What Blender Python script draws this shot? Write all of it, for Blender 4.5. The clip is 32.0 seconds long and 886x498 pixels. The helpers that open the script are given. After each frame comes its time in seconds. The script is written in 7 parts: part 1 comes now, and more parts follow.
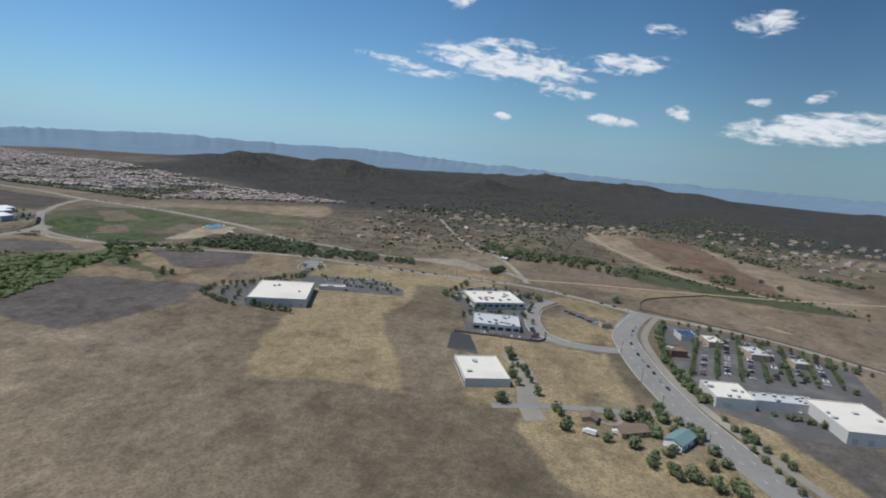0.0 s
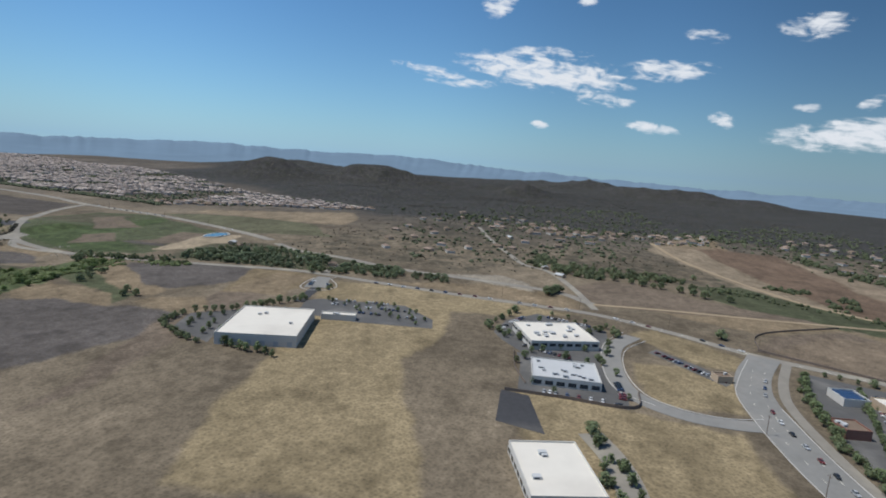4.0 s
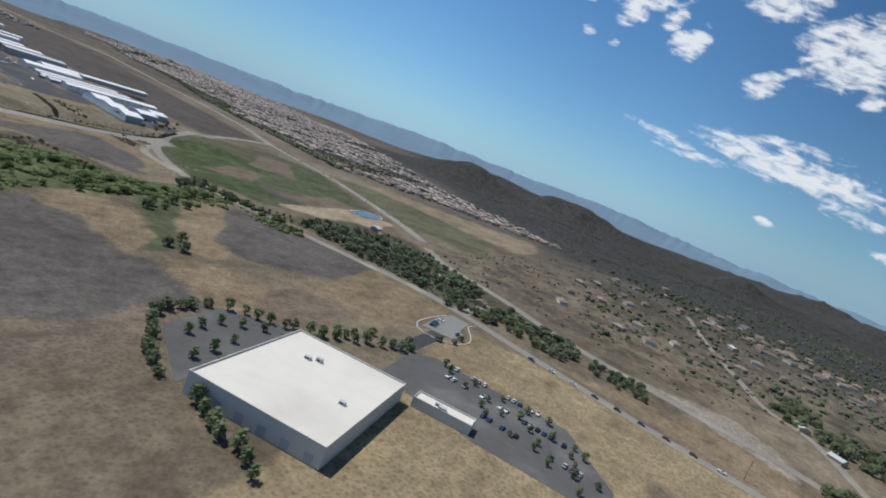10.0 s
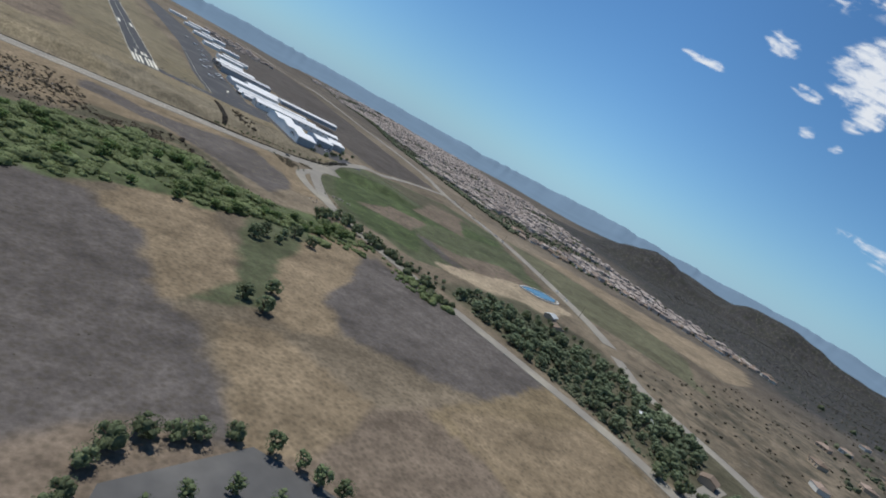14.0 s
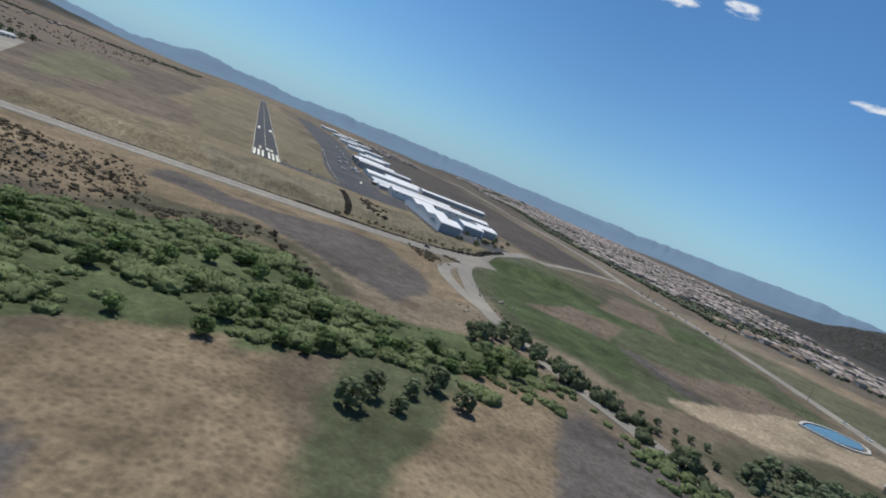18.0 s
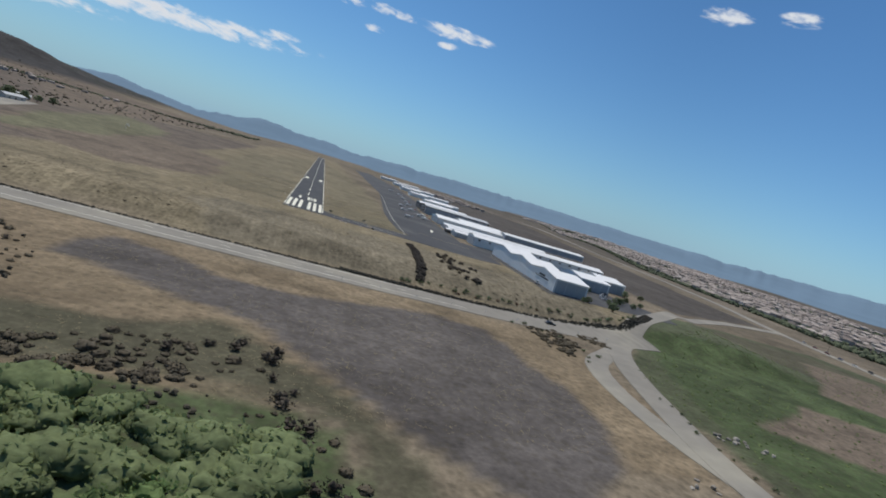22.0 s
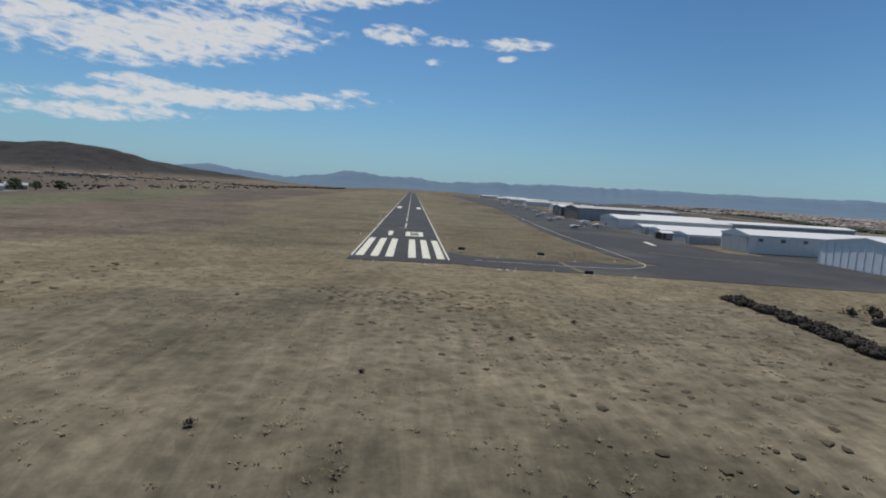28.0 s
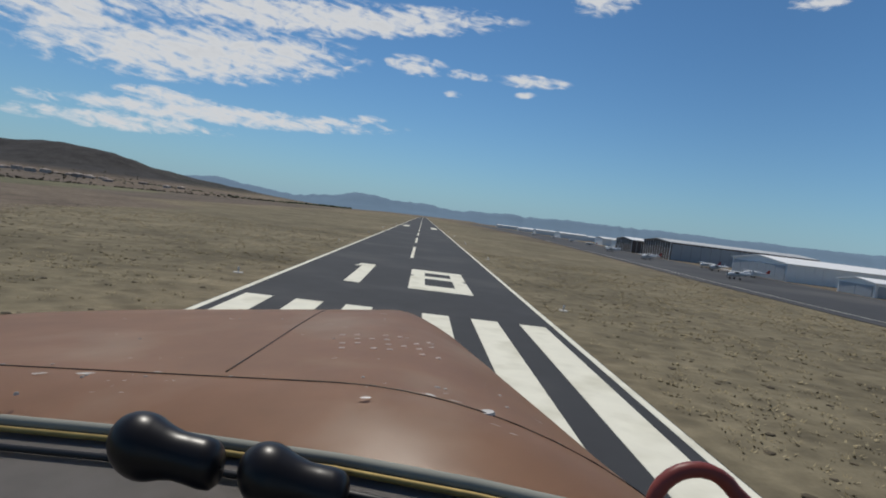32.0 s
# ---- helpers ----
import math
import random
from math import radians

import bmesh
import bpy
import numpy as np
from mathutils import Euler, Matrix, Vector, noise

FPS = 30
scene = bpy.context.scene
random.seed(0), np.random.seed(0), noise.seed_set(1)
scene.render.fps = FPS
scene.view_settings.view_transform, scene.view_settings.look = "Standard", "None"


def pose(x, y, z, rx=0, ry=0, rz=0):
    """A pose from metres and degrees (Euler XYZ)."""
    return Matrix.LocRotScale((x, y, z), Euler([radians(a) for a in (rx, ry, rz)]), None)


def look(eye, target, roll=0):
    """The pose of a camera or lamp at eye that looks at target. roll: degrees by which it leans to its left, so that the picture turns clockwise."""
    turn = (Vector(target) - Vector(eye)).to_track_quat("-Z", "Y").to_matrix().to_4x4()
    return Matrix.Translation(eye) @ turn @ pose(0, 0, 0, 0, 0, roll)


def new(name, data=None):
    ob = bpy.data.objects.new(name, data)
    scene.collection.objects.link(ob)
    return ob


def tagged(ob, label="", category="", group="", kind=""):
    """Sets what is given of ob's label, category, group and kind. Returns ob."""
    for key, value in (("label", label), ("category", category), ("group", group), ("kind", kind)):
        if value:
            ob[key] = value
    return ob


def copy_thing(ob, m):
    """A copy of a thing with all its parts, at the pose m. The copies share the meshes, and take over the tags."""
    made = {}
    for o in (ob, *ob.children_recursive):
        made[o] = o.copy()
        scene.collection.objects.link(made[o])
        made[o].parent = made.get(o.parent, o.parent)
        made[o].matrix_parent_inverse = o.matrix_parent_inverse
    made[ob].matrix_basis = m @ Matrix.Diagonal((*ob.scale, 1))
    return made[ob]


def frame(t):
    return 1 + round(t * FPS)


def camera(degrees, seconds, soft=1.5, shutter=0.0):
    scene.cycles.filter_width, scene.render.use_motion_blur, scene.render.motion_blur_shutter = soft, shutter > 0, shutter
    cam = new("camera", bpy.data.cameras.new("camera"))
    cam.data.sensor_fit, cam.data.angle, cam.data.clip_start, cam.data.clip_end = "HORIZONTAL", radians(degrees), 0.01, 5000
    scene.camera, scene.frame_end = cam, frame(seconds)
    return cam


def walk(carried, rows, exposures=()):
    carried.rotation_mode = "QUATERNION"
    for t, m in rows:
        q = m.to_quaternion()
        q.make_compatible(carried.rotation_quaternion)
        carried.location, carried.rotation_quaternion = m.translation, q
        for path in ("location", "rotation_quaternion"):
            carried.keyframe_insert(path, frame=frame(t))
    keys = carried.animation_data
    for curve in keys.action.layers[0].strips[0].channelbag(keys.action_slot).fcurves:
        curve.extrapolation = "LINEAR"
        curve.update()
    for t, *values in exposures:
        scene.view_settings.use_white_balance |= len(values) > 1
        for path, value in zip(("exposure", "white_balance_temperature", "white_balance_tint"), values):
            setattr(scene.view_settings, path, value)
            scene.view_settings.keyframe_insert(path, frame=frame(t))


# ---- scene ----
cam = camera(76.2, 32.0, soft=1.9)
# seconds, eye, heading left of the runway's line, pitch, roll
PATH = [
    (0, (-505.86, -810.57, 139.24), -78.92, -9.60, 4.41),
    (0.5, (-487.31, -805.99, 137.24), -81.36, -10.74, 2.00),
    (1, (-468.88, -801.49, 135.13), -79.73, -11.95, -1.21),
    (1.5, (-450.69, -797.12, 132.86), -76.63, -12.30, -1.75),
    (2, (-432.81, -792.94, 130.39), -75.86, -12.07, -0.99),
    (2.5, (-415.24, -788.92, 127.79), -76.28, -11.70, 0.07),
    (3, (-397.91, -784.94, 125.13), -76.52, -10.65, 1.15),
    (3.5, (-380.74, -780.89, 122.48), -75.92, -9.72, 2.39),
    (5.5, (-314.50, -761.98, 114.13), -72.71, -7.88, 9.40),
    (6, (-297.81, -756.09, 112.71), -72.12, -8.35, 11.43),
    (6.5, (-281.28, -750.03, 111.22), -70.70, -7.38, 14.13),
    (7, (-264.95, -743.40, 109.58), -69.35, -8.28, 17.41),
    (7.5, (-248.77, -736.02, 107.69), -68.20, -9.02, 18.90),
    (8, (-232.95, -728.22, 105.53), -67.08, -9.80, 19.49),
    (8.5, (-217.35, -719.96, 103.12), -64.97, -10.79, 19.79),
    (9, (-202.11, -711.28, 100.49), -62.87, -9.68, 19.66),
    (9.5, (-187.30, -702.10, 97.76), -60.12, -8.90, 19.82),
    (10, (-172.87, -692.34, 95.05), -57.35, -9.49, 21.12),
    (10.5, (-158.87, -682.03, 92.49), -55.13, -9.83, 22.76),
    (11, (-145.44, -671.13, 90.08), -52.27, -9.86, 24.00),
    (11.5, (-132.60, -659.42, 87.79), -49.58, -10.04, 26.08),
    (12, (-120.51, -647.06, 85.52), -46.99, -9.92, 26.92),
    (12.5, (-109.14, -634.04, 83.22), -44.45, -10.21, 27.32),
    (13, (-98.49, -620.58, 80.82), -43.94, -9.70, 28.33),
    (13.5, (-88.53, -606.87, 78.21), -41.99, -10.95, 29.23),
    (14, (-79.21, -592.93, 75.29), -39.48, -10.02, 29.16),
    (14.5, (-70.16, -578.66, 72.25), -38.05, -9.01, 26.44),
    (16.5, (-36.89, -513.06, 58.86), -28.62, -8.50, 20.04),
    (17, (-30.68, -496.19, 55.99), -26.80, -8.20, 23.25),
    (17.5, (-24.93, -479.21, 53.21), -24.70, -8.30, 22.44),
    (18, (-19.68, -462.22, 50.57), -21.87, -8.22, 22.52),
    (18.5, (-15.01, -445.25, 48.15), -20.38, -7.11, 21.31),
    (19, (-10.99, -428.23, 46.01), -19.86, -7.56, 18.24),
    (19.5, (-7.58, -411.23, 44.10), -17.92, -7.87, 15.10),
    (20, (-4.72, -394.22, 42.46), -16.05, -6.15, 13.65),
    (20.5, (-2.30, -377.33, 40.93), -13.96, -6.33, 15.07),
    (21, (-0.20, -360.57, 39.38), -13.86, -6.42, 16.41),
    (21.5, (1.53, -343.78, 37.81), -13.56, -6.17, 18.12),
    (22, (2.79, -326.83, 36.13), -14.03, -6.20, 17.03),
    (22.5, (3.48, -309.69, 34.31), -13.83, -6.64, 17.29),
    (23, (3.81, -292.67, 32.32), -12.90, -6.73, 14.38),
    (23.5, (3.95, -275.92, 30.30), -12.57, -7.39, 11.74),
    (24, (4.04, -259.55, 28.14), -11.55, -7.42, 8.76),
    (24.5, (4.11, -243.51, 25.99), -10.57, -7.89, 6.87),
    (25, (4.06, -227.51, 23.91), -9.62, -7.53, 3.85),
    (25.5, (3.94, -211.27, 21.97), -9.05, -6.94, 1.22),
    (27.5, (2.16, -141.06, 17.12), -3.69, -5.76, 0.34),
    (28, (1.95, -123.16, 16.14), -3.42, -6.01, 3.48),
    (28.5, (1.72, -105.33, 15.13), -1.51, -6.33, 7.06),
    (29, (1.34, -87.72, 13.95), -1.51, -6.29, 9.42),
    (29.5, (0.80, -70.48, 12.55), -3.51, -4.86, 3.39),
    (30, (0.52, -53.61, 11.26), -4.43, -5.22, -1.27),
    (31, (0.46, -20.64, 9.10), -3.43, -4.65, 1.74),
    (31.5, (0.73, -3.89, 7.97), -2.91, -3.71, 4.92),
    (32, (0.98, 13.14, 6.81), -2.39, -3.14, 7.07),
]


def flown(eye, yaw, pitch, roll):
    a, b = radians(yaw), radians(pitch)
    ahead = Vector((-math.sin(a) * math.cos(b), math.cos(a) * math.cos(b), math.sin(b)))
    return look(eye, Vector(eye) + 2 * ahead, roll)


walk(cam, [(t, flown(eye, yaw, pitch, roll)) for t, eye, yaw, pitch, roll in PATH], [(0, 0.04, 6260, 10), (18, 0.03, 6260, 10), (27, -0.26, 6450, 10), (32, -0.28, 6500, 10)])

# ---- world and light ----
SUN_AZ, SUN_EL = radians(-14), radians(60)


def link(nt, a, b):
    nt.links.new(a, b)


def mnode(nt, op, a, b=None, c=None, clamp=False):
    n = nt.nodes.new("ShaderNodeMath")
    n.operation, n.use_clamp = op, clamp
    for k, v in enumerate((a, b, c)):
        if v is None:
            continue
        if isinstance(v, (int, float)):
            n.inputs[k].default_value = v
        else:
            link(nt, v, n.inputs[k])
    return n.outputs[0]


def make_world():
    w = bpy.data.worlds.new("summer_sky")
    scene.world, w.use_nodes = w, True
    nt = w.node_tree
    bg = nt.nodes["Background"]
    sky = nt.nodes.new("ShaderNodeTexSky")
    sky.sky_type, sky.sun_disc = "NISHITA", False
    sky.sun_elevation, sky.sun_rotation = SUN_EL, SUN_AZ
    sky.altitude, sky.air_density, sky.dust_density, sky.ozone_density = 400, 1.0, 0.0, 3.0
    co = nt.nodes.new("ShaderNodeTexCoord")
    sep = nt.nodes.new("ShaderNodeSeparateXYZ")
    link(nt, co.outputs["Generated"], sep.inputs[0])
    x, y, z = sep.outputs
    az = mnode(nt, "MULTIPLY", mnode(nt, "ARCTAN2", x, y), 57.2958)
    el = mnode(nt, "MULTIPLY", mnode(nt, "ARCSINE", z), 57.2958)
    comb = nt.nodes.new("ShaderNodeCombineXYZ")
    link(nt, mnode(nt, "MULTIPLY", az, 0.5), comb.inputs[0])
    link(nt, mnode(nt, "MULTIPLY", el, 1.0), comb.inputs[1])
    nz = nt.nodes.new("ShaderNodeTexNoise")
    nz.inputs["Scale"].default_value, nz.inputs["Detail"].default_value, nz.inputs["Roughness"].default_value = 1.15, 7.0, 0.56
    nz.inputs["Distortion"].default_value = 0.6
    link(nt, comb.outputs[0], nz.inputs["Vector"])
    streak = nt.nodes.new("ShaderNodeCombineXYZ")
    link(nt, mnode(nt, "MULTIPLY", az, 0.22), streak.inputs[0])
    link(nt, mnode(nt, "ADD", mnode(nt, "MULTIPLY", el, 1.5), mnode(nt, "MULTIPLY", az, 0.2)), streak.inputs[1])
    wisp = nt.nodes.new("ShaderNodeTexNoise")
    wisp.inputs["Scale"].default_value, wisp.inputs["Detail"].default_value, wisp.inputs["Roughness"].default_value = 1.1, 8.0, 0.6
    link(nt, streak.outputs[0], wisp.inputs["Vector"])
    # azimuth, elevation, half width, half height, slope, strength of each cloud
    clouds = (
        (83.9, 8.9, 8.6, 1.5, -0.08, 1.0), (74.2, 8.2, 5.1, 0.5, -0.13, 0.75), (95.0, 9.4, 4.0, 0.9, 0, 0.95), (83.4, 10.7, 4.9, 0.5, 0, 0.7),
        (89.6, 6.6, 3.0, 0.55, -0.08, 0.85), (94.3, 4.25, 2.5, 0.55, -0.08, 1), (83.7, 4.05, 0.95, 0.36, -0.08, 1), (100.1, 5.2, 1.2, 0.65, -0.2, 0.85),
        (111.4, 4.3, 7.5, 1.25, 0.06, 1.1), (106.5, 6.4, 1.1, 0.35, 0, 0.8), (110.8, 6.8, 1.0, 0.5, 0.3, 0.8), (97.9, 12.3, 1.8, 0.6, -0.12, 0.8),
        (71.3, 16.2, 1.3, 1.1, 0, 1), (78.9, 14.4, 1.7, 0.85, 0.3, 0.9), (79.8, 15.8, 2.4, 0.55, 0.4, 0.8), (85.1, 18.6, 4.8, 2.9, 0, 1.15), (87.2, 15.5, 1.3, 0.7, 0.1, 0.8),
        (66.2, 20.6, 4.5, 2.6, 0.02, 1.3), (66.4, 18.1, 1.8, 1.5, 0.4, 1.2), (69.8, 17.9, 1.2, 0.9, 0.25, 1), (72.3, 16.6, 1.3, 1.5, 0.25, 1.1),
        (52.1, 16.9, 2.2, 0.42, 0.0, 0.9), (57.2, 20.4, 1.7, 0.8, -0.15, 1), (61.2, 17.7, 1.5, 0.45, -0.14, 0.8), (62.8, 15.0, 0.8, 0.45, 0, 0.9), (65.4, 14.6, 0.6, 0.35, 0, 0.7),
        (75.4, 7.4, 3.0, 0.32, -0.05, 0.6), (106, 12.8, 2.6, 1.0, 0, 0.9), (78, 21.5, 3.4, 1.6, 0.05, 1.1),
        (-21.9, 12.0, 13.4, 2.3, 0.14, 1.3), (-13, 17.0, 19, 1.5, 0.12, 1.25), (-33, 13.0, 5, 3.0, 0, 1.2), (-19.8, 6.9, 15.5, 0.85, 0.07, 1.15),
        (-28, 4.9, 8.5, 0.75, 0.05, 1.0), (-24.6, 7.6, 4.4, 0.8, 0.02, 1.1), (-7.1, 8.5, 2.2, 0.5, 0.1, 0.8),
        (-2.5, 14.4, 3.1, 0.85, -0.02, 1.1), (2.9, 14.1, 2.5, 0.45, 0, 0.8), (9.1, 14.1, 3.7, 0.58, 0, 1.15), (8.7, 12.8, 1.1, 0.3, 0.05, 0.9), (1.4, 12.2, 1.0, 0.35, 0, 0.6),
        (32.9, 21.1, 2.3, 0.65, 0, 1), (39, 21.6, 1.9, 0.55, 0, 0.9), (14.7, 21.6, 3.4, 1.2, 0, 1), (-42, 15, 9, 5, 0, 1.1),
        (60, 30, 12, 5, 0, 1.1), (-60, 24, 15, 6, 0, 1), (20, 32, 10, 4, 0, 1), (140, 20, 12, 4, 0, 1), (-110, 18, 15, 5, 0, 1), (180, 15, 20, 4, 0, 1))
    total = None
    for ca, ce, hw, hh, sl, st in clouds:
        da = mnode(nt, "SUBTRACT", az, ca)
        de = mnode(nt, "SUBTRACT", mnode(nt, "SUBTRACT", el, ce), mnode(nt, "MULTIPLY", da, sl))
        u = mnode(nt, "MULTIPLY", da, 1 / hw)
        v = mnode(nt, "MULTIPLY", de, 1 / hh)
        u, v = mnode(nt, "MULTIPLY", u, 0.86), mnode(nt, "MULTIPLY", v, 0.8)
        r = mnode(nt, "ADD", mnode(nt, "MULTIPLY", u, u), mnode(nt, "MULTIPLY", v, v))
        m = mnode(nt, "MULTIPLY", mnode(nt, "SUBTRACT", 1.0, r, clamp=True), st)
        total = m if total is None else mnode(nt, "MAXIMUM", total, m)
    puff = mnode(nt, "ADD", mnode(nt, "MULTIPLY", total, 0.95), mnode(nt, "MULTIPLY", mnode(nt, "SUBTRACT", nz.outputs[0], 0.56), 2.7))
    puff = mnode(nt, "ADD", puff, mnode(nt, "MULTIPLY", mnode(nt, "SUBTRACT", wisp.outputs[0], 0.53), 2.2))
    rng = nt.nodes.new("ShaderNodeMapRange")
    rng.interpolation_type = "SMOOTHSTEP"
    for k, v in ((1, -0.12), (2, 1.0), (3, 0.0), (4, 1.0)):
        rng.inputs[k].default_value = v
    link(nt, puff, rng.inputs[0])
    mask = mnode(nt, "MULTIPLY", rng.outputs[0], mnode(nt, "MINIMUM", mnode(nt, "MULTIPLY", total, 3.2), 1.0))
    # thicker cloud is a little greyer
    body = nt.nodes.new("ShaderNodeMix")
    body.data_type = "RGBA"
    link(nt, mnode(nt, "MULTIPLY", puff, 0.7, clamp=True), body.inputs[0])
    body.inputs[6].default_value, body.inputs[7].default_value = (10.2, 10.4, 10.6, 1), (8.4, 8.7, 9.1, 1)
    mix = nt.nodes.new("ShaderNodeMix")
    mix.data_type = "RGBA"
    link(nt, mask, mix.inputs[0])
    # pale haze that thickens towards the horizon
    haze = nt.nodes.new("ShaderNodeMix")
    haze.data_type = "RGBA"
    veil = mnode(nt, "MULTIPLY", mnode(nt, "POWER", 2.718, mnode(nt, "MULTIPLY", mnode(nt, "ABSOLUTE", el), -0.2)), 0.9)
    link(nt, veil, haze.inputs[0])
    clear = nt.nodes.new("ShaderNodeMix")
    clear.data_type, clear.blend_type = "RGBA", "MULTIPLY"
    clear.inputs[0].default_value = 1.0
    link(nt, sky.outputs[0], clear.inputs[6])
    ramp = nt.nodes.new("ShaderNodeValToRGB")
    ramp.color_ramp.interpolation = "EASE"
    link(nt, mnode(nt, "ADD", mnode(nt, "MULTIPLY", az, 1 / 360), 0.5), ramp.inputs[0])
    for k, (a, f) in enumerate(((0, 0.9), (120, 0.95), (180, 0.98), (208, 0.95), (230, 1.1), (250, 1.03), (272, 0.8), (292, 0.58), (360, 0.9))):
        q = ramp.color_ramp.elements[k] if k < 1 else ramp.color_ramp.elements.new(a / 360)
        q.position, q.color = a / 360, (0.64 * f, 0.95 * f, 1.13 * f, 1)
    ramp.color_ramp.elements.remove(ramp.color_ramp.elements[-1])
    link(nt, ramp.outputs[0], clear.inputs[7])
    link(nt, clear.outputs[2], haze.inputs[6])
    tint = nt.nodes.new("ShaderNodeMix")
    tint.data_type, tint.blend_type = "RGBA", "MULTIPLY"
    tint.inputs[0].default_value = 0.75
    tint.inputs[6].default_value = (4.7, 5.7, 6.5, 1)
    link(nt, ramp.outputs[0], tint.inputs[7])
    link(nt, tint.outputs[2], haze.inputs[7])
    link(nt, haze.outputs[2], mix.inputs[6])
    link(nt, body.outputs[2], mix.inputs[7])
    link(nt, mix.outputs[2], bg.inputs["Color"])
    bg.inputs["Strength"].default_value = 0.082


make_world()
sun = new("sun", bpy.data.lights.new("sun", "SUN"))
sun.data.energy, sun.data.angle, sun.data.color = 3.6, radians(0.5), (1.0, 0.95, 0.86)
to_sun = Vector((math.sin(SUN_AZ) * math.cos(SUN_EL), math.cos(SUN_AZ) * math.cos(SUN_EL), math.sin(SUN_EL)))
sun.matrix_world = look(to_sun * 100, (0, 0, 0))


# ---- materials ----
def material(name, colour, rough=0.9, metal=0.0, scale=1.0, vary=0.25, bump=0.0, spec=0.3, dirt=None, big=0.15, each=0.0):
    """Base colour varied by two sizes of noise in metres; dirt: a second colour in patches; each: varied from piece to piece."""
    m = bpy.data.materials.new(name)
    m.use_nodes = True
    nt = m.node_tree
    b = nt.nodes["Principled BSDF"]
    b.inputs["Roughness"].default_value, b.inputs["Metallic"].default_value = rough, metal
    b.inputs["Specular IOR Level"].default_value = spec
    co = nt.nodes.new("ShaderNodeTexCoord")
    fine = nt.nodes.new("ShaderNodeTexNoise")
    fine.inputs["Scale"].default_value, fine.inputs["Detail"].default_value = 1.0 / scale, 6
    link(nt, co.outputs["Object"], fine.inputs["Vector"])
    wide = nt.nodes.new("ShaderNodeTexNoise")
    wide.inputs["Scale"].default_value, wide.inputs["Detail"].default_value = big / scale, 4
    link(nt, co.outputs["Object"], wide.inputs["Vector"])
    val = mnode(nt, "ADD", mnode(nt, "MULTIPLY", mnode(nt, "SUBTRACT", fine.outputs[0], 0.5), 2 * vary), mnode(nt, "MULTIPLY", mnode(nt, "SUBTRACT", wide.outputs[0], 0.5), 2 * vary))
    val = mnode(nt, "ADD", val, 1.0)
    if each:
        info = nt.nodes.new("ShaderNodeObjectInfo")
        val = mnode(nt, "MULTIPLY", val, mnode(nt, "ADD", 1 - each, mnode(nt, "MULTIPLY", info.outputs["Random"], 2 * each)))
    col = nt.nodes.new("ShaderNodeMix")
    col.data_type = "RGBA"
    col.inputs[6].default_value = (*colour, 1)
    col.inputs[7].default_value = (*(dirt or colour), 1)
    ramp = nt.nodes.new("ShaderNodeMapRange")
    for k, v in ((1, 0.5), (2, 0.68), (3, 0.0), (4, 1.0)):
        ramp.inputs[k].default_value = v
    link(nt, wide.outputs[0], ramp.inputs[0])
    link(nt, ramp.outputs[0], col.inputs[0])
    mul = nt.nodes.new("ShaderNodeVectorMath")
    mul.operation = "SCALE"
    link(nt, col.outputs[2], mul.inputs[0])
    link(nt, val, mul.inputs["Scale"])
    link(nt, mul.outputs[0], b.inputs["Base Color"])
    if bump:
        bp = nt.nodes.new("ShaderNodeBump")
        bp.inputs["Strength"].default_value, bp.inputs["Distance"].default_value = bump, scale * 0.3
        link(nt, fine.outputs[0], bp.inputs["Height"])
        link(nt, bp.outputs[0], b.inputs["Normal"])
    return m


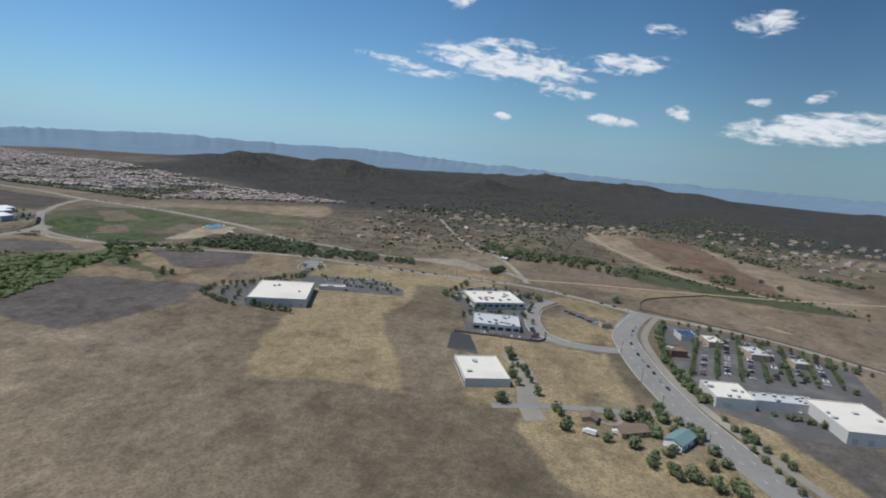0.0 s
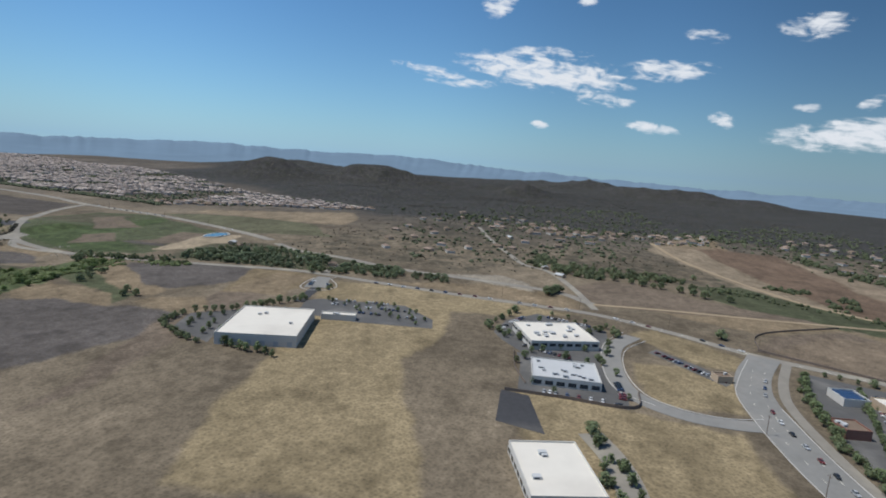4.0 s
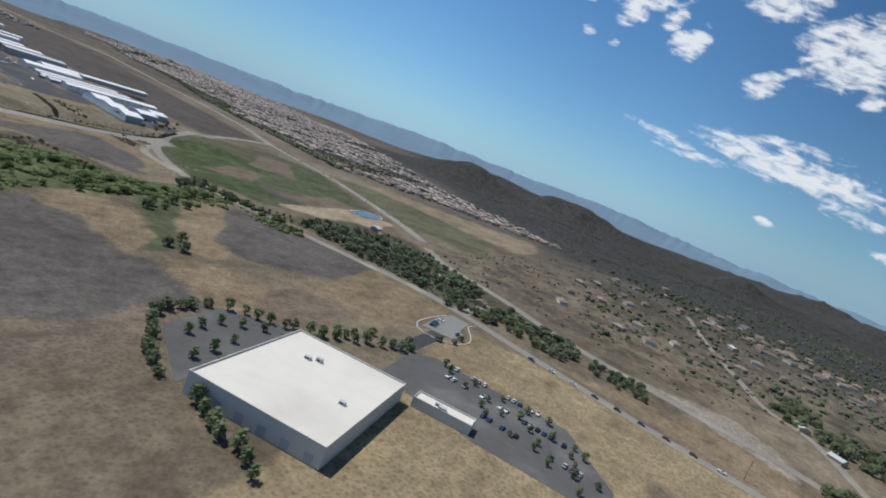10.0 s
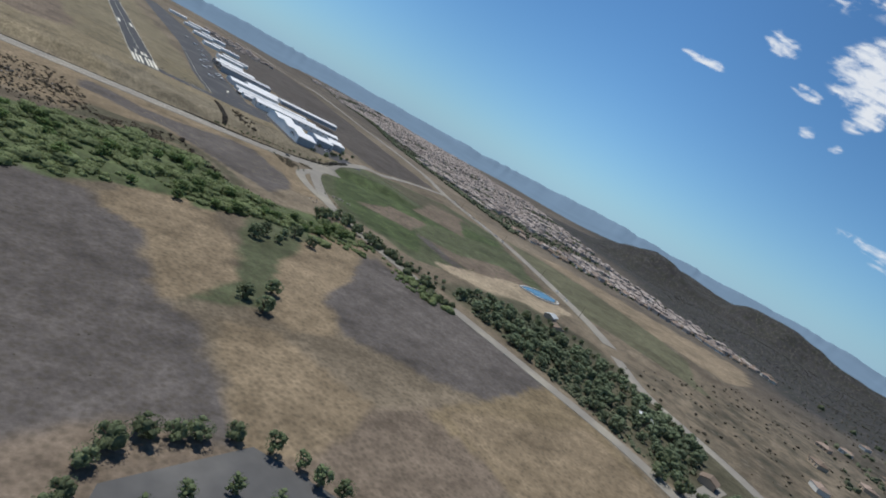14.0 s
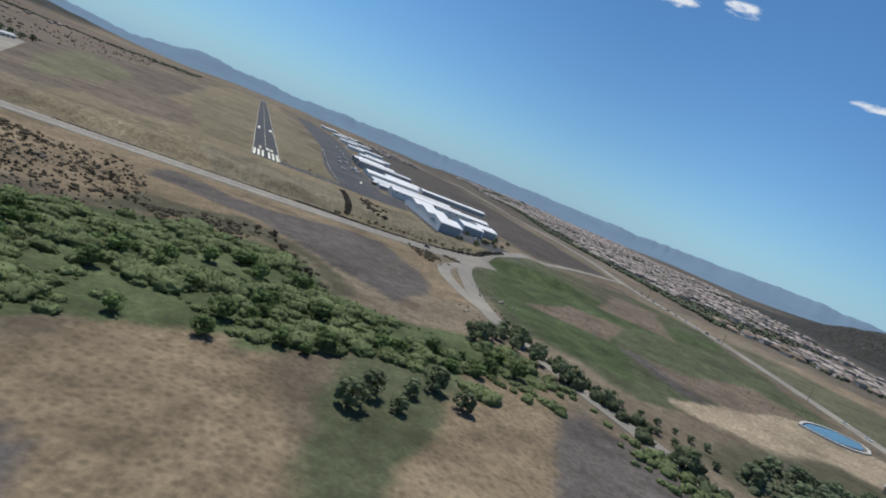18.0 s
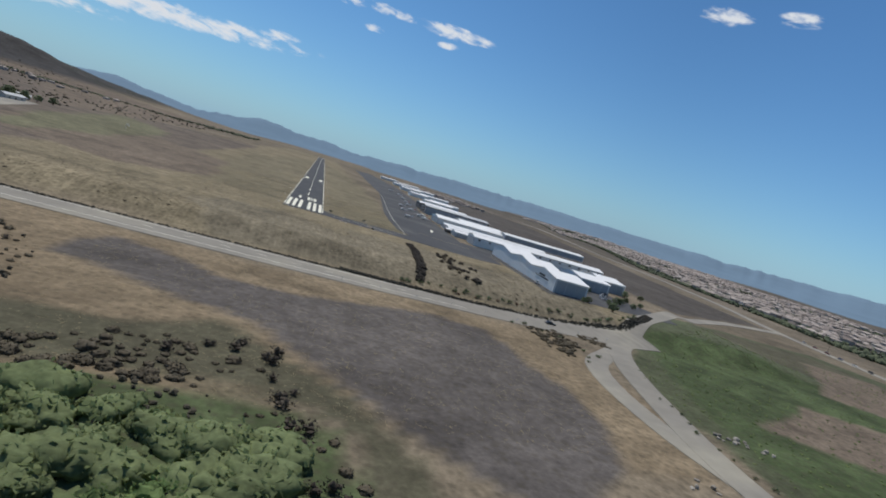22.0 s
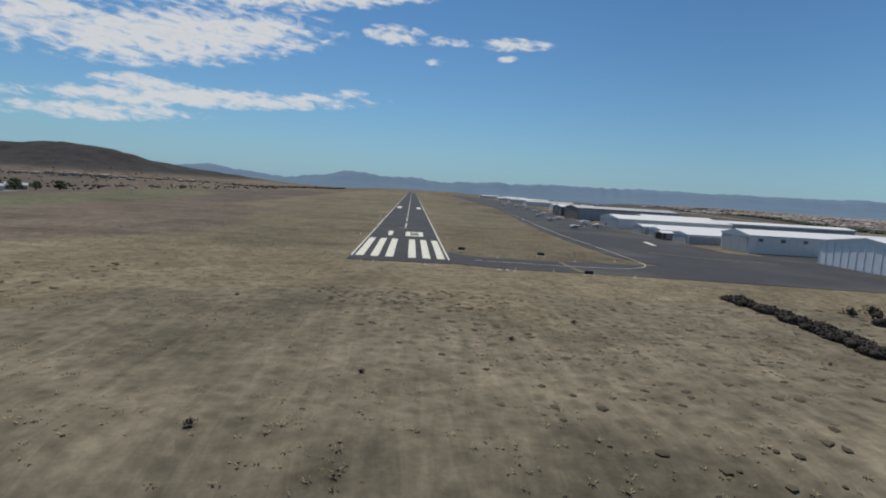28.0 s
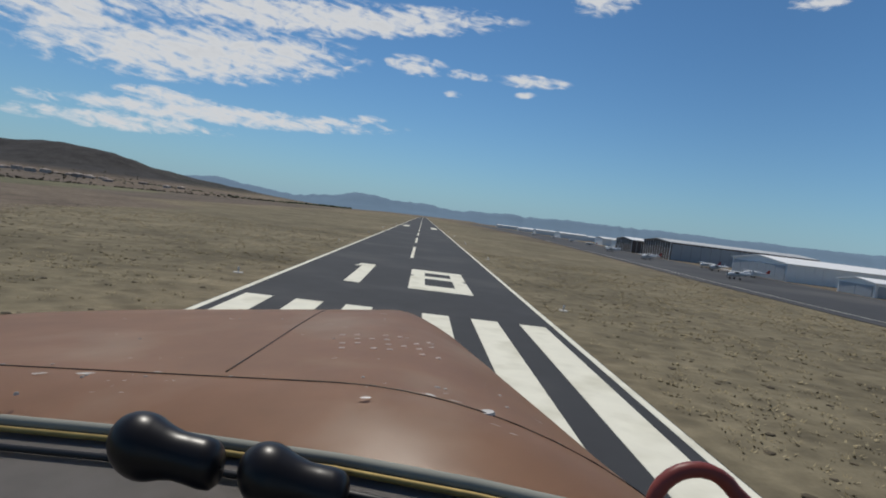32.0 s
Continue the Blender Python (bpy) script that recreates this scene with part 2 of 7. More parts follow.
def ground_material():
    """Dry land: the cover attribute holds the land's own colour, noise breaks it into tufts, tracks and bare soil."""
    m = bpy.data.materials.new("dry_land")
    m.use_nodes = True
    nt = m.node_tree
    b = nt.nodes["Principled BSDF"]
    b.inputs["Roughness"].default_value, b.inputs["Specular IOR Level"].default_value = 0.95, 0.1
    at = nt.nodes.new("ShaderNodeAttribute")
    at.attribute_name = "cover"
    co = nt.nodes.new("ShaderNodeTexCoord")
    val = None
    for scale, detail, amount in ((0.9, 5, 0.5), (0.16, 6, 0.7), (0.03, 6, 0.42), (0.006, 5, 0.36)):
        n = nt.nodes.new("ShaderNodeTexNoise")
        n.inputs["Scale"].default_value, n.inputs["Detail"].default_value, n.inputs["Roughness"].default_value = scale, detail, 0.65
        link(nt, co.outputs["Object"], n.inputs["Vector"])
        f = mnode(nt, "ADD", 1.0, mnode(nt, "MULTIPLY", mnode(nt, "SUBTRACT", n.outputs[0], 0.5), 2 * amount))
        val = f if val is None else mnode(nt, "MULTIPLY", val, f)
    stretch = nt.nodes.new("ShaderNodeVectorMath")
    stretch.operation = "MULTIPLY"
    link(nt, co.outputs["Object"], stretch.inputs[0])
    stretch.inputs[1].default_value = (0.55, 0.06, 0.06)
    rill = nt.nodes.new("ShaderNodeTexNoise")
    rill.inputs["Scale"].default_value, rill.inputs["Detail"].default_value, rill.inputs["Roughness"].default_value, rill.inputs["Distortion"].default_value = 1.0, 6, 0.7, 0.8
    link(nt, stretch.outputs[0], rill.inputs["Vector"])
    val = mnode(nt, "MULTIPLY", val, mnode(nt, "ADD", 1.0, mnode(nt, "MULTIPLY", at.outputs["Alpha"], mnode(nt, "MULTIPLY", mnode(nt, "SUBTRACT", rill.outputs[0], 0.5), 1.25))))
    mul = nt.nodes.new("ShaderNodeVectorMath")
    mul.operation = "SCALE"
    link(nt, at.outputs["Color"], mul.inputs[0])
    link(nt, val, mul.inputs["Scale"])
    # single bushes, pale bare spots between them, and small weeds all over
    grown = nt.nodes.new("ShaderNodeAttribute")
    grown.attribute_name = "grown"
    patchy = nt.nodes.new("ShaderNodeTexNoise")
    patchy.inputs["Scale"].default_value, patchy.inputs["Detail"].default_value = 0.013, 4
    link(nt, co.outputs["Object"], patchy.inputs["Vector"])
    cover = mul.outputs[0]
    for scale, lo, hi, shade, amount, where in ((0.11, 0.15, 0.6, (0.04, 0.041, 0.03), 0.65, 1), (0.03, 0.1, 0.5, (0.036, 0.039, 0.028), 0.8, 1), (0.075, 0.05, 0.22, (0.27, 0.225, 0.175), 0.45, 1), (0.42, 0.1, 0.45, (0.07, 0.06, 0.042), 0.42, 0)):
        cell = nt.nodes.new("ShaderNodeTexVoronoi")
        cell.inputs["Scale"].default_value = scale
        cell.voronoi_dimensions = "2D"
        link(nt, co.outputs["Object"], cell.inputs["Vector"])
        spot = nt.nodes.new("ShaderNodeMapRange")
        for k, v in ((1, lo), (2, hi), (3, 1.0), (4, 0.0)):
            spot.inputs[k].default_value = v
        link(nt, cell.outputs["Distance"], spot.inputs[0])
        gate = nt.nodes.new("ShaderNodeSeparateColor")
        link(nt, cell.outputs["Color"], gate.inputs[0])
        thick = mnode(nt, "MULTIPLY", mnode(nt, "SUBTRACT", mnode(nt, "MULTIPLY", patchy.outputs[0], 1.9), gate.outputs[0]), 4.0, clamp=True)
        f = mnode(nt, "MULTIPLY", mnode(nt, "MULTIPLY", spot.outputs[0], thick), amount)
        f = mnode(nt, "MULTIPLY", f, grown.outputs["Fac"] if where else mnode(nt, "SUBTRACT", 1.0, grown.outputs["Fac"]))
        over = nt.nodes.new("ShaderNodeMix")
        over.data_type = "RGBA"
        link(nt, f, over.inputs[0])
        link(nt, cover, over.inputs[6])
        over.inputs[7].default_value = (*shade, 1)
        cover = over.outputs[2]
    link(nt, cover, b.inputs["Base Color"])
    rough = nt.nodes.new("ShaderNodeTexNoise")
    rough.inputs["Scale"].default_value, rough.inputs["Detail"].default_value = 0.35, 8
    link(nt, co.outputs["Object"], rough.inputs["Vector"])
    bp = nt.nodes.new("ShaderNodeBump")
    bp.inputs["Strength"].default_value, bp.inputs["Distance"].default_value = 0.55, 0.7
    link(nt, rough.outputs[0], bp.inputs["Height"])
    link(nt, bp.outputs[0], b.inputs["Normal"])
    return m


def leafy(name, colour, rough=0.85, scale=1.0, vary=0.5, each=0.25, through_light=0.45):
    """Leaves: varied colour, and light that passes through them."""
    m = material(name, colour, rough, scale=scale, vary=vary, each=each, spec=0.2, bump=0.6)
    nt = m.node_tree
    b, out = nt.nodes["Principled BSDF"], nt.nodes["Material Output"]
    glow = nt.nodes.new("ShaderNodeBsdfTranslucent")
    link(nt, b.inputs["Base Color"].links[0].from_socket, glow.inputs["Color"])
    both = nt.nodes.new("ShaderNodeMixShader")
    both.inputs[0].default_value = through_light
    link(nt, b.outputs[0], both.inputs[1])
    link(nt, glow.outputs[0], both.inputs[2])
    link(nt, both.outputs[0], out.inputs["Surface"])
    return m


M = {
    "asphalt": material("old_asphalt", (0.055, 0.055, 0.058), 0.9, scale=3.0, vary=0.25, dirt=(0.085, 0.082, 0.078), big=0.1),
    "runway": material("runway_asphalt", (0.038, 0.039, 0.042), 0.85, scale=2.0, vary=0.2, dirt=(0.055, 0.055, 0.055)),
    "road": material("sunbleached_road", (0.25, 0.23, 0.195), 0.95, scale=4.0, vary=0.18, dirt=(0.3, 0.275, 0.22)),
    "street": material("grey_street", (0.23, 0.225, 0.208), 0.95, scale=4.0, vary=0.15, dirt=(0.24, 0.23, 0.21)),
    "lot": material("bleached_car_park_asphalt", (0.105, 0.103, 0.1), 0.95, scale=4.0, vary=0.2, dirt=(0.15, 0.145, 0.135)),
    "faint": material("trodden_straw_track", (0.25, 0.195, 0.115), 0.98, scale=3.0, vary=0.25),
    "dirt": material("dirt_track", (0.34, 0.265, 0.17), 0.98, scale=4.0, vary=0.25, dirt=(0.26, 0.2, 0.13)),
    "paint": material("white_road_paint", (0.76, 0.73, 0.6), 0.8, scale=1.2, vary=0.1, dirt=(0.6, 0.57, 0.45), big=0.4),
    "white_roof": material("white_roof", (0.78, 0.78, 0.77), 0.7, scale=6.0, vary=0.05, dirt=(0.68, 0.68, 0.67)),
    "cream_roof": material("cream_flat_roof", (0.7, 0.66, 0.58), 0.8, scale=6.0, vary=0.06, dirt=(0.6, 0.56, 0.49)),
    "grey_roof": material("grey_roof", (0.5, 0.51, 0.51), 0.8, scale=6.0, vary=0.07, dirt=(0.42, 0.43, 0.44)),
    "wall": material("pale_wall", (0.55, 0.53, 0.49), 0.9, scale=3.0, vary=0.08),
    "metal_wall": material("pale_steel_siding", (0.78, 0.8, 0.8), 0.6, scale=3.0, vary=0.06),
    "leaf": leafy("green_leaf", (0.2, 0.245, 0.125)),
    "bark": material("bark", (0.12, 0.085, 0.06), 0.95, scale=0.4, vary=0.3),
    "tile": material("clay_roof_tile", (0.31, 0.235, 0.185), 0.9, scale=12.0, vary=0.35),
    # blue base colour stands in for the haze of distance
    "mount": material("haze_painted_mountain", (0.165, 0.235, 0.305), 1.0, scale=220.0, vary=0.12, spec=0.0),
}
M["ground"] = ground_material()


# ---- land ----
def smooth(a, b, v):
    u = np.clip((v - a) / (b - a), 0, 1)
    return u * u * (3 - 2 * u)


# ridges: x, y, height, radius along x, radius along y
HILLS = (
    (1797, 608, 84, 150, 190), (2010, 190, 78, 170, 220), (2150, -170, 46, 190, 200), (1885, -489, 40, 75, 80), (2060, -500, 30, 190, 170), (2900, -722, 52, 260, 260), (2620, -990, 42, 160, 170),
    (2571, -1213, 54, 180, 150), (2513, -1480, 30, 200, 160), (3100, -300, 34, 400, 500), (2700, 900, 55, 500, 500), (-1230, 2080, 70, 300, 300), (-1620, 2300, 84, 420, 400),
    (-960, 2500, 34, 260, 320), (1500, -60, 9, 240, 330), (1330, -520, 10, 200, 160), (760, -1010, 13, 150, 120))


def lattice(i, j):
    v = np.sin(i * 127.1 + j * 311.7) * 43758.5453
    return v - np.floor(v)


def rough_land(x, y):
    """Value noise, between 0 and 1."""
    i, j = np.floor(x), np.floor(y)
    u, v = x - i, y - j
    u, v = u * u * (3 - 2 * u), v * v * (3 - 2 * v)
    a, b, c, d = lattice(i, j), lattice(i + 1, j), lattice(i, j + 1), lattice(i + 1, j + 1)
    return a + (b - a) * u + (c - a) * v + (a - b - c + d) * u * v


def height(x, y):
    x, y = np.asarray(x, float), np.asarray(y, float)
    mesa = smooth(-113, -86, y) * (1 - smooth(228, 290, x)) * smooth(-420, -180, x)
    z = np.zeros(np.broadcast(x, y).shape)
    for hx, hy, hh, rx, ry in HILLS:
        z = z + hh * np.exp(-(((x - hx) / rx) ** 2 + ((y - hy) / ry) ** 2))
    # spurs and gullies on the hills
    up = np.clip(z - 2, 0, 60)
    z = z - up * (0.42 * np.abs(2 * rough_land(x / 190, y / 190) - 1) + 0.2 * np.abs(2 * rough_land(x / 85 + 9, y / 85) - 1) - 0.22)
    z = z - 6.0 + 6.0 * mesa
    far = smooth(500, 1500, np.hypot(x - 50, y + 300)) * (1 - smooth(-500, -350, x) * (1 - smooth(500, 700, x)) * (1 - smooth(2100, 2500, y)))
    z = z + far * (3.5 * np.sin(x / 170 + 1.3 * np.sin(y / 230)) + 3.0 * np.sin(y / 140 + 1.1 * np.sin(x / 190)))
    return z


def hz(x, y):
    return float(height(x, y))


def inside(poly, x, y):
    """Signed distance to a polygon, positive inside."""
    p = np.array(poly, float)
    d2 = np.full(x.shape, 1e18)
    odd = np.zeros(x.shape, bool)
    for (ax, ay), (bx, by) in zip(p, np.roll(p, -1, 0)):
        ex, ey = bx - ax, by - ay
        t = np.clip(((x - ax) * ex + (y - ay) * ey) / (ex * ex + ey * ey), 0, 1)
        d2 = np.minimum(d2, (x - ax - t * ex) ** 2 + (y - ay - t * ey) ** 2)
        cross = (ay > y) != (by > y)
        with np.errstate(divide="ignore", invalid="ignore"):
            odd ^= cross & (x < ex * (y - ay) / (ey if ey else 1e-9) + ax)
    return np.where(odd, 1, -1) * np.sqrt(d2)


TAN, STRAW, BROWN, DARK, GREEN, SAND, SCRUB = (0.22, 0.17, 0.11), (0.215, 0.178, 0.114), (0.165, 0.13, 0.097), (0.112, 0.099, 0.09), (0.09, 0.112, 0.052), (0.34, 0.275, 0.19), (0.095, 0.088, 0.057)
GOLD, OLIVE = (0.265, 0.21, 0.125), (0.072, 0.08, 0.045)
DUN, VIVID = (0.19, 0.162, 0.112), (0.066, 0.088, 0.038)
FIELD, RUST = (0.086, 0.096, 0.053), (0.15, 0.105, 0.074)
# land cover: colour, softness of its edge, outline in the plan
COVER = (
    (BROWN, 22, ((-1500, 100), (-300, 60), (-230, 1900), (-1500, 2200))),
    (STRAW, 30, ((-130, -112), (150, -112), (185, -60), (120, 0), (60, 60), (60, 1900), (-120, 1900), (-150, 300))),
    (DUN, 14, ((24, -34), (60, -26), (128, -34), (155, -104), (18, -110), (14, -70))),
    (DUN, 9, ((-34, -42), (-6, -36), (16, -58), (30, -108), (-30, -108), (-45, -80))),
    (STRAW, 5, ((20, -14), (70, -10), (118, -28), (100, -44), (70, -30), (30, -36))),
    ((0.186, 0.158, 0.102), 14, ((12, -4), (62, 20), (64, 500), (12, 1200))),
    ((0.186, 0.158, 0.102), 14, ((-12, -4), (-75, 30), (-90, 500), (-12, 1200))),
    ((0.142, 0.114, 0.09), 16, ((-154, -52), (-137, -32), (-112, 30), (-108, 268), (-120, 900), (-262, 707), (-291, 387), (-800, 1500), (-900, 200), (-300, -20))),
    (BROWN, 8, ((-90, -20), (-60, 40), (-70, 200), (-190, 300), (-200, 20))),
    (TAN, 11, ((-130, -250), (100, -232), (106, -135), (-200, -135))),
    (DARK, 4.4, ((-54, -176), (-48, -148), (-10, -168), (18, -158), (48, -148), (68, -150), (82, -210), (74, -232), (50, -258), (22, -232), (-4, -200), (-36, -190))),
    (FIELD, 6, ((130, -145), (113, -200), (113, -246), (145, -292), (230, -300), (331, -262), (420, -60), (385, 15), (290, 12), (195, -58))),
    (VIVID, 7, ((168, -95), (205, -85), (300, -110), (400, -95), (380, -130), (290, -150), (215, -170), (190, -230), (160, -275), (128, -262), (122, -215), (145, -150))),
    (SCRUB, 7, ((230, -40), (290, -75), (385, -60), (370, 0), (300, 5))),
    (BROWN, 4.95, ((198, -216), (228, -236), (300, -225), (320, -275), (230, -295), (200, -250))),
    (DARK, 3.3, ((192, -222), (206, -222), (214, -310), (200, -305))),
    (SAND, 3.85, ((172, -285), (205, -282), (285, -262), (318, -270), (330, -300), (270, -322), (200, -322))),
    (GREEN, 4, ((-170, -300), (-78, -270), (-49, -255), (-24, -236), (12, -246), (26, -284), (80, -282), (98, -300), (62, -338), (30, -318), (0, -334), (-40, -340), (-70, -362), (-170, -385))),
    (FIELD, 4, ((30, -318), (56, -325), (40, -360), (24, -425), (-14, -430), (-40, -425), (4, -395), (12, -350))),
    (BROWN, 5, ((150, -190), (205, -150), (240, -165), (190, -215))),
    (BROWN, 6, ((250, -120), (330, -30), (380, -40), (300, -150))),
    (SCRUB, 4, ((-60, -255), (-24, -232), (14, -243), (24, -275), (34, -262), (20, -232), (-10, -205), (-50, -215))),
    (DARK, 4.4, ((-170, -392), (-85, -352), (-50, -360), (-38, -426), (-20, -470), (-70, -505), (-180, -470))),
    (TAN, 3.85, ((-48, -357), (2, -333), (8, -383), (-36, -426))),
    (TAN, 3.85, ((40, -350), (91, -310), (60, -370), (31, -426), (12, -422))),
    (DARK, 5.5, ((58, -382), (100, -325), (128, -392), (142, -468), (88, -458))),
    (TAN, 3, ((-36, -340), (-9, -326), (4, -367), (-3, -412), (-30, -430), (-43, -410), (-46, -365))),
    (TAN, 3, ((62, -315), (97, -315), (40, -399), (32, -430), (5, -441), (6, -418), (27, -370))),
    (DARK, 3, ((91, -327), (127, -348), (141, -405), (147, -442), (101, -458), (61, -447), (35, -426), (38, -400))),
    (BROWN, 7.7, ((-190, -540), (-20, -480), (90, -462), (60, -510), (-80, -530))),
    (DARK, 3, ((-48, -369), (-36, -386), (-36, -421), (-23, -442), (-23, -475), (-23, -494), (-81, -486), (-130, -470), (-130, -400))),
    (TAN, 3, ((-19, -439), (2, -444), (29, -470), (-8, -496), (-23, -494), (-21, -473))),
    ((0.2, 0.155, 0.095), 2.5, ((47, -471), (147, -442), (154, -493), (143, -511), (92, -525), (59, -510), (56, -485))),
    ((0.15, 0.142, 0.086), 12, ((-150, 17), (-165, 9), (-214, 195), (-270, 549), (-180, 420), (-150, 253))),
    (TAN, 4.95, ((60, -470), (140, -470), (150, -505), (92, -512), (60, -530))),
    (GOLD, 5.5, ((70, -548), (146, -540), (152, -680), (135, -775), (98, -728), (88, -670), (30, -680), (-40, -668), (-190, -735), (-200, -630))),
    (GOLD, 4.95, ((-195, -770), (-57, -745), (-58, -808), (-64, -865), (-195, -868))),
    (GOLD, 3.3, ((-44, -822), (18, -812), (36, -850), (14, -872), (-40, -866))),
    (GOLD, 5.5, ((46, -850), (96, -812), (120, -835), (70, -888), (40, -886))),
    (TAN, 11, ((165, -580), (215, -680), (195, -765), (152, -780))),
    (SCRUB, 16, ((144, -330), (176, -505), (225, -585), (262, -480), (290, -350), (250, -312), (198, -316))),
    ((0.115, 0.112, 0.068), 5, ((450, -55), (490, -91), (530, -241), (505, -330), (466, -343), (404, -406), (374, -320), (353, -289))),
    ((0.25, 0.197, 0.132), 3, ((500, -60), (560, -70), (640, -170), (750, -275), (640, -340), (540, -345), (525, -260), (520, -160))),
    ((0.088, 0.076, 0.066), 6.6, ((200, 600), (290, 50), (440, 125), (560, 1150), (540, 1650), (320, 1650))),
    (GOLD, 4, ((-160, -927), (-147, -945), (-217, -967), (-240, -980), (-290, -985), (-232, -941))),
    (DARK, 2, ((-146, -950), (-156, -976), (-168, -1003), (-200, -1040), (-260, -1020), (-230, -972), (-187, -960))),
    (BROWN, 11, ((-190, -1045), (-60, -1100), (-160, -1280), (-420, -1130))),
    (BROWN, 4.95, ((95, -905), (150, -925), (200, -1000), (90, -1080), (20, -1020))),
    (TAN, 11, ((200, -810), (280, -985), (210, -1190), (90, -1090), (205, -1000), (150, -920))),
    (TAN, 13.75, ((725, -890), (300, -985), (330, -1060), (600, -1000), (900, -1000))),
    ((0.215, 0.168, 0.115), 4, ((687, -876), (706, -976), (372, -1020), (289, -1053), (218, -1037), (304, -983), (446, -931))),
    (RUST, 4, ((706, -976), (546, -1073), (456, -1170), (198, -1160), (270, -1054), (348, -1015))),
    (FIELD, 4, ((278, -901), (251, -1029), (226, -1134), (180, -1114), (201, -1014), (243, -930))),
    (GOLD, 4, ((-183, -802), (-163, -880), (-170, -905), (-205, -912), (-262, -930), (-285, -900), (-266, -833), (-215, -800))),
    (BROWN, 4, ((250, -761), (315, -831), (259, -892), (217, -1019), (212, -956), (188, -859), (183, -788))),
    ((0.25, 0.2, 0.14), 3, ((659, -853), (660, -949), (395, -995), (252, -1048), (195, -1012), (303, -976), (464, -924))),
    (RUST, 3, ((660, -949), (687, -1079), (482, -1099), (292, -1107), (252, -1048), (411, -999))),
    ((0.235, 0.185, 0.13), 4, ((687, -1079), (299, -1217), (184, -1158), (256, -1106), (292, -1107), (482, -1099))),
    (OLIVE, 4, ((342, -902), (368, -951), (268, -1034), (256, -1106), (184, -1158), (132, -1131), (161, -1100), (190, -1068), (207, -1016), (238, -949), (278, -901))),
    ((0.19, 0.148, 0.105), 3, ((92, -912), (168, -970), (184, -1158), (-1, -1062), (80, -935))),
    (SAND, 2, ((92, -1020), (96, -1030), (78, -1048), (74, -1040))),
    ((0.29, 0.255, 0.2), 2, ((239, -610), (224, -659), (201, -726), (236, -722), (264, -681))),
    (BROWN, 4, ((231, -758), (314, -800), (295, -852), (206, -886), (183, -794))),
    (STRAW, 5.5, ((-200, -835), (-150, -845), (-168, -905), (-230, -925))),
)


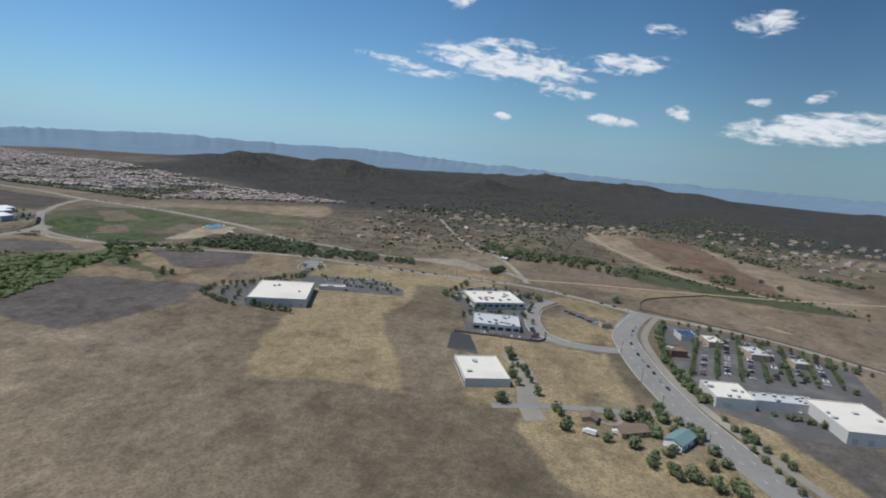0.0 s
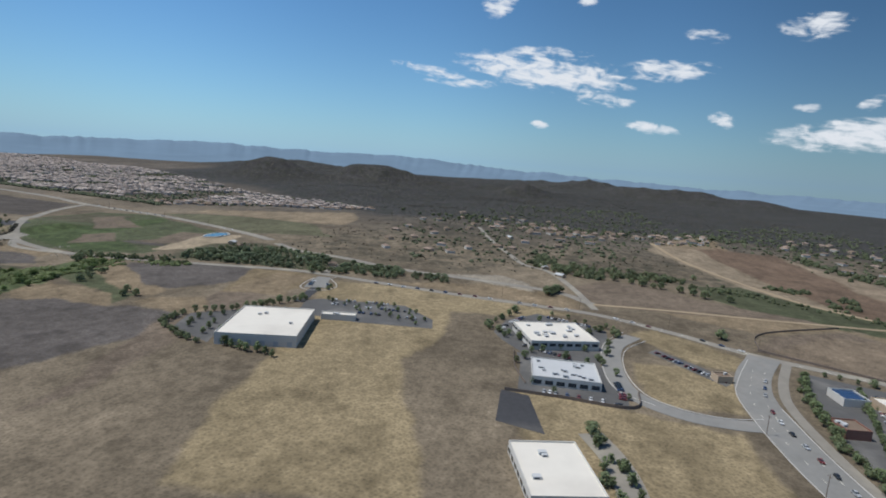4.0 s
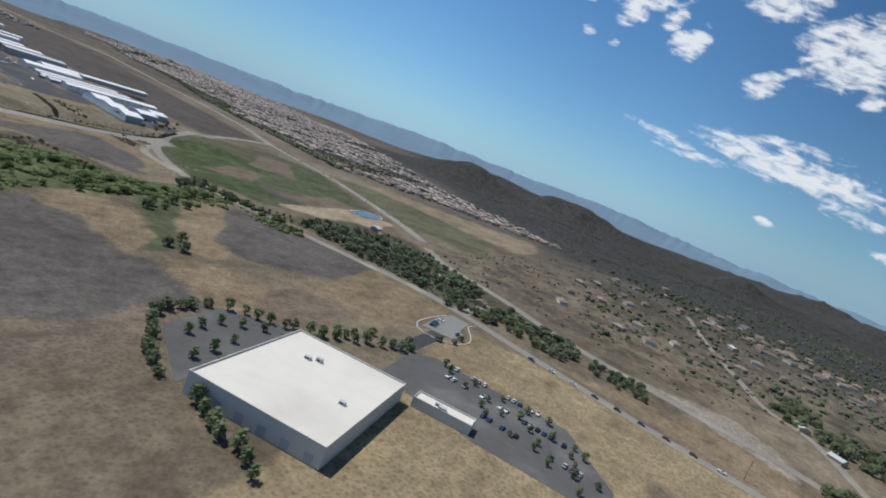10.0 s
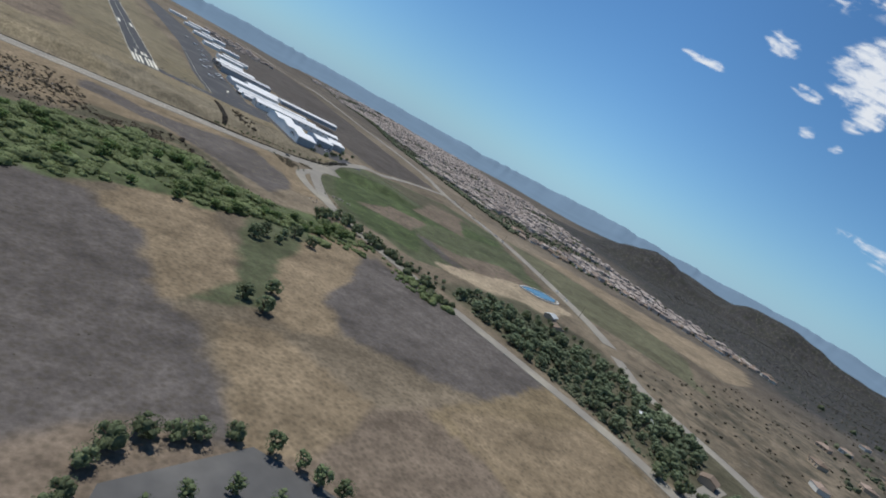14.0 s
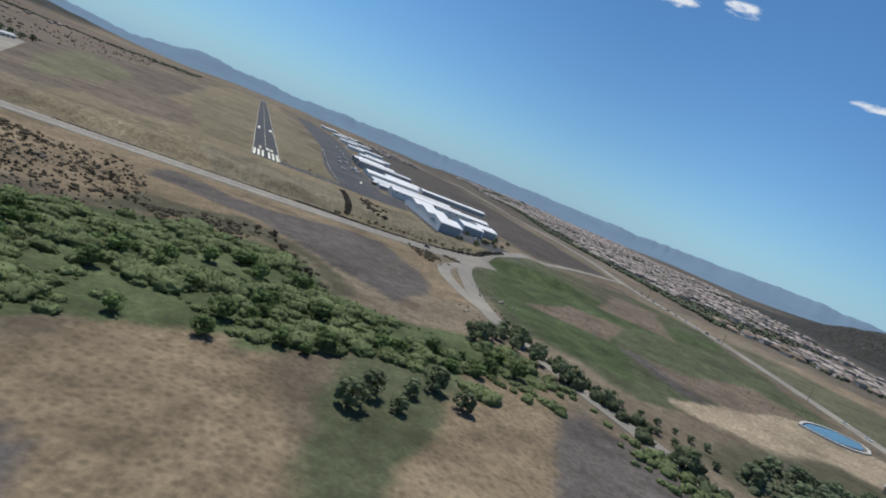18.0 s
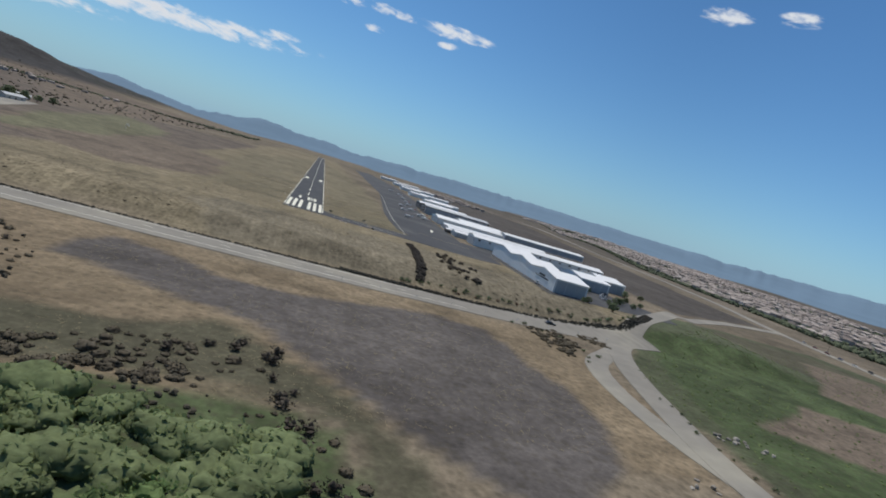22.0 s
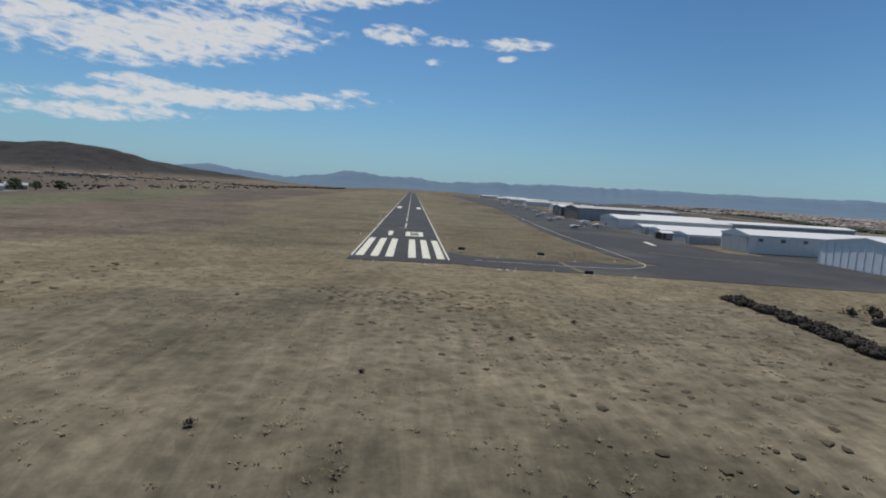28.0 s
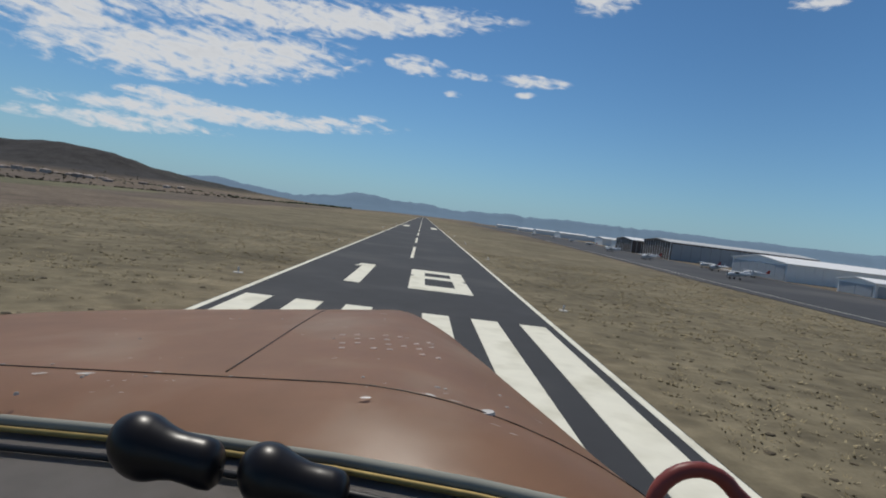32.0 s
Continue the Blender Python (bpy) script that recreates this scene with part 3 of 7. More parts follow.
def build_ground():
    def axis(fine0, fine1, step, lo, hi):
        a = list(np.arange(fine0, fine1 + 0.1, step))
        s, v = step, fine1
        while v < hi:
            s = min(s * 1.12, 24 if v < 2500 else 400)
            v += s
            a.append(min(v, hi))
        s, v = step, fine0
        while v > lo:
            s = min(s * 1.12, 24 if v > -1500 else 400)
            v -= s
            a.insert(0, max(v, lo))
        return np.array(a)

    xs, ys = axis(-230, 470, 3.5, -7000, 7000), axis(-1080, 120, 3.5, -7000, 7000)
    X, Y = np.meshgrid(xs, ys)
    Z = height(X, Y)
    nx, ny = len(xs), len(ys)
    col = np.zeros((ny, nx, 3))
    wob = 7 * np.sin(X / 11 + 2 * np.sin(Y / 13)) * np.sin(Y / 9) + 9 * np.sin(X / 23 + 2 * np.sin(Y / 31)) + 6 * np.sin(Y / 17 + 2 * np.sin(X / 19))
    wx, wy = X + 0.28 * wob, Y + 0.28 * np.roll(wob, 9, 0)
    wide = smooth(380, 760, X) * smooth(-1500, -900, Y + 0 * X)
    base = np.array((0.175, 0.142, 0.1)) * (1 - wide[..., None]) + np.array((0.112, 0.095, 0.076)) * wide[..., None]
    chaparral = ((760, -330), (1150, 250), (1500, 900), (2600, 1300), (6500, 1300), (6500, -5000), (900, -5000), (620, -1900), (760, -1380), (880, -1000), (860, -560))
    hill = np.maximum(smooth(2, 20, Z), smooth(-60, 60, inside(chaparral, X, Y)))[..., None]
    n = (0.5 + 0.5 * np.sin(X / 97 + 2.1 * np.sin(Y / 140)) * np.sin(Y / 83 + 1.7 * np.sin(X / 120)))[..., None]
    col[:] = base * (0.75 + 0.5 * n)
    for c, soft, poly in COVER:
        k = smooth(-0.3 * soft, 0.3 * soft, inside(poly, wx, wy))[..., None]
        col = col * (1 - k) + np.array(c) * k
    col = col * (1 - hill) + np.array((0.053, 0.051, 0.051)) * hill
    # darker clumps and bare spots
    spot = rough_land(X / 19, Y / 13) * 0.6 + rough_land(X / 7 + 50, Y / 6) * 0.4
    col = col * (1 - 0.26 * smooth(0.55, 0.8, spot)[..., None] + 0.14 * (1 - smooth(0.2, 0.42, spot))[..., None])
    rills = smooth(-116, -100, Y) * (1 - smooth(-50, -28, Y)) * smooth(-150, -90, X) * (1 - smooth(140, 200, X))
    # green growth stands in lighter and darker patches
    lush = smooth(0.0, 0.02, col[..., 1] - col[..., 0])[..., None]
    patch = (np.sin(X / 6.5 + 2.2 * np.sin(Y / 9)) * np.sin(Y / 5.5 + 1.9 * np.sin(X / 8)))[..., None]
    col = col * (1 + lush * (0.25 * patch + 0.05))
    i = np.arange(nx * ny).reshape(ny, nx)
    faces = np.stack([i[:-1, :-1], i[:-1, 1:], i[1:, 1:], i[1:, :-1]], -1).reshape(-1, 4)
    me = bpy.data.meshes.new("ground")
    me.from_pydata(np.stack([X, Y, Z], -1).reshape(-1, 3).tolist(), [], faces.tolist())
    at = me.attributes.new("cover", "FLOAT_COLOR", "POINT")
    at.data.foreach_set("color", np.concatenate([col, rills[..., None]], -1).astype(np.float32).ravel())
    # how thickly scrub stands on the land
    scrubland = ((290, -380), (560, -400), (900, -330), (1500, -200), (2300, -500), (3000, -1300), (1500, -1700), (500, -1150), (330, -900), (380, -760), (262, -640))
    grown = np.maximum(hill[..., 0], 0.75 * smooth(-25, 25, inside(scrubland, X, Y)))
    for open_land in COVER:
        if open_land[0] in (RUST, (0.215, 0.168, 0.115), (0.25, 0.197, 0.132), (0.25, 0.2, 0.14), (0.235, 0.185, 0.13), (0.19, 0.148, 0.105), TAN, BROWN):
            grown = grown * (1 - smooth(-4, 4, inside(open_land[2], X, Y)))
    me.attributes.new("grown", "FLOAT", "POINT").data.foreach_set("value", grown.astype(np.float32).ravel())
    for p in me.polygons:
        p.use_smooth = True
    me.materials.append(M["ground"])
    return tagged(new("ground", me), "dry rolling land with straw grass, ploughed soil and green creek", "ground", kind="structure")


ground = build_ground()


def mountains():
    """A ring of ranges that closes the distance, its haze painted in as blue colour."""
    cx, cy, r = -100, -400, 4350
    crest = ((-180, 70), (-60, 80), (-35, 60), (-22, 48), (-19, 75), (-17, 92), (-14, 62), (-10, 38), (-7, 70), (-5, 104), (-2, 92), (4, 70), (10, 82), (15, 90), (21, 92), (31, 88), (40, 92), (47, 108), (53, 126), (60, 120), (66, 112), (73, 124), (78, 110), (84, 80), (91, 66), (96, 56), (104, 40), (120, 42), (180, 70))
    a0, h0 = np.array(crest).T
    verts, faces, n = [], [], 1440
    for k in range(n):
        a = -180 + 360 * k / n
        top = float(np.interp(a, a0, h0)) + 13 * noise.noise((a / 2.6, 0, 0)) + 16 * (0.3 - abs(noise.noise((a / 1.1, 5, 0)))) + 3 * noise.noise((a / 0.4, 9, 0))
        for j, (rr, f) in enumerate(((r - 1150, -0.05), (r - 800, 0.12), (r - 420, 0.36), (r - 150, 0.78), (r, 1.0), (r + 200, 0.5), (r + 400, -0.2))):
            b = radians(a)
            w = 1 + 0.0 * j
            z = -12 + (top + 12) * f * w + (7 * noise.noise((a / 2.1, j * 1.3, 2)) if 0 < j < 4 else 0)
            verts.append((cx + rr * math.sin(b), cy + rr * math.cos(b), z))
    for k in range(n):
        for j in range(6):
            p, q = k * 7 + j, (k + 1) % n * 7 + j
            faces.append((p, q, q + 1, p + 1))
    me = bpy.data.meshes.new("backdrop")
    me.from_pydata(verts, [], faces)
    for p in me.polygons:
        p.use_smooth = True
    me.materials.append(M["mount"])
    return tagged(new("backdrop", me), "mountain ranges along the horizon with haze painted in blue", "mountains", kind="structure")


mountains()


def curve_points(pts, step=6.0):
    """A smooth line through the corners of a plan."""
    p = [Vector((*q, 0)) for q in pts]
    p = [2 * p[0] - p[1], *p, 2 * p[-1] - p[-2]]
    out = []
    for a, b, c, d in zip(p, p[1:], p[2:], p[3:]):
        n = max(2, int((c - b).length / step))
        for k in range(n):
            t = k / n
            out.append(0.5 * (2 * b + (c - a) * t + (2 * a - 5 * b + 4 * c - d) * t * t + (3 * b - a - 3 * c + d) * t ** 3))
    out.append(p[-2])
    return out


def ribbon(name, pts, width, mat, label, category, lift=0.14, thick=0.3, kind="structure", offset=0.0):
    """A strip of road laid over the land, with thickness."""
    line = curve_points(pts)
    verts, faces = [], []
    for k, v in enumerate(line):
        d = (line[min(k + 1, len(line) - 1)] - line[max(k - 1, 0)]).normalized()
        s = Vector((d.y, -d.x, 0))
        w = width if isinstance(width, (int, float)) else width[0] + (width[1] - width[0]) * k / (len(line) - 1)
        for u in (-0.5, 0.5):
            q = v + s * (offset + u * w)
            z = hz(q.x, q.y) + lift
            verts += [(q.x, q.y, z), (q.x, q.y, z - thick)]
    for k in range(len(line) - 1):
        a, b = 4 * k, 4 * k + 4
        faces += [(a, a + 2, b + 2, b), (a + 1, a, b, b + 1), (a + 2, a + 3, b + 3, b + 2)]
    e = 4 * (len(line) - 1)
    faces += [(1, 3, 2, 0), (e, e + 2, e + 3, e + 1)]
    me = bpy.data.meshes.new(name)
    me.from_pydata(verts, [], faces)
    me.materials.append(mat)
    return tagged(new(name, me), label, category, kind=kind)


def slab(name, outline, mat, label, category, lift=0.1, thick=0.3):
    """A paved area laid on the land, cut into strips that follow it."""
    bm = bmesh.new()
    face = bm.faces.new([bm.verts.new((x, y, 0)) for x, y in outline])
    bmesh.ops.triangulate(bm, faces=[face])
    ext = bmesh.ops.extrude_face_region(bm, geom=bm.faces[:])
    for v in ext["geom"]:
        if isinstance(v, bmesh.types.BMVert):
            v.co.z = -thick
    for v in bm.verts:
        v.co.z += hz(v.co.x, v.co.y) + lift
    bmesh.ops.recalc_face_normals(bm, faces=bm.faces[:])
    me = bpy.data.meshes.new(name)
    bm.to_mesh(me)
    me.materials.append(mat)
    return tagged(new(name, me), label, category, kind="structure")


def box(bm, x0, x1, y0, y1, z0, z1):
    v = [bm.verts.new(c) for c in ((x0, y0, z0), (x1, y0, z0), (x1, y1, z0), (x0, y1, z0), (x0, y0, z1), (x1, y0, z1), (x1, y1, z1), (x0, y1, z1))]
    for f in ((3, 2, 1, 0), (4, 5, 6, 7), (0, 1, 5, 4), (1, 2, 6, 5), (2, 3, 7, 6), (3, 0, 4, 7)):
        bm.faces.new([v[k] for k in f])


def part(name, bm, mat, parent, label=""):
    me = bpy.data.meshes.new(name)
    bm.to_mesh(me)
    bm.free()
    me.materials.append(mat)
    ob = new(name, me)
    ob.parent = parent
    return tagged(ob, label)


# ---- roads ----
ribbon("road", [(-900, -185), (-300, -128), (-110, -124), (-30, -123), (25, -122), (88, -118), (136, -112), (160, -103)], 20, M["road"], "pale sunbleached two-lane road with wide shoulders", "road", offset=1.5)
ribbon("road", [(155, -106), (136, -126), (122, -156), (112, -192), (105, -228), (105, -260), (112, -297), (127, -354), (144, -414), (160, -477), (160, -522), (153, -595), (148, -668), (146, -727), (142, -787), (114, -848), (80, -905), (43, -1010), (-15, -1080), (-200, -1380)], 9.5, M["road"], "narrow pale country road beside the creek", "road", lift=0.18)
ribbon("road", [(146, -112), (175, -78), (205, -48), (252, -2), (300, 36), (366, 78), (452, 116)], 10.5, M["road"], "curved pale link road", "road", lift=0.2)
ribbon("road", [(560, 2600), (600, 1900), (612, 1280), (580, 720), (520, 310), (460, 120), (424, -80), (384, -205), (347, -298), (320, -350)], 14, M["road"], "pale highway past the housing estate", "road", lift=0.2)
ribbon("dirt_road", [(300, -372), (270, -420), (258, -488), (240, -540), (230, -590), (226, -672), (215, -745), (182, -782)], 11, M["road"], "bare earth channel road beside the grove", "dirt track")
ribbon("dirt_road", [(720, -560), (540, -620), (420, -668), (356, -695), (326, -729), (250, -760), (160, -786)], 7, M["road"], "pale side road to the scattered houses", "road", lift=0.22)
ribbon("dirt_road", [(180, -784), (196, -858), (212, -965), (245, -1130), (310, -1340)], 6, M["dirt"], "pale earth track across a dry field", "dirt track")
ribbon("dirt_road", [(725, -880), (560, -905), (434, -945), (330, -990), (290, -1020), (230, -1090)], 7, M["dirt"], "bare earth road along a brown hillside", "dirt track")
ribbon("road", [(80, -906), (30, -887), (-15, -880), (-85, -886), (-147, -899), (-200, -917), (-290, -955), (-520, -1060)], 21, M["street"], "wide grey avenue with painted lanes", "road", lift=0.24)
ribbon("pavement", [(70, -918), (20, -902), (-20, -896), (-85, -901), (-140, -913), (-200, -936), (-290, -975)], 6, M["road"], "pale bare verge beside the avenue", "verge", lift=0.2)
ribbon("road", [(88, -815), (52, -800), (4, -799), (-34, -808), (-52, -832), (-54, -858), (-48, -882)], 13, M["street"], "grey curved service street", "road", lift=0.2)
ribbon("road", [(148, -520), (128, -524), (104, -533)], (14, 22), M["street"], "grey street stub with a turning head", "road", lift=0.22)
ribbon("road", [(104, -533), (84, -538), (50, -545)], 9, M["asphalt"], "dark asphalt driveway to the warehouse", "driveway", lift=0.2)
ribbon("road", [(160, -512), (178, -509), (215, -502)], 8, M["road"], "pale lane into the grove", "road", lift=0.2)
ribbon("driveway", [(-95, -786), (-118, -797), (-142, -803), (-178, -806), (-200, -812)], 13, M["road"], "pale concrete driveway lined with trees", "driveway", lift=0.15)
ribbon("road", [(-189, -785), (-179, -814), (-172, -845), (-167, -875), (-154, -896)], 7, M["street"], "narrow grey cross street to the avenue", "road", lift=0.19)
ribbon("driveway", [(-174, -846), (-180, -845), (-187, -848), (-189, -856), (-182, -860), (-175, -858)], 2.6, M["road"], "pale concrete loop drive round a tree", "driveway", lift=0.2)
# turning island and gravel lay-by at the junction
ribbon("gravel", [(140, -118), (126, -138), (114, -151), (105, -164), (100, -186), (100, -215), (104, -236)], 8.0, M["road"], "pale gravel lay-by beside the junction", "gravel", lift=0.12)
# painted lines on roads
for off in (-5.6, 5.6):
    ribbon("edge_line", [(-300, -128), (-110, -124), (-30, -123), (25, -122), (88, -118), (130, -113)], 0.28, M["paint"], "white painted road edge line", "marking", lift=0.16, thick=0.02, offset=off)


def dashes(pts, gap, length, wide, offset, lift):
    line = curve_points(pts, 3.0)
    run, last = 0.0, line[0]
    for v in line[1:]:
        run += (v - last).length
        if run > gap:
            d = (v - last).normalized()
            n = Vector((d.y, -d.x, 0)) * offset
            a, b = v + n, v + n + d * length
            ribbon("lane_dash", [(a.x, a.y), ((a.x + b.x) / 2, (a.y + b.y) / 2), (b.x, b.y)], wide, M["paint"], "white painted lane dash", "marking", lift=lift, thick=0.02)
            run = 0.0
        last = v


dashes([(-60, -123), (25, -122), (88, -118), (130, -113)], 11, 3.2, 0.25, 0.0, 0.165)
for off in (-3.6, 3.6):
    dashes([(60, -898), (-15, -880), (-85, -886), (-147, -899), (-200, -917), (-290, -955)], 15, 3.4, 0.2, off, 0.265)
dashes([(142, -787), (114, -848), (80, -905), (43, -1010)], 16, 5, 0.3, 0, 0.2)

# ---- paved areas ----
slab("parking_lot", [(48, -712), (84, -716), (118, -738), (92, -795), (50, -797), (4, -790), (-6, -752), (30, -722)], M["lot"], "dark asphalt car park round the warehouse", "car park", 0.1)
slab("parking_lot", [(8, -735), (-8, -740), (-56, -745), (-58, -806), (-40, -806), (4, -796), (14, -760)], M["lot"], "asphalt yard round the grey-roofed building", "car park", 0.12)
slab("parking_lot", [(58, -548), (70, -556), (84, -628), (54, -662), (32, -668), (20, -612), (22, -560)], M["lot"], "asphalt staff car park beside the warehouse", "car park", 0.1)
slab("parking_lot", [(56, -922), (40, -968), (-18, -1052), (-90, -1040), (-165, -1005), (-170, -960), (-140, -915), (-90, -912), (-40, -910), (10, -910)], M["lot"], "large grey asphalt shopping car park", "car park", 0.1)
slab("parking_lot", [(-66, -546), (-8, -525), (8, -518), (-18, -494), (-50, -506)], M["lot"], "asphalt car park behind the large warehouse", "car park", 0.1)
slab("parking_lot", [(52, -824), (62, -830), (34, -858), (14, -872), (4, -866), (24, -848)], M["lot"], "small asphalt car park", "car park", 0.1)
slab("yard", [(-60, -736), (-100, -740), (-105, -765), (-62, -752)], M["asphalt"], "dark asphalt yard", "yard", 0.1)
slab("yard", [(126, -70), (210, -60), (236, 40), (236, 56), (160, 56), (124, 70)], M["asphalt"], "asphalt lane between the hangars", "yard", 0.05)

# ---- runway ----
slab("runway", [(-11.43, -1), (11.43, -1), (11.43, 1829), (-11.43, 1829)], M["runway"], "dark asphalt runway with white markings", "runway", 0.1)
slab("taxiway", [(11.4, 0), (22, -4), (48, -5), (66, -7), (80, 6), (66, 16), (52, 15.5), (36, 14.5), (21, 14.5), (14.5, 18), (11.4, 24)], M["asphalt"], "dark asphalt taxiway stub", "taxiway", 0.08)
slab("apron", [(66, -7), (104, -11), (122, -5), (126, 60), (112, 66), (118, 300), (150, 500), (170, 900), (160, 1500), (110, 1500), (88, 450), (62, 139), (60, 87), (60, 34), (66, 16), (72, 5)], M["asphalt"], "worn dark asphalt aircraft apron", "apron", 0.09)


def mark(name, x0, x1, y0, y1, lift=0.125, label="white painted runway marking"):
    return slab(name, [(x0, y0), (x1, y0), (x1, y1), (x0, y1)], M["paint"], label, "marking", lift, 0.02)


for s in (-10.35, -6.95, -3.55, 1.7, 5.1, 8.5):
    mark("threshold_stripe", s, s + 1.85, 6.1, 51.8, label="cream-white painted threshold stripe")
for s in (-11.35, 10.95):
    mark("edge_line", s, s + 0.4, 5.5, 1825, label="white painted runway edge line")
for s in (-9.2, 5.9):
    mark("aiming_block", s, s + 3.3, 308, 345, label="white painted aiming point block")
mark("end_bar", -10.5, 10.5, 1790, 1822)
for k in range(36):
    mark("centre_dash", -0.25, 0.25, 100 + 48 * k, 130 + 48 * k, label="white painted centreline dash")


def figure(bars, text):
    """A runway numeral of painted bars: each an outline in the plan."""
    bm = bmesh.new()
    for outline in bars:
        lo, hi = [bm.verts.new((x, y, 0.108)) for x, y in outline], [bm.verts.new((x, y, 0.128)) for x, y in outline]
        n = len(outline)
        bm.faces.new(hi)
        bm.faces.new(lo[::-1])
        for k in range(n):
            bm.faces.new((lo[k], lo[(k + 1) % n], hi[(k + 1) % n], hi[k]))
    me = bpy.data.meshes.new("runway_numeral")
    bm.to_mesh(me)
    bm.free()
    me.materials.append(M["paint"])
    return tagged(new("runway_numeral", me), "cream-white painted runway numeral " + text, "marking", kind="structure")


def bar(x0, x1, y0, y1):
    return ((x0, y0), (x1, y0), (x1, y1), (x0, y1))


figure([bar(-5.46, -4.0, 64, 82.3), ((-6.2, 78.6), (-5.47, 79.6), (-5.47, 82.3), (-5.85, 82.0))], "1")
figure([((0.38, 64), (1.95, 64), (1.95, 82.3), (0.38, 82.3), (0.38, 76.2), (0.9, 75.4), (0.38, 74.6)), ((4.9, 64), (6.4, 64), (6.4, 72.8), (5.9, 73.6), (6.4, 74.4), (6.4, 82.3), (4.9, 82.3)), bar(1.955, 4.895, 64, 67.6), bar(1.955, 4.895, 73.4, 75.8), bar(1.955, 4.895, 79.4, 82.3)], "8")
# taxiway lines
ribbon("taxi_line", [(17, 8), (28, 6.6), (38, 6), (46, 6), (53, 7), (59, 11), (62.5, 18), (63.5, 31), (64.5, 64), (67, 140), (86, 400)], 0.22, M["paint"], "faded painted taxiway centreline", "marking", lift=0.115, thick=0.02)
ribbon("hold_line", [(39.0, 13), (39.4, 5), (39.9, -3)], 0.9, M["faint"], "faded painted holding position line", "marking", lift=0.115, thick=0.02)
slab("apron_stripe", [(92, 82), (94, 82), (97, 98), (95, 98)], M["paint"], "white painted bar on the apron", "marking", 0.12, 0.02)
ribbon("apron_stripe", [(78, 53), (90, 43), (112, 38)], 0.5, M["dirt"], "pale crack-sealed seam across the apron", "marking", lift=0.12, thick=0.02)
# ---- more materials ----
M["glass"] = material("dark_glass", (0.03, 0.04, 0.05), 0.12, scale=2.0, vary=0.1, spec=0.6)
M["door"] = material("grey_steel_door", (0.36, 0.39, 0.42), 0.6, scale=2.0, vary=0.08)
M["tan_wall"] = material("tan_stucco", (0.42, 0.33, 0.24), 0.95, scale=3.0, vary=0.08)
M["brown_wall"] = material("brown_siding", (0.16, 0.13, 0.11), 0.8, scale=3.0, vary=0.12)
M["brown_roof"] = material("brown_shingle_roof", (0.2, 0.15, 0.11), 0.95, scale=3.0, vary=0.2)
M["teal_roof"] = material("weathered_green_metal_roof", (0.16, 0.25, 0.25), 0.6, scale=3.0, vary=0.15)
M["rust_wall"] = material("faded_rust_render", (0.24, 0.12, 0.09), 0.85, scale=1.5, vary=0.15)
M["red"] = material("red_paint", (0.4, 0.05, 0.04), 0.5, scale=0.5, vary=0.1)
M["black"] = material("black_plastic", (0.02, 0.02, 0.022), 0.5, scale=0.5, vary=0.1)
M["white"] = material("white_paint", (0.75, 0.75, 0.74), 0.4, scale=1.0, vary=0.05)
M["rubber"] = material("tyre_rubber", (0.025, 0.025, 0.027), 0.9, scale=0.3, vary=0.1)
M["water"] = material("pond_water", (0.06, 0.12, 0.16), 0.08, scale=6.0, vary=0.15, spec=0.6, bump=0.05)
M["kerb"] = material("concrete_kerb", (0.5, 0.48, 0.44), 0.95, scale=1.5, vary=0.12)
M["shrub"] = material("dark_scrub", (0.085, 0.068, 0.05), 0.95, scale=1.5, vary=0.5, each=0.3)
M["rust"] = material("rusty_scrub", (0.14, 0.075, 0.045), 0.95, scale=1.5, vary=0.4)
M["straw"] = material("straw_tuft", (0.24, 0.19, 0.1), 0.95, scale=1.0, vary=0.3)
M["rock"] = material("grey_rubble", (0.3, 0.27, 0.23), 0.95, scale=1.0, vary=0.3, each=0.25)
M["wood"] = material("weathered_pole_wood", (0.16, 0.12, 0.09), 0.95, scale=0.5, vary=0.2)
M["solar"] = material("blue_solar_glass", (0.03, 0.06, 0.13), 0.15, scale=2.0, vary=0.1, spec=0.6)
rnd = random.Random(7)


def gable(bm, x0, x1, y0, y1, z0, z1, over=0.5, thick=0.3):
    """Two roof slopes with thickness, the ridge along x."""
    ym, k = (y0 + y1) / 2, (z1 - z0) / ((y1 - y0) / 2)
    y0, y1, z0 = y0 - over, y1 + over, z0 - over * k
    for ya, yb in ((y0, ym), (y1, ym)):
        lo = [(x0 - over, ya, z0), (x1 + over, ya, z0), (x1 + over, yb, z1), (x0 - over, yb, z1)]
        v = [bm.verts.new(c) for c in lo] + [bm.verts.new((a, b, c + thick)) for a, b, c in lo]
        for f in ((0, 1, 2, 3), (7, 6, 5, 4), (0, 4, 5, 1), (1, 5, 6, 2), (2, 6, 7, 3), (3, 7, 4, 0)):
            bm.faces.new([v[q] for q in f])
    bmesh.ops.recalc_face_normals(bm, faces=bm.faces[:])


def gable_wall(bm, x0, x1, y0, y1, z0, z1, z2):
    """A closed hall with gable ends in the planes of x."""
    ym = (y0 + y1) / 2
    prof = ((y0, z0), (y1, z0), (y1, z1), (ym, z2), (y0, z1))
    a, b = [bm.verts.new((x0, *p)) for p in prof], [bm.verts.new((x1, *p)) for p in prof]
    bm.faces.new(a)
    bm.faces.new(b[::-1])
    for k in range(5):
        bm.faces.new((a[k], b[k], b[(k + 1) % 5], a[(k + 1) % 5]))
    bmesh.ops.recalc_face_normals(bm, faces=bm.faces[:])


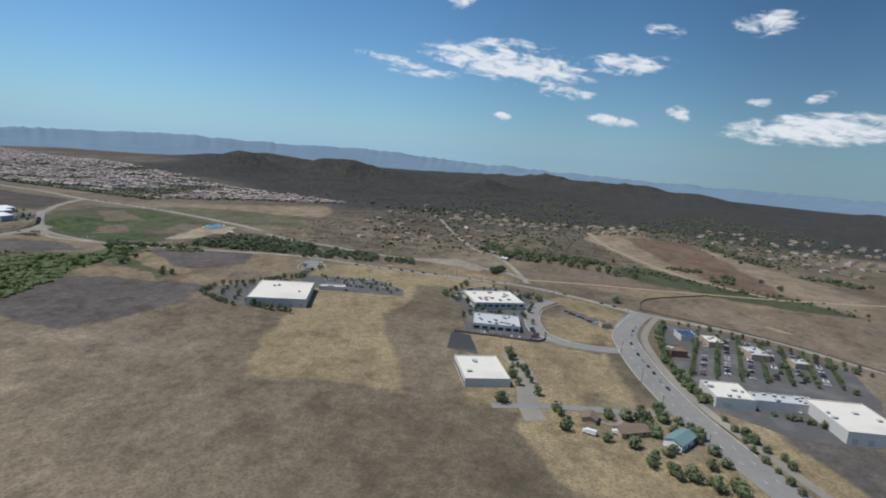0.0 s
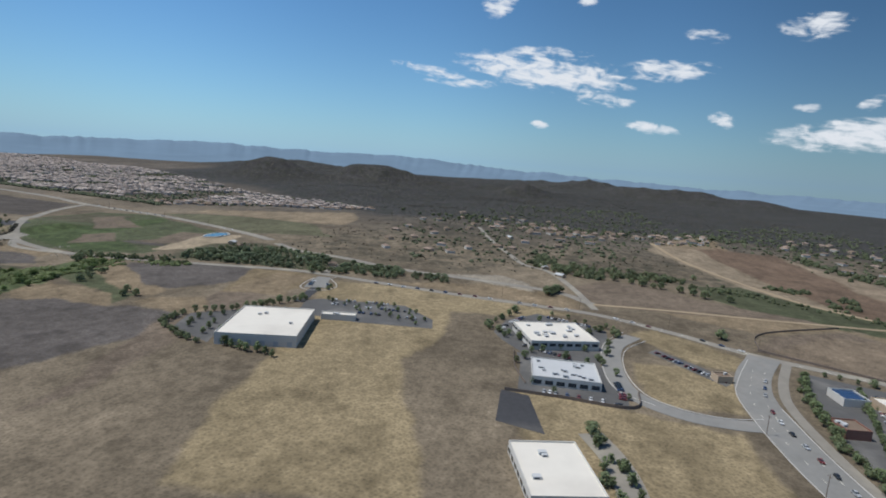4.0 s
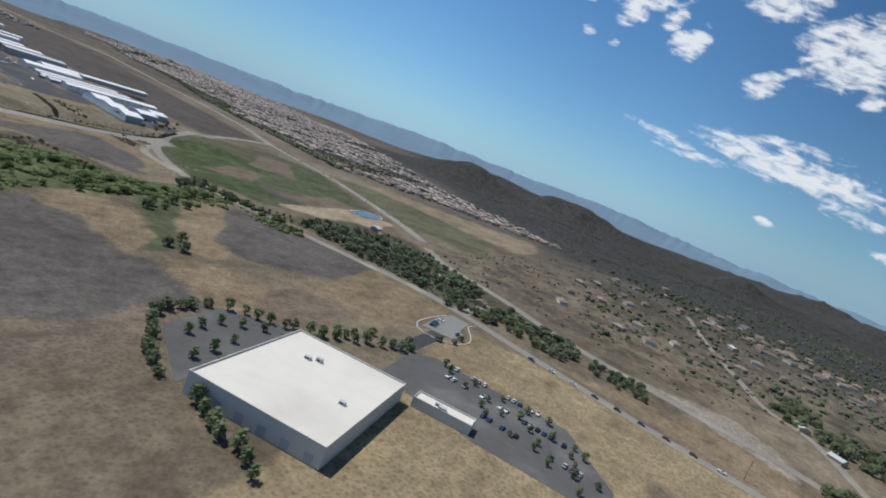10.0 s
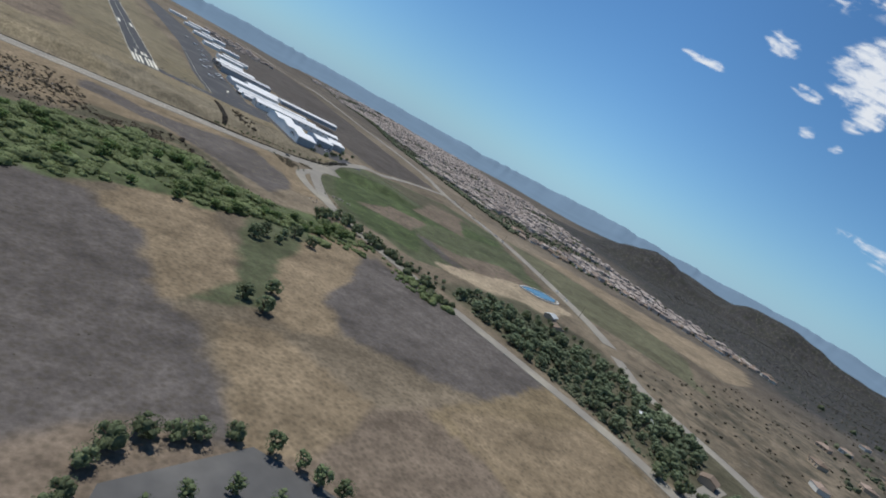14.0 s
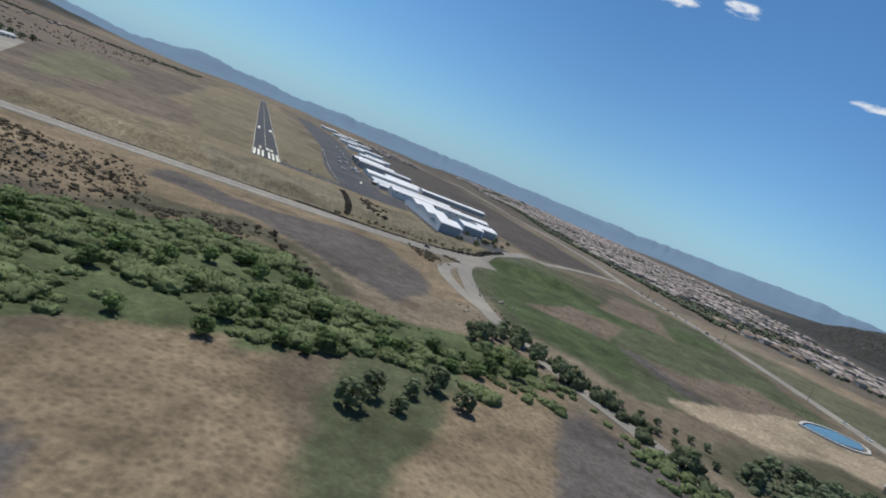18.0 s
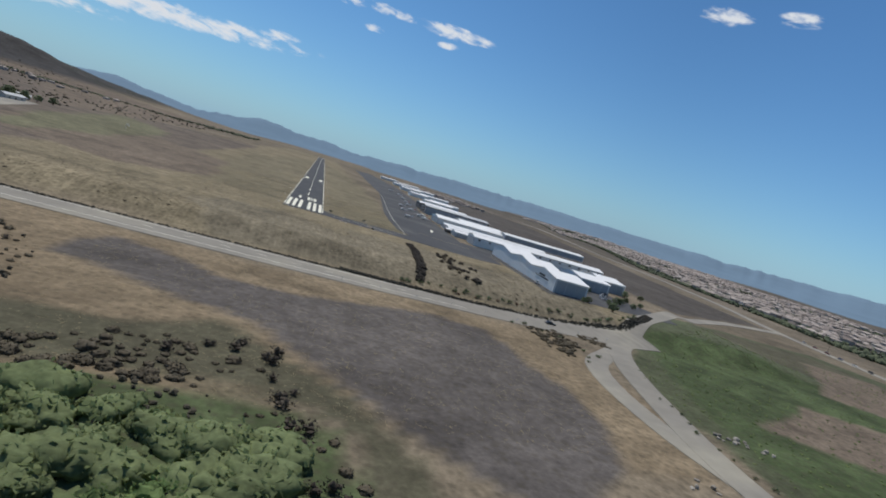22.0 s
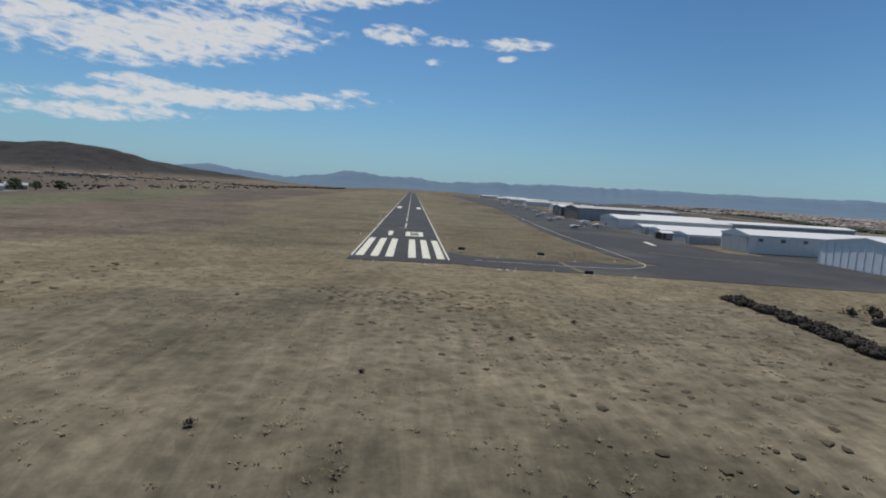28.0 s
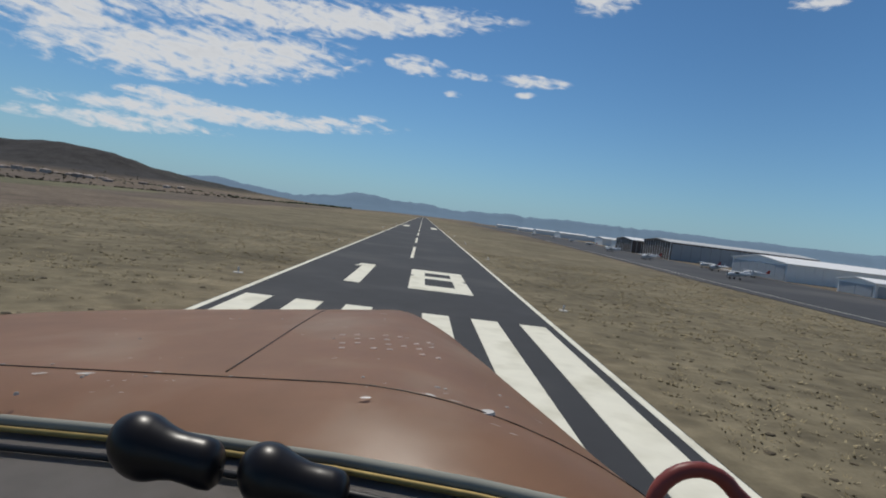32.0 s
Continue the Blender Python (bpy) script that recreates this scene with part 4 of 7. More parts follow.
def empty(name, label, category, x, y, z, rot=0.0, group=""):
    e = tagged(new(name), label, category, group)
    e.matrix_world = pose(x, y, z, 0, 0, rot)
    return e


# ---- hangars ----
def hangar_hall(x0, x1, y0, y1, h, rise, label, doors=(), windows=0, name="hangar", wall="metal_wall", roof="white_roof", ribs=True):
    """A steel hall on the mesa, ridge along x; doors: sides with sliding leaves."""
    w, d = x1 - x0, y1 - y0
    e = empty(name, label, "hangar", x0, y0, hz(x0, y0))
    bm = bmesh.new()
    gable_wall(bm, 0, w, 0, d, -0.6, h, h + rise)
    part("wall", bm, M[wall], e)
    bm = bmesh.new()
    gable(bm, 0, w, 0, d, h + 0.03, h + rise + 0.03)
    part("roof", bm, M[roof], e, "white metal roof")
    if ribs:
        bm = bmesh.new()
        for k in range(int(d / 3.0) + 1):
            box(bm, -0.12, -0.02, k * 3.0, k * 3.0 + 0.18, 0, h)
        for k in range(int(w / 3.0) + 1):
            box(bm, k * 3.0, k * 3.0 + 0.18, -0.12, -0.02, 0, h)
        tagged(part("siding_rib", bm, M["metal_wall"], e), kind="stuff")
    if "front" in doors:
        n = max(2, int(w / 5))
        for k in range(n):
            bm = bmesh.new()
            box(bm, 0.8 + k * (w - 1.6) / n, 0.8 + (k + 1) * (w - 1.6) / n - 0.15, -0.22, -0.13, 0.1, h - 0.6)
            part("door_leaf", bm, M["door"], e, "pale grey sliding door leaf")
    if "side" in doors:
        n = max(2, int(d / 5))
        for k in range(n):
            bm = bmesh.new()
            box(bm, -0.22, -0.13, 0.6 + k * (d - 1.2) / n, 0.6 + (k + 1) * (d - 1.2) / n - 0.15, 0.1, h - 0.6)
            part("door_leaf", bm, M["door"], e, "pale grey sliding door leaf")
    for k in range(windows):
        u = w * (k + 0.5) / windows
        bm = bmesh.new()
        box(bm, u - 0.8, u + 0.8, -0.24, -0.13, h - 2.0, h - 0.9)
        wn = part("window", bm, M["glass"], e, "small dark window")
        bm = bmesh.new()
        box(bm, u - 0.95, u + 0.95, -0.27, -0.13, h - 2.15, h - 2.0)
        part("sill", bm, M["white"], wn)
    return e


for k in range(3):
    e = hangar_hall(131.5, 150.5, -61 + 36.5 * k, -61 + 36.5 * (k + 1) - 0.4, 7.2, 2.2, "tall pale blue steel hangar with white gable roof", doors=("front",) if k == 0 else (), name="hangar")
    if k == 0:
        bm = bmesh.new()
        box(bm, -0.3, -0.14, 14, 22, 5.0, 5.9)
        part("sign_bar", bm, M["black"], e, "dark unreadable lettering as a bar")
        bm = bmesh.new()
        box(bm, -0.3, -0.14, 9, 27, 4.0, 4.5)
        part("sign_bar", bm, M["black"], e, "dark unreadable lettering as a bar")
hangar_hall(170, 190, -14, 18, 6.6, 1.8, "pale steel hangar with white roof beside the car park", doors=("front",), windows=0)
hangar_hall(196, 214, 8, 40, 6.6, 1.8, "pale steel hangar with white roof by the ploughed strip", doors=("front",))
hangar_hall(123, 232, 72, 90, 6.4, 1.6, "long blue-grey hangar with a row of small windows", doors=("side",), windows=13)
hangar_hall(116, 226, 103, 116, 3.6, 0.9, "long low hangar row with white roof", doors=("front", "side"))
hangar_hall(116, 222, 128, 141, 3.6, 0.9, "long low hangar row with white roof", doors=("front", "side"))
hangar_hall(118, 216, 153, 166, 3.6, 0.9, "long low hangar row with white roof", doors=("front", "side"))
hangar_hall(119, 185, 190, 222, 5.6, 1.8, "broad pale hangar with stepped white roof", doors=("side",))
hangar_hall(150, 196, 226, 250, 6.0, 1.6, "broad pale hangar with white roof behind the rows", doors=())
hangar_hall(205, 300, 240, 262, 5.0, 1.2, "long grey hangar with white roof at the field edge", doors=("front",))
hangar_hall(124, 200, 288, 322, 8.6, 1.4, "large dark brown hangar with pale roof edge", doors=("front",), wall="brown_wall", roof="grey_roof")
hangar_hall(128, 190, 350, 378, 7.5, 1.4, "large dark hangar with pale roof", doors=(), wall="brown_wall", roof="white_roof")
for x, y, w, d, h in ((150, 430, 40, 20, 5), (165, 520, 46, 22, 6), (190, 600, 50, 18, 5), (170, 700, 34, 26, 6), (205, 790, 60, 20, 5), (180, 900, 44, 22, 6), (215, 1000, 60, 24, 6), (190, 1120, 40, 20, 5), (220, 1250, 60, 22, 6), (185, 1400, 50, 24, 6)):
    hangar_hall(x, x + w, y, y + d, h, 1.2, "far pale airport building with white roof", ribs=False)
# open shed on the apron
e = empty("aircraft_shed", "small open aircraft shelter with white roof", "shed", 112, 118, hz(112, 118))
bm = bmesh.new()
gable(bm, 0, 6, 0, 9, 3.0, 3.6, 0.3, 0.15)
part("roof", bm, M["white_roof"], e)
for u, v in ((0.2, 0.2), (5.8, 0.2), (0.2, 8.8), (5.8, 8.8)):
    bm = bmesh.new()
    box(bm, u - 0.12, u + 0.12, v - 0.12, v + 0.12, 0, 3.0)
    part("post", bm, M["door"], e)
bm = bmesh.new()
box(bm, 0.5, 5.5, 7.8, 8.0, 0, 2.6)
part("back_wall", bm, M["brown_wall"], e)


# ---- flat-roofed buildings ----
def flat_building(name, label, cx, cy, rot, w, d, h, roof="cream_roof", wall="wall", units=8, bands=(), cat="building", dock=0):
    """A tilt-up building: walls with parapet, sunk roof, rooftop units, window bands and loading doors."""
    e = empty(name, label, cat, cx, cy, hz(cx, cy), rot)
    bm = bmesh.new()
    t = 0.35
    for a in ((-w / 2, w / 2, -d / 2, -d / 2 + t), (-w / 2, w / 2, d / 2 - t, d / 2), (-w / 2, -w / 2 + t, -d / 2 + t, d / 2 - t), (w / 2 - t, w / 2, -d / 2 + t, d / 2 - t)):
        box(bm, *a, -1.5, h)
    part("wall", bm, M[wall], e)
    bm = bmesh.new()
    box(bm, -w / 2 + t, w / 2 - t, -d / 2 + t, d / 2 - t, h - 1.1, h - 0.7)
    part("roof", bm, M[roof], e, "pale flat roof")
    r = random.Random(int(abs(cx * 7 + cy)))
    for k in range(units):
        u, v, s = r.uniform(-0.42, 0.42) * w, r.uniform(-0.4, 0.4) * d, r.uniform(0.9, 1.9)
        bm = bmesh.new()
        box(bm, u - s, u + s, v - s * 0.7, v + s * 0.7, h - 0.7, h + r.uniform(0.3, 1.0))
        un = part("rooftop_unit", bm, M["grey_roof"], e, "grey air conditioning unit")
        bm = bmesh.new()
        box(bm, u - s * 0.6, u + s * 0.6, v - s * 0.75, v - s * 0.71, h - 0.3, h + 0.2)
        part("grille", bm, M["black"], un)
    for side, z0, z1 in bands:
        n = max(3, int((w if side in "fb" else d) / 6))
        for k in range(n):
            lo, hi = (k + 0.15) / n - 0.5, (k + 0.85) / n - 0.5
            bm = bmesh.new()
            if side in "fb":
                y = -d / 2 - 0.05 if side == "f" else d / 2 + 0.05
                box(bm, lo * w, hi * w, y - 0.05, y + 0.05, z0, z1)
            else:
                x = -w / 2 - 0.05 if side == "l" else w / 2 + 0.05
                box(bm, x - 0.05, x + 0.05, lo * d, hi * d, z0, z1)
            part("window", bm, M["glass"], e, "dark window pane")
    for k in range(dock):
        bm = bmesh.new()
        u = (k + 0.5) / dock * w - w / 2
        box(bm, u - 1.6, u + 1.6, -d / 2 - 0.1, -d / 2, 0, 3.6)
        part("dock_door", bm, M["door"], e)
    return e


# warehouse with skylights, grey-roofed block, hall beside the drive, large store
flat_building("warehouse", "white-roofed warehouse with rooftop units among trees", 49, -757, -66, 50, 47, 7.0, units=22, bands=(("f", 3, 5), ("l", 3, 5), ("b", 3, 5), ("r", 3, 5)))
flat_building("office_block", "low grey-roofed business building with rooftop units", -26, -769, -82, 40, 33, 5.8, roof="grey_roof", units=16, bands=(("l", 1, 3.5), ("f", 1, 3.5)))
flat_building("warehouse", "pale-roofed hall beside the tree-lined drive", -143, -772, -70, 30, 42, 5.8, units=3, bands=(("l", 1, 3),))
flat_building("warehouse", "very large plain white-roofed warehouse", -27, -566, -72, 52, 66, 8.0, units=3, dock=6)
flat_building("store", "white-roofed shop with tan front", -124, -932, -82, 25, 28, 7.4, units=6, wall="wall", bands=(("b", 1, 3.5),))
flat_building("store", "long low shop row with grey roof", -122, -965, -82, 42, 14, 6.0, roof="grey_roof", units=10, wall="wall", bands=(("b", 1, 3),))
flat_building("store", "large white-roofed store beside the loading yard", -140, -1000, -82, 36, 45, 7.8, units=5, wall="wall", dock=4)
solar = flat_building("petrol_canopy", "flat canopy with blue panels on the roof", 11, -934, -80, 15, 17, 5.0, units=0, roof="solar", cat="canopy")
flat_building("store", "small tan shop with pale roof", 2, -953, -80, 13, 20, 5.5, units=4, wall="tan_wall")
flat_building("restaurant", "small shop with red-brown front", -40, -916, -78, 13, 14, 5.5, units=3, wall="rust_wall", roof="brown_roof")
flat_building("store", "small grey-roofed shop with planted bed", -18, -981, -80, 15, 22, 5.5, roof="grey_roof", units=4, wall="tan_wall")
flat_building("restaurant", "small tan shop with flat roof", -30, -1010, -80, 12, 12, 5, units=2, wall="tan_wall", roof="grey_roof")
flat_building("kiosk", "small building with red awning by the car park", 14, -865, -70, 10, 8, 4.5, units=1, wall="tan_wall", roof="brown_roof")
flat_building("office_wing", "low white-roofed annex beside the warehouse", 22, -596, -72, 26, 8, 4.5, units=2)


def house(name, label, cx, cy, rot, w, d, h, rise, roof, wall="tan_wall"):
    """A small gabled house with door and windows."""
    e = empty(name, label, "house", cx, cy, hz(cx, cy), rot)
    bm = bmesh.new()
    gable_wall(bm, -w / 2, w / 2, -d / 2, d / 2, -0.6, h, h + rise)
    part("wall", bm, M[wall], e)
    bm = bmesh.new()
    gable(bm, -w / 2, w / 2, -d / 2, d / 2, h + 0.02, h + rise + 0.02, 0.6, 0.2)
    part("roof", bm, M[roof], e)
    for k in range(3):
        bm = bmesh.new()
        u = (k - 1) * w * 0.3
        box(bm, u - 0.7, u + 0.7, -d / 2 - 0.08, -d / 2, 0.1 if k == 1 else 0.9, 2.1)
        part("door" if k == 1 else "window", bm, M["glass"], e)
    return e


house("house", "low brown-roofed ranch house on bare ground", -196, -864, -62, 18, 9, 3, 1.6, "brown_roof")
house("barn", "long barn with weathered green metal roof", -199, -889, -35, 18, 10, 4, 1.8, "teal_roof", "metal_wall")
house("house", "dark-roofed cottage under trees", -188, -842, -10, 9, 8, 3, 1.5, "brown_roof")
for x, y, r, w in ((345, -722, 20, 14), (300, -745, 60, 10), (545, -700, 5, 16), (600, -640, 30, 14), (480, -640, 70, 12), (205, -500, 15, 8), (214, -455, 40, 9), (262, -330, 20, 10), (246, -352, 65, 8)):
    house("house", "scattered pale country house among trees", x, y, r, w, 8, 3, 1.4, "grey_roof" if w % 4 else "brown_roof")


# ---- trees ----
def clump(bm, c, r, seed, sub=1):
    """One ragged ball of leaves."""
    res = bmesh.ops.create_icosphere(bm, subdivisions=sub, radius=1.0)
    for v in res["verts"]:
        k = 0.72 + 0.55 * noise.noise(v.co * 1.7 + Vector((seed, seed * 0.7, 3)))
        v.co = Vector(c) + Vector((v.co.x, v.co.y, v.co.z * 0.8)) * r * k


def leaf_cards(bm, r, n, c, spread, size):
    for _ in range(n):
        d = Vector((r.gauss(0, 1), r.gauss(0, 1), r.gauss(0, 0.8))).normalized()
        p = Vector(c) + Vector((d.x * spread[0], d.y * spread[1], d.z * spread[2])) * r.uniform(0.75, 1.08)
        a, b = Vector((r.gauss(0, 1), r.gauss(0, 1), r.gauss(0, 1))).normalized() * size, Vector((r.gauss(0, 1), r.gauss(0, 1), r.gauss(0, 1))).normalized() * size
        bm.faces.new([bm.verts.new(p), bm.verts.new(p + a), bm.verts.new(p + a + b), bm.verts.new(p + b)])


def tapered(bm, a, b, ra, rb, n=6):
    a, b = Vector(a), Vector(b)
    d = (b - a).normalized()
    s = d.orthogonal().normalized()
    t = d.cross(s)
    lo = [bm.verts.new(a + (s * math.cos(6.2832 * k / n) + t * math.sin(6.2832 * k / n)) * ra) for k in range(n)]
    hi = [bm.verts.new(b + (s * math.cos(6.2832 * k / n) + t * math.sin(6.2832 * k / n)) * rb) for k in range(n)]
    for k in range(n):
        bm.faces.new((lo[k], lo[(k + 1) % n], hi[(k + 1) % n], hi[k]))
    bm.faces.new(hi)
    bm.faces.new(lo[::-1])


M["leaf_dark"] = leafy("dark_oak_leaf", (0.195, 0.23, 0.125))
M["leaf_grey"] = leafy("grey_olive_leaf", (0.2, 0.24, 0.14))
M["leaf_bright"] = leafy("willow_leaf", (0.175, 0.24, 0.09))


def tree(kind, seed, mat, label, tall, wide):
    """A tree of about 1 x its size: trunk, limbs and a crown of many ragged clumps and loose leaves."""
    r = random.Random(seed)
    e = tagged(new(kind), label, "tree")
    bm = bmesh.new()
    tapered(bm, (0, 0, -0.4), (0.1, 0.05, tall * 0.45), 0.09 * wide, 0.05 * wide)
    for _ in range(4):
        a = r.uniform(0, 6.28)
        tapered(bm, (0.08, 0.04, tall * r.uniform(0.25, 0.42)), (math.cos(a) * wide * 0.28, math.sin(a) * wide * 0.28, tall * r.uniform(0.5, 0.75)), 0.04 * wide, 0.015 * wide, 5)
    part("trunk", bm, M["bark"], e)
    bm = bmesh.new()
    for k in range(26):
        a, q = r.uniform(0, 6.28), r.uniform(0.0, 1.0) ** 0.5
        z = r.uniform(0.24, 0.9)
        rad = wide * 0.4 * math.sin(min(1.0, (1.1 - z) / 0.5) * 1.57) * q
        clump(bm, (math.cos(a) * rad, math.sin(a) * rad, tall * z), wide * r.uniform(0.15, 0.25), seed + k * 1.7)
    leaf_cards(bm, r, 300, (0, 0, tall * 0.56), (wide * 0.52, wide * 0.52, tall * 0.4), wide * 0.05)
    part("crown", bm, M[mat], e)
    return e


def shrub_thing(seed, mat, label):
    r = random.Random(seed)
    e = tagged(new("shrub"), label, "shrub")
    bm = bmesh.new()
    for k in range(6):
        tapered(bm, (0, 0, -0.2), (r.uniform(-0.5, 0.5), r.uniform(-0.5, 0.5), 0.6), 0.05, 0.02, 4)
    part("stem", bm, M["bark"], e)
    bm = bmesh.new()
    for k in range(8):
        a, q = r.uniform(0, 6.28), r.uniform(0, 0.62)
        clump(bm, (math.cos(a) * q, math.sin(a) * q, r.uniform(0.2, 0.75)), r.uniform(0.25, 0.45), seed + k)
    leaf_cards(bm, r, 70, (0, 0, 0.5), (0.85, 0.85, 0.55), 0.14)
    part("foliage", bm, M[mat], e)
    return e


def park(ob):
    """Takes the first of a kind out of the scene once its copies stand."""
    for o in (*ob.children_recursive, ob):
        bpy.data.objects.remove(o)


def plant(proto, spots, lo, hi, group):
    for x, y in spots:
        s = rnd.uniform(lo, hi)
        c = copy_thing(proto, pose(x, y, hz(x, y), 0, 0, rnd.uniform(0, 360)))
        c.scale = (s * rnd.uniform(0.9, 1.15), s * rnd.uniform(0.9, 1.15), s)
        tagged(c, group=group)


OAK = [tree("oak_tree", 11 + k, "leaf_dark", "dark green rounded oak tree on dry ground", 6.5, 7.0) for k in range(2)]
STREET = [tree("street_tree", 31 + k, "leaf", "green planted tree beside paving", 6.0, 4.4) for k in range(2)]
OLIVE = [tree("olive_tree", 51 + k, "leaf_grey", "grey-green bushy tree in a grove", 4.6, 5.4) for k in range(2)]
WILLOW = [tree("willow_tree", 71 + k, "leaf_bright", "bright green creekside willow", 6.0, 7.0) for k in range(2)]
SHRUB = [shrub_thing(91, "shrub", "dark dry scrub bush on bare soil"), shrub_thing(95, "leaf_dark", "low dark green roadside bush"), shrub_thing(97, "rust", "rust-brown dry roadside bush")]


def spread(poly, n, seed, gap=3.0):
    """n spots inside an outline, not closer than gap."""
    r = random.Random(seed)
    xs, ys = [p[0] for p in poly], [p[1] for p in poly]
    out, tries = [], 0
    while len(out) < n and tries < n * 30:
        tries += 1
        x, y = r.uniform(min(xs), max(xs)), r.uniform(min(ys), max(ys))
        if float(inside(poly, np.array([x]), np.array([y]))[0]) > 0 and all((x - a) ** 2 + (y - b) ** 2 > gap * gap for a, b in out):
            out.append((x, y))
    return out


def along(pts, gap, jitter=0.8):
    line, out, run = curve_points(pts, 1.5), [], 0.0
    for a, b in zip(line, line[1:]):
        run += (b - a).length
        if run > gap:
            out.append((b.x + rnd.uniform(-jitter, jitter), b.y + rnd.uniform(-jitter, jitter)))
            run = 0.0
    return out


# business park
plant(STREET[0], [(52, -708), (60, -706), (74, -709), (84, -712), (98, -716), (111, -719), (38, -722), (45, -724), (36, -733), (46, -742), (28, -745), (18, -752), (8, -768), (4, -782), (14, -790), (30, -795), (51, -796)], 0.8, 1.2, "trees round the warehouses")
plant(STREET[1], [(82, -804), (93, -800), (100, -795), (106, -778), (114, -764), (118, -750), (92, -742), (97, -770), (88, -786), (27, -763), (32, -780), (12, -745), (-2, -742), (-12, -738), (-44, -806), (-44, -752), (-52, -765), (-8, -800), (8, -792)], 0.7, 1.1, "trees round the warehouses")
plant(OAK[0], [(-96, -787), (-160, -884), (-140, -792), (-182, -790)], 0.9, 1.3, "field trees")
plant(STREET[0], [(-108, -789), (-120, -795), (-126, -800), (-136, -803), (-145, -806), (-154, -810), (-163, -811), (-128, -792), (-140, -795), (-152, -798)], 0.7, 1.1, "trees along the drive")
plant(OAK[1], [(-177, -853), (-179, -863), (-175, -875), (-188, -876), (-169, -886), (-174, -893), (-181, -898), (-190, -900), (-189, -888), (-210, -850), (-215, -880), (-205, -905), (-222, -900), (-230, -870)], 0.7, 1.2, "trees round the ranch house")
plant(STREET[1], along([(50, -922), (10, -912), (-19, -908), (-66, -906), (-96, -911), (-122, -912), (-138, -925)], 4.6, 1.2), 0.8, 1.4, "trees along the avenue")
plant(STREET[0], along([(-140, -958), (-148, -982), (-158, -1010), (-170, -1040)], 7), 0.7, 1.0, "trees behind the store")
plant(OAK[0], along([(-165, -924), (-187, -934), (-215, -945)], 9, 2), 0.6, 0.9, "trees along the avenue")
for row in range(7):
    y = -925 - 17 * row
    plant(STREET[row % 2], [(x + rnd.uniform(-1, 1), y + (x + 60) * -0.25) for x in range(-88 + 3 * row, 34 - 6 * row, 5)], 0.6, 1.0, "car park trees")
plant(STREET[0], along([(58, -926), (40, -975), (-18, -1058)], 9, 1), 0.6, 0.9, "car park trees")
plant(OAK[0], [(-159, -922), (-172, -924), (-184, -926), (-195, -927), (-205, -930), (-214, -933), (-224, -935), (-232, -937), (-184, -931)], 0.45, 0.7, "hedge trees along the avenue")
plant(OAK[1], [(-139, -956), (-141, -963), (-141, -970), (-144, -976), (-146, -982), (-147, -991)], 0.5, 0.65, "round trees behind the store")
plant(OAK[0], [(-163, -873), (-174, -873), (-187, -874), (-166, -884), (-212, -864), (-211, -884), (-228, -879), (-232, -881), (-232, -888), (-237, -896), (-219, -873)], 0.6, 1.1, "trees round the ranch house")
plant(OAK[1], [(33, -915), (15, -910), (-3, -908), (-22, -908), (-46, -907), (-56, -904), (-65, -903), (-75, -908), (-88, -907), (-102, -907), (-110, -909), (-119, -911), (-135, -914), (-136, -928)], 0.6, 1.0, "trees along the avenue")
plant(OAK[0], [(-12, -954), (8, -965), (30, -982), (28, -977), (-21, -986), (1, -1007), (-1, -1033), (-22, -1034), (-19, -1041), (-23, -1047), (-27, -1052), (-38, -995), (-74, -974), (-69, -961), (-52, -1004), (-63, -1003), (-77, -1030), (-53, -989), (3, -947), (-4, -938), (-17, -973), (48, -962), (20, -1000), (-6, -1019), (-30, -1062)], 0.5, 0.85, "car park trees")
plant(OAK[1], [(59, -706), (85, -712), (113, -719), (49, -716), (39, -734), (55, -737), (30, -763), (38, -778), (79, -782), (88, -790), (79, -802), (17, -789), (-92, -786), (-105, -790), (-125, -800)], 0.7, 1.1, "trees round the warehouses")
plant(OAK[0], [(321, -744), (315, -765), (313, -792), (304, -837), (298, -856), (292, -875), (273, -898), (271, -922), (328, -752), (322, -780), (318, -806), (335, -790), (340, -770), (310, -825), (300, -848), (284, -888), (330, -735)], 0.9, 1.5, "tree belt in the valley")
# farm yard west of the runway
slab("yard", [(-192, 30), (-214, 120), (-250, 262), (-264, 268), (-252, 140), (-226, 40)], M["road"], "pale concrete yard west of the runway", "yard", 0.12)
for x, y, r, w in ((-262, 240, 75, 22), (-250, 150, 78, 16), (-282, 300, 30, 14), (-300, 200, 70, 18)):
    house("barn", "pale farm building beside the concrete yard", x, y, r, w, 9, 3.4, 1.4, "grey_roof", "wall")
plant(OAK[0], [(-273, 286), (-281, 276), (-290, 288), (-268, 300), (-296, 262), (-286, 240), (-306, 282), (-275, 262), (-310, 230), (-262, 318)], 1.0, 1.6, "trees round the farm yard")
plant(OAK[0], [(195, -741), (205, -744), (212, -746), (201, -738), (208, -738)], 1.0, 1.5, "dark trees beside the side road")
plant(OAK[1], [(-182, -853), (-176, -871), (-184, -872), (-190, -874), (-195, -877), (-174, -884), (-190, -896), (-195, -899), (-225, -871), (-234, -880), (-238, -882), (-237, -889), (-217, -908), (-242, -898), (-240, -907), (-244, -908), (-187, -825), (-196, -829), (-182, -823), (-205, -828)], 0.7, 1.2, "trees round the ranch house")
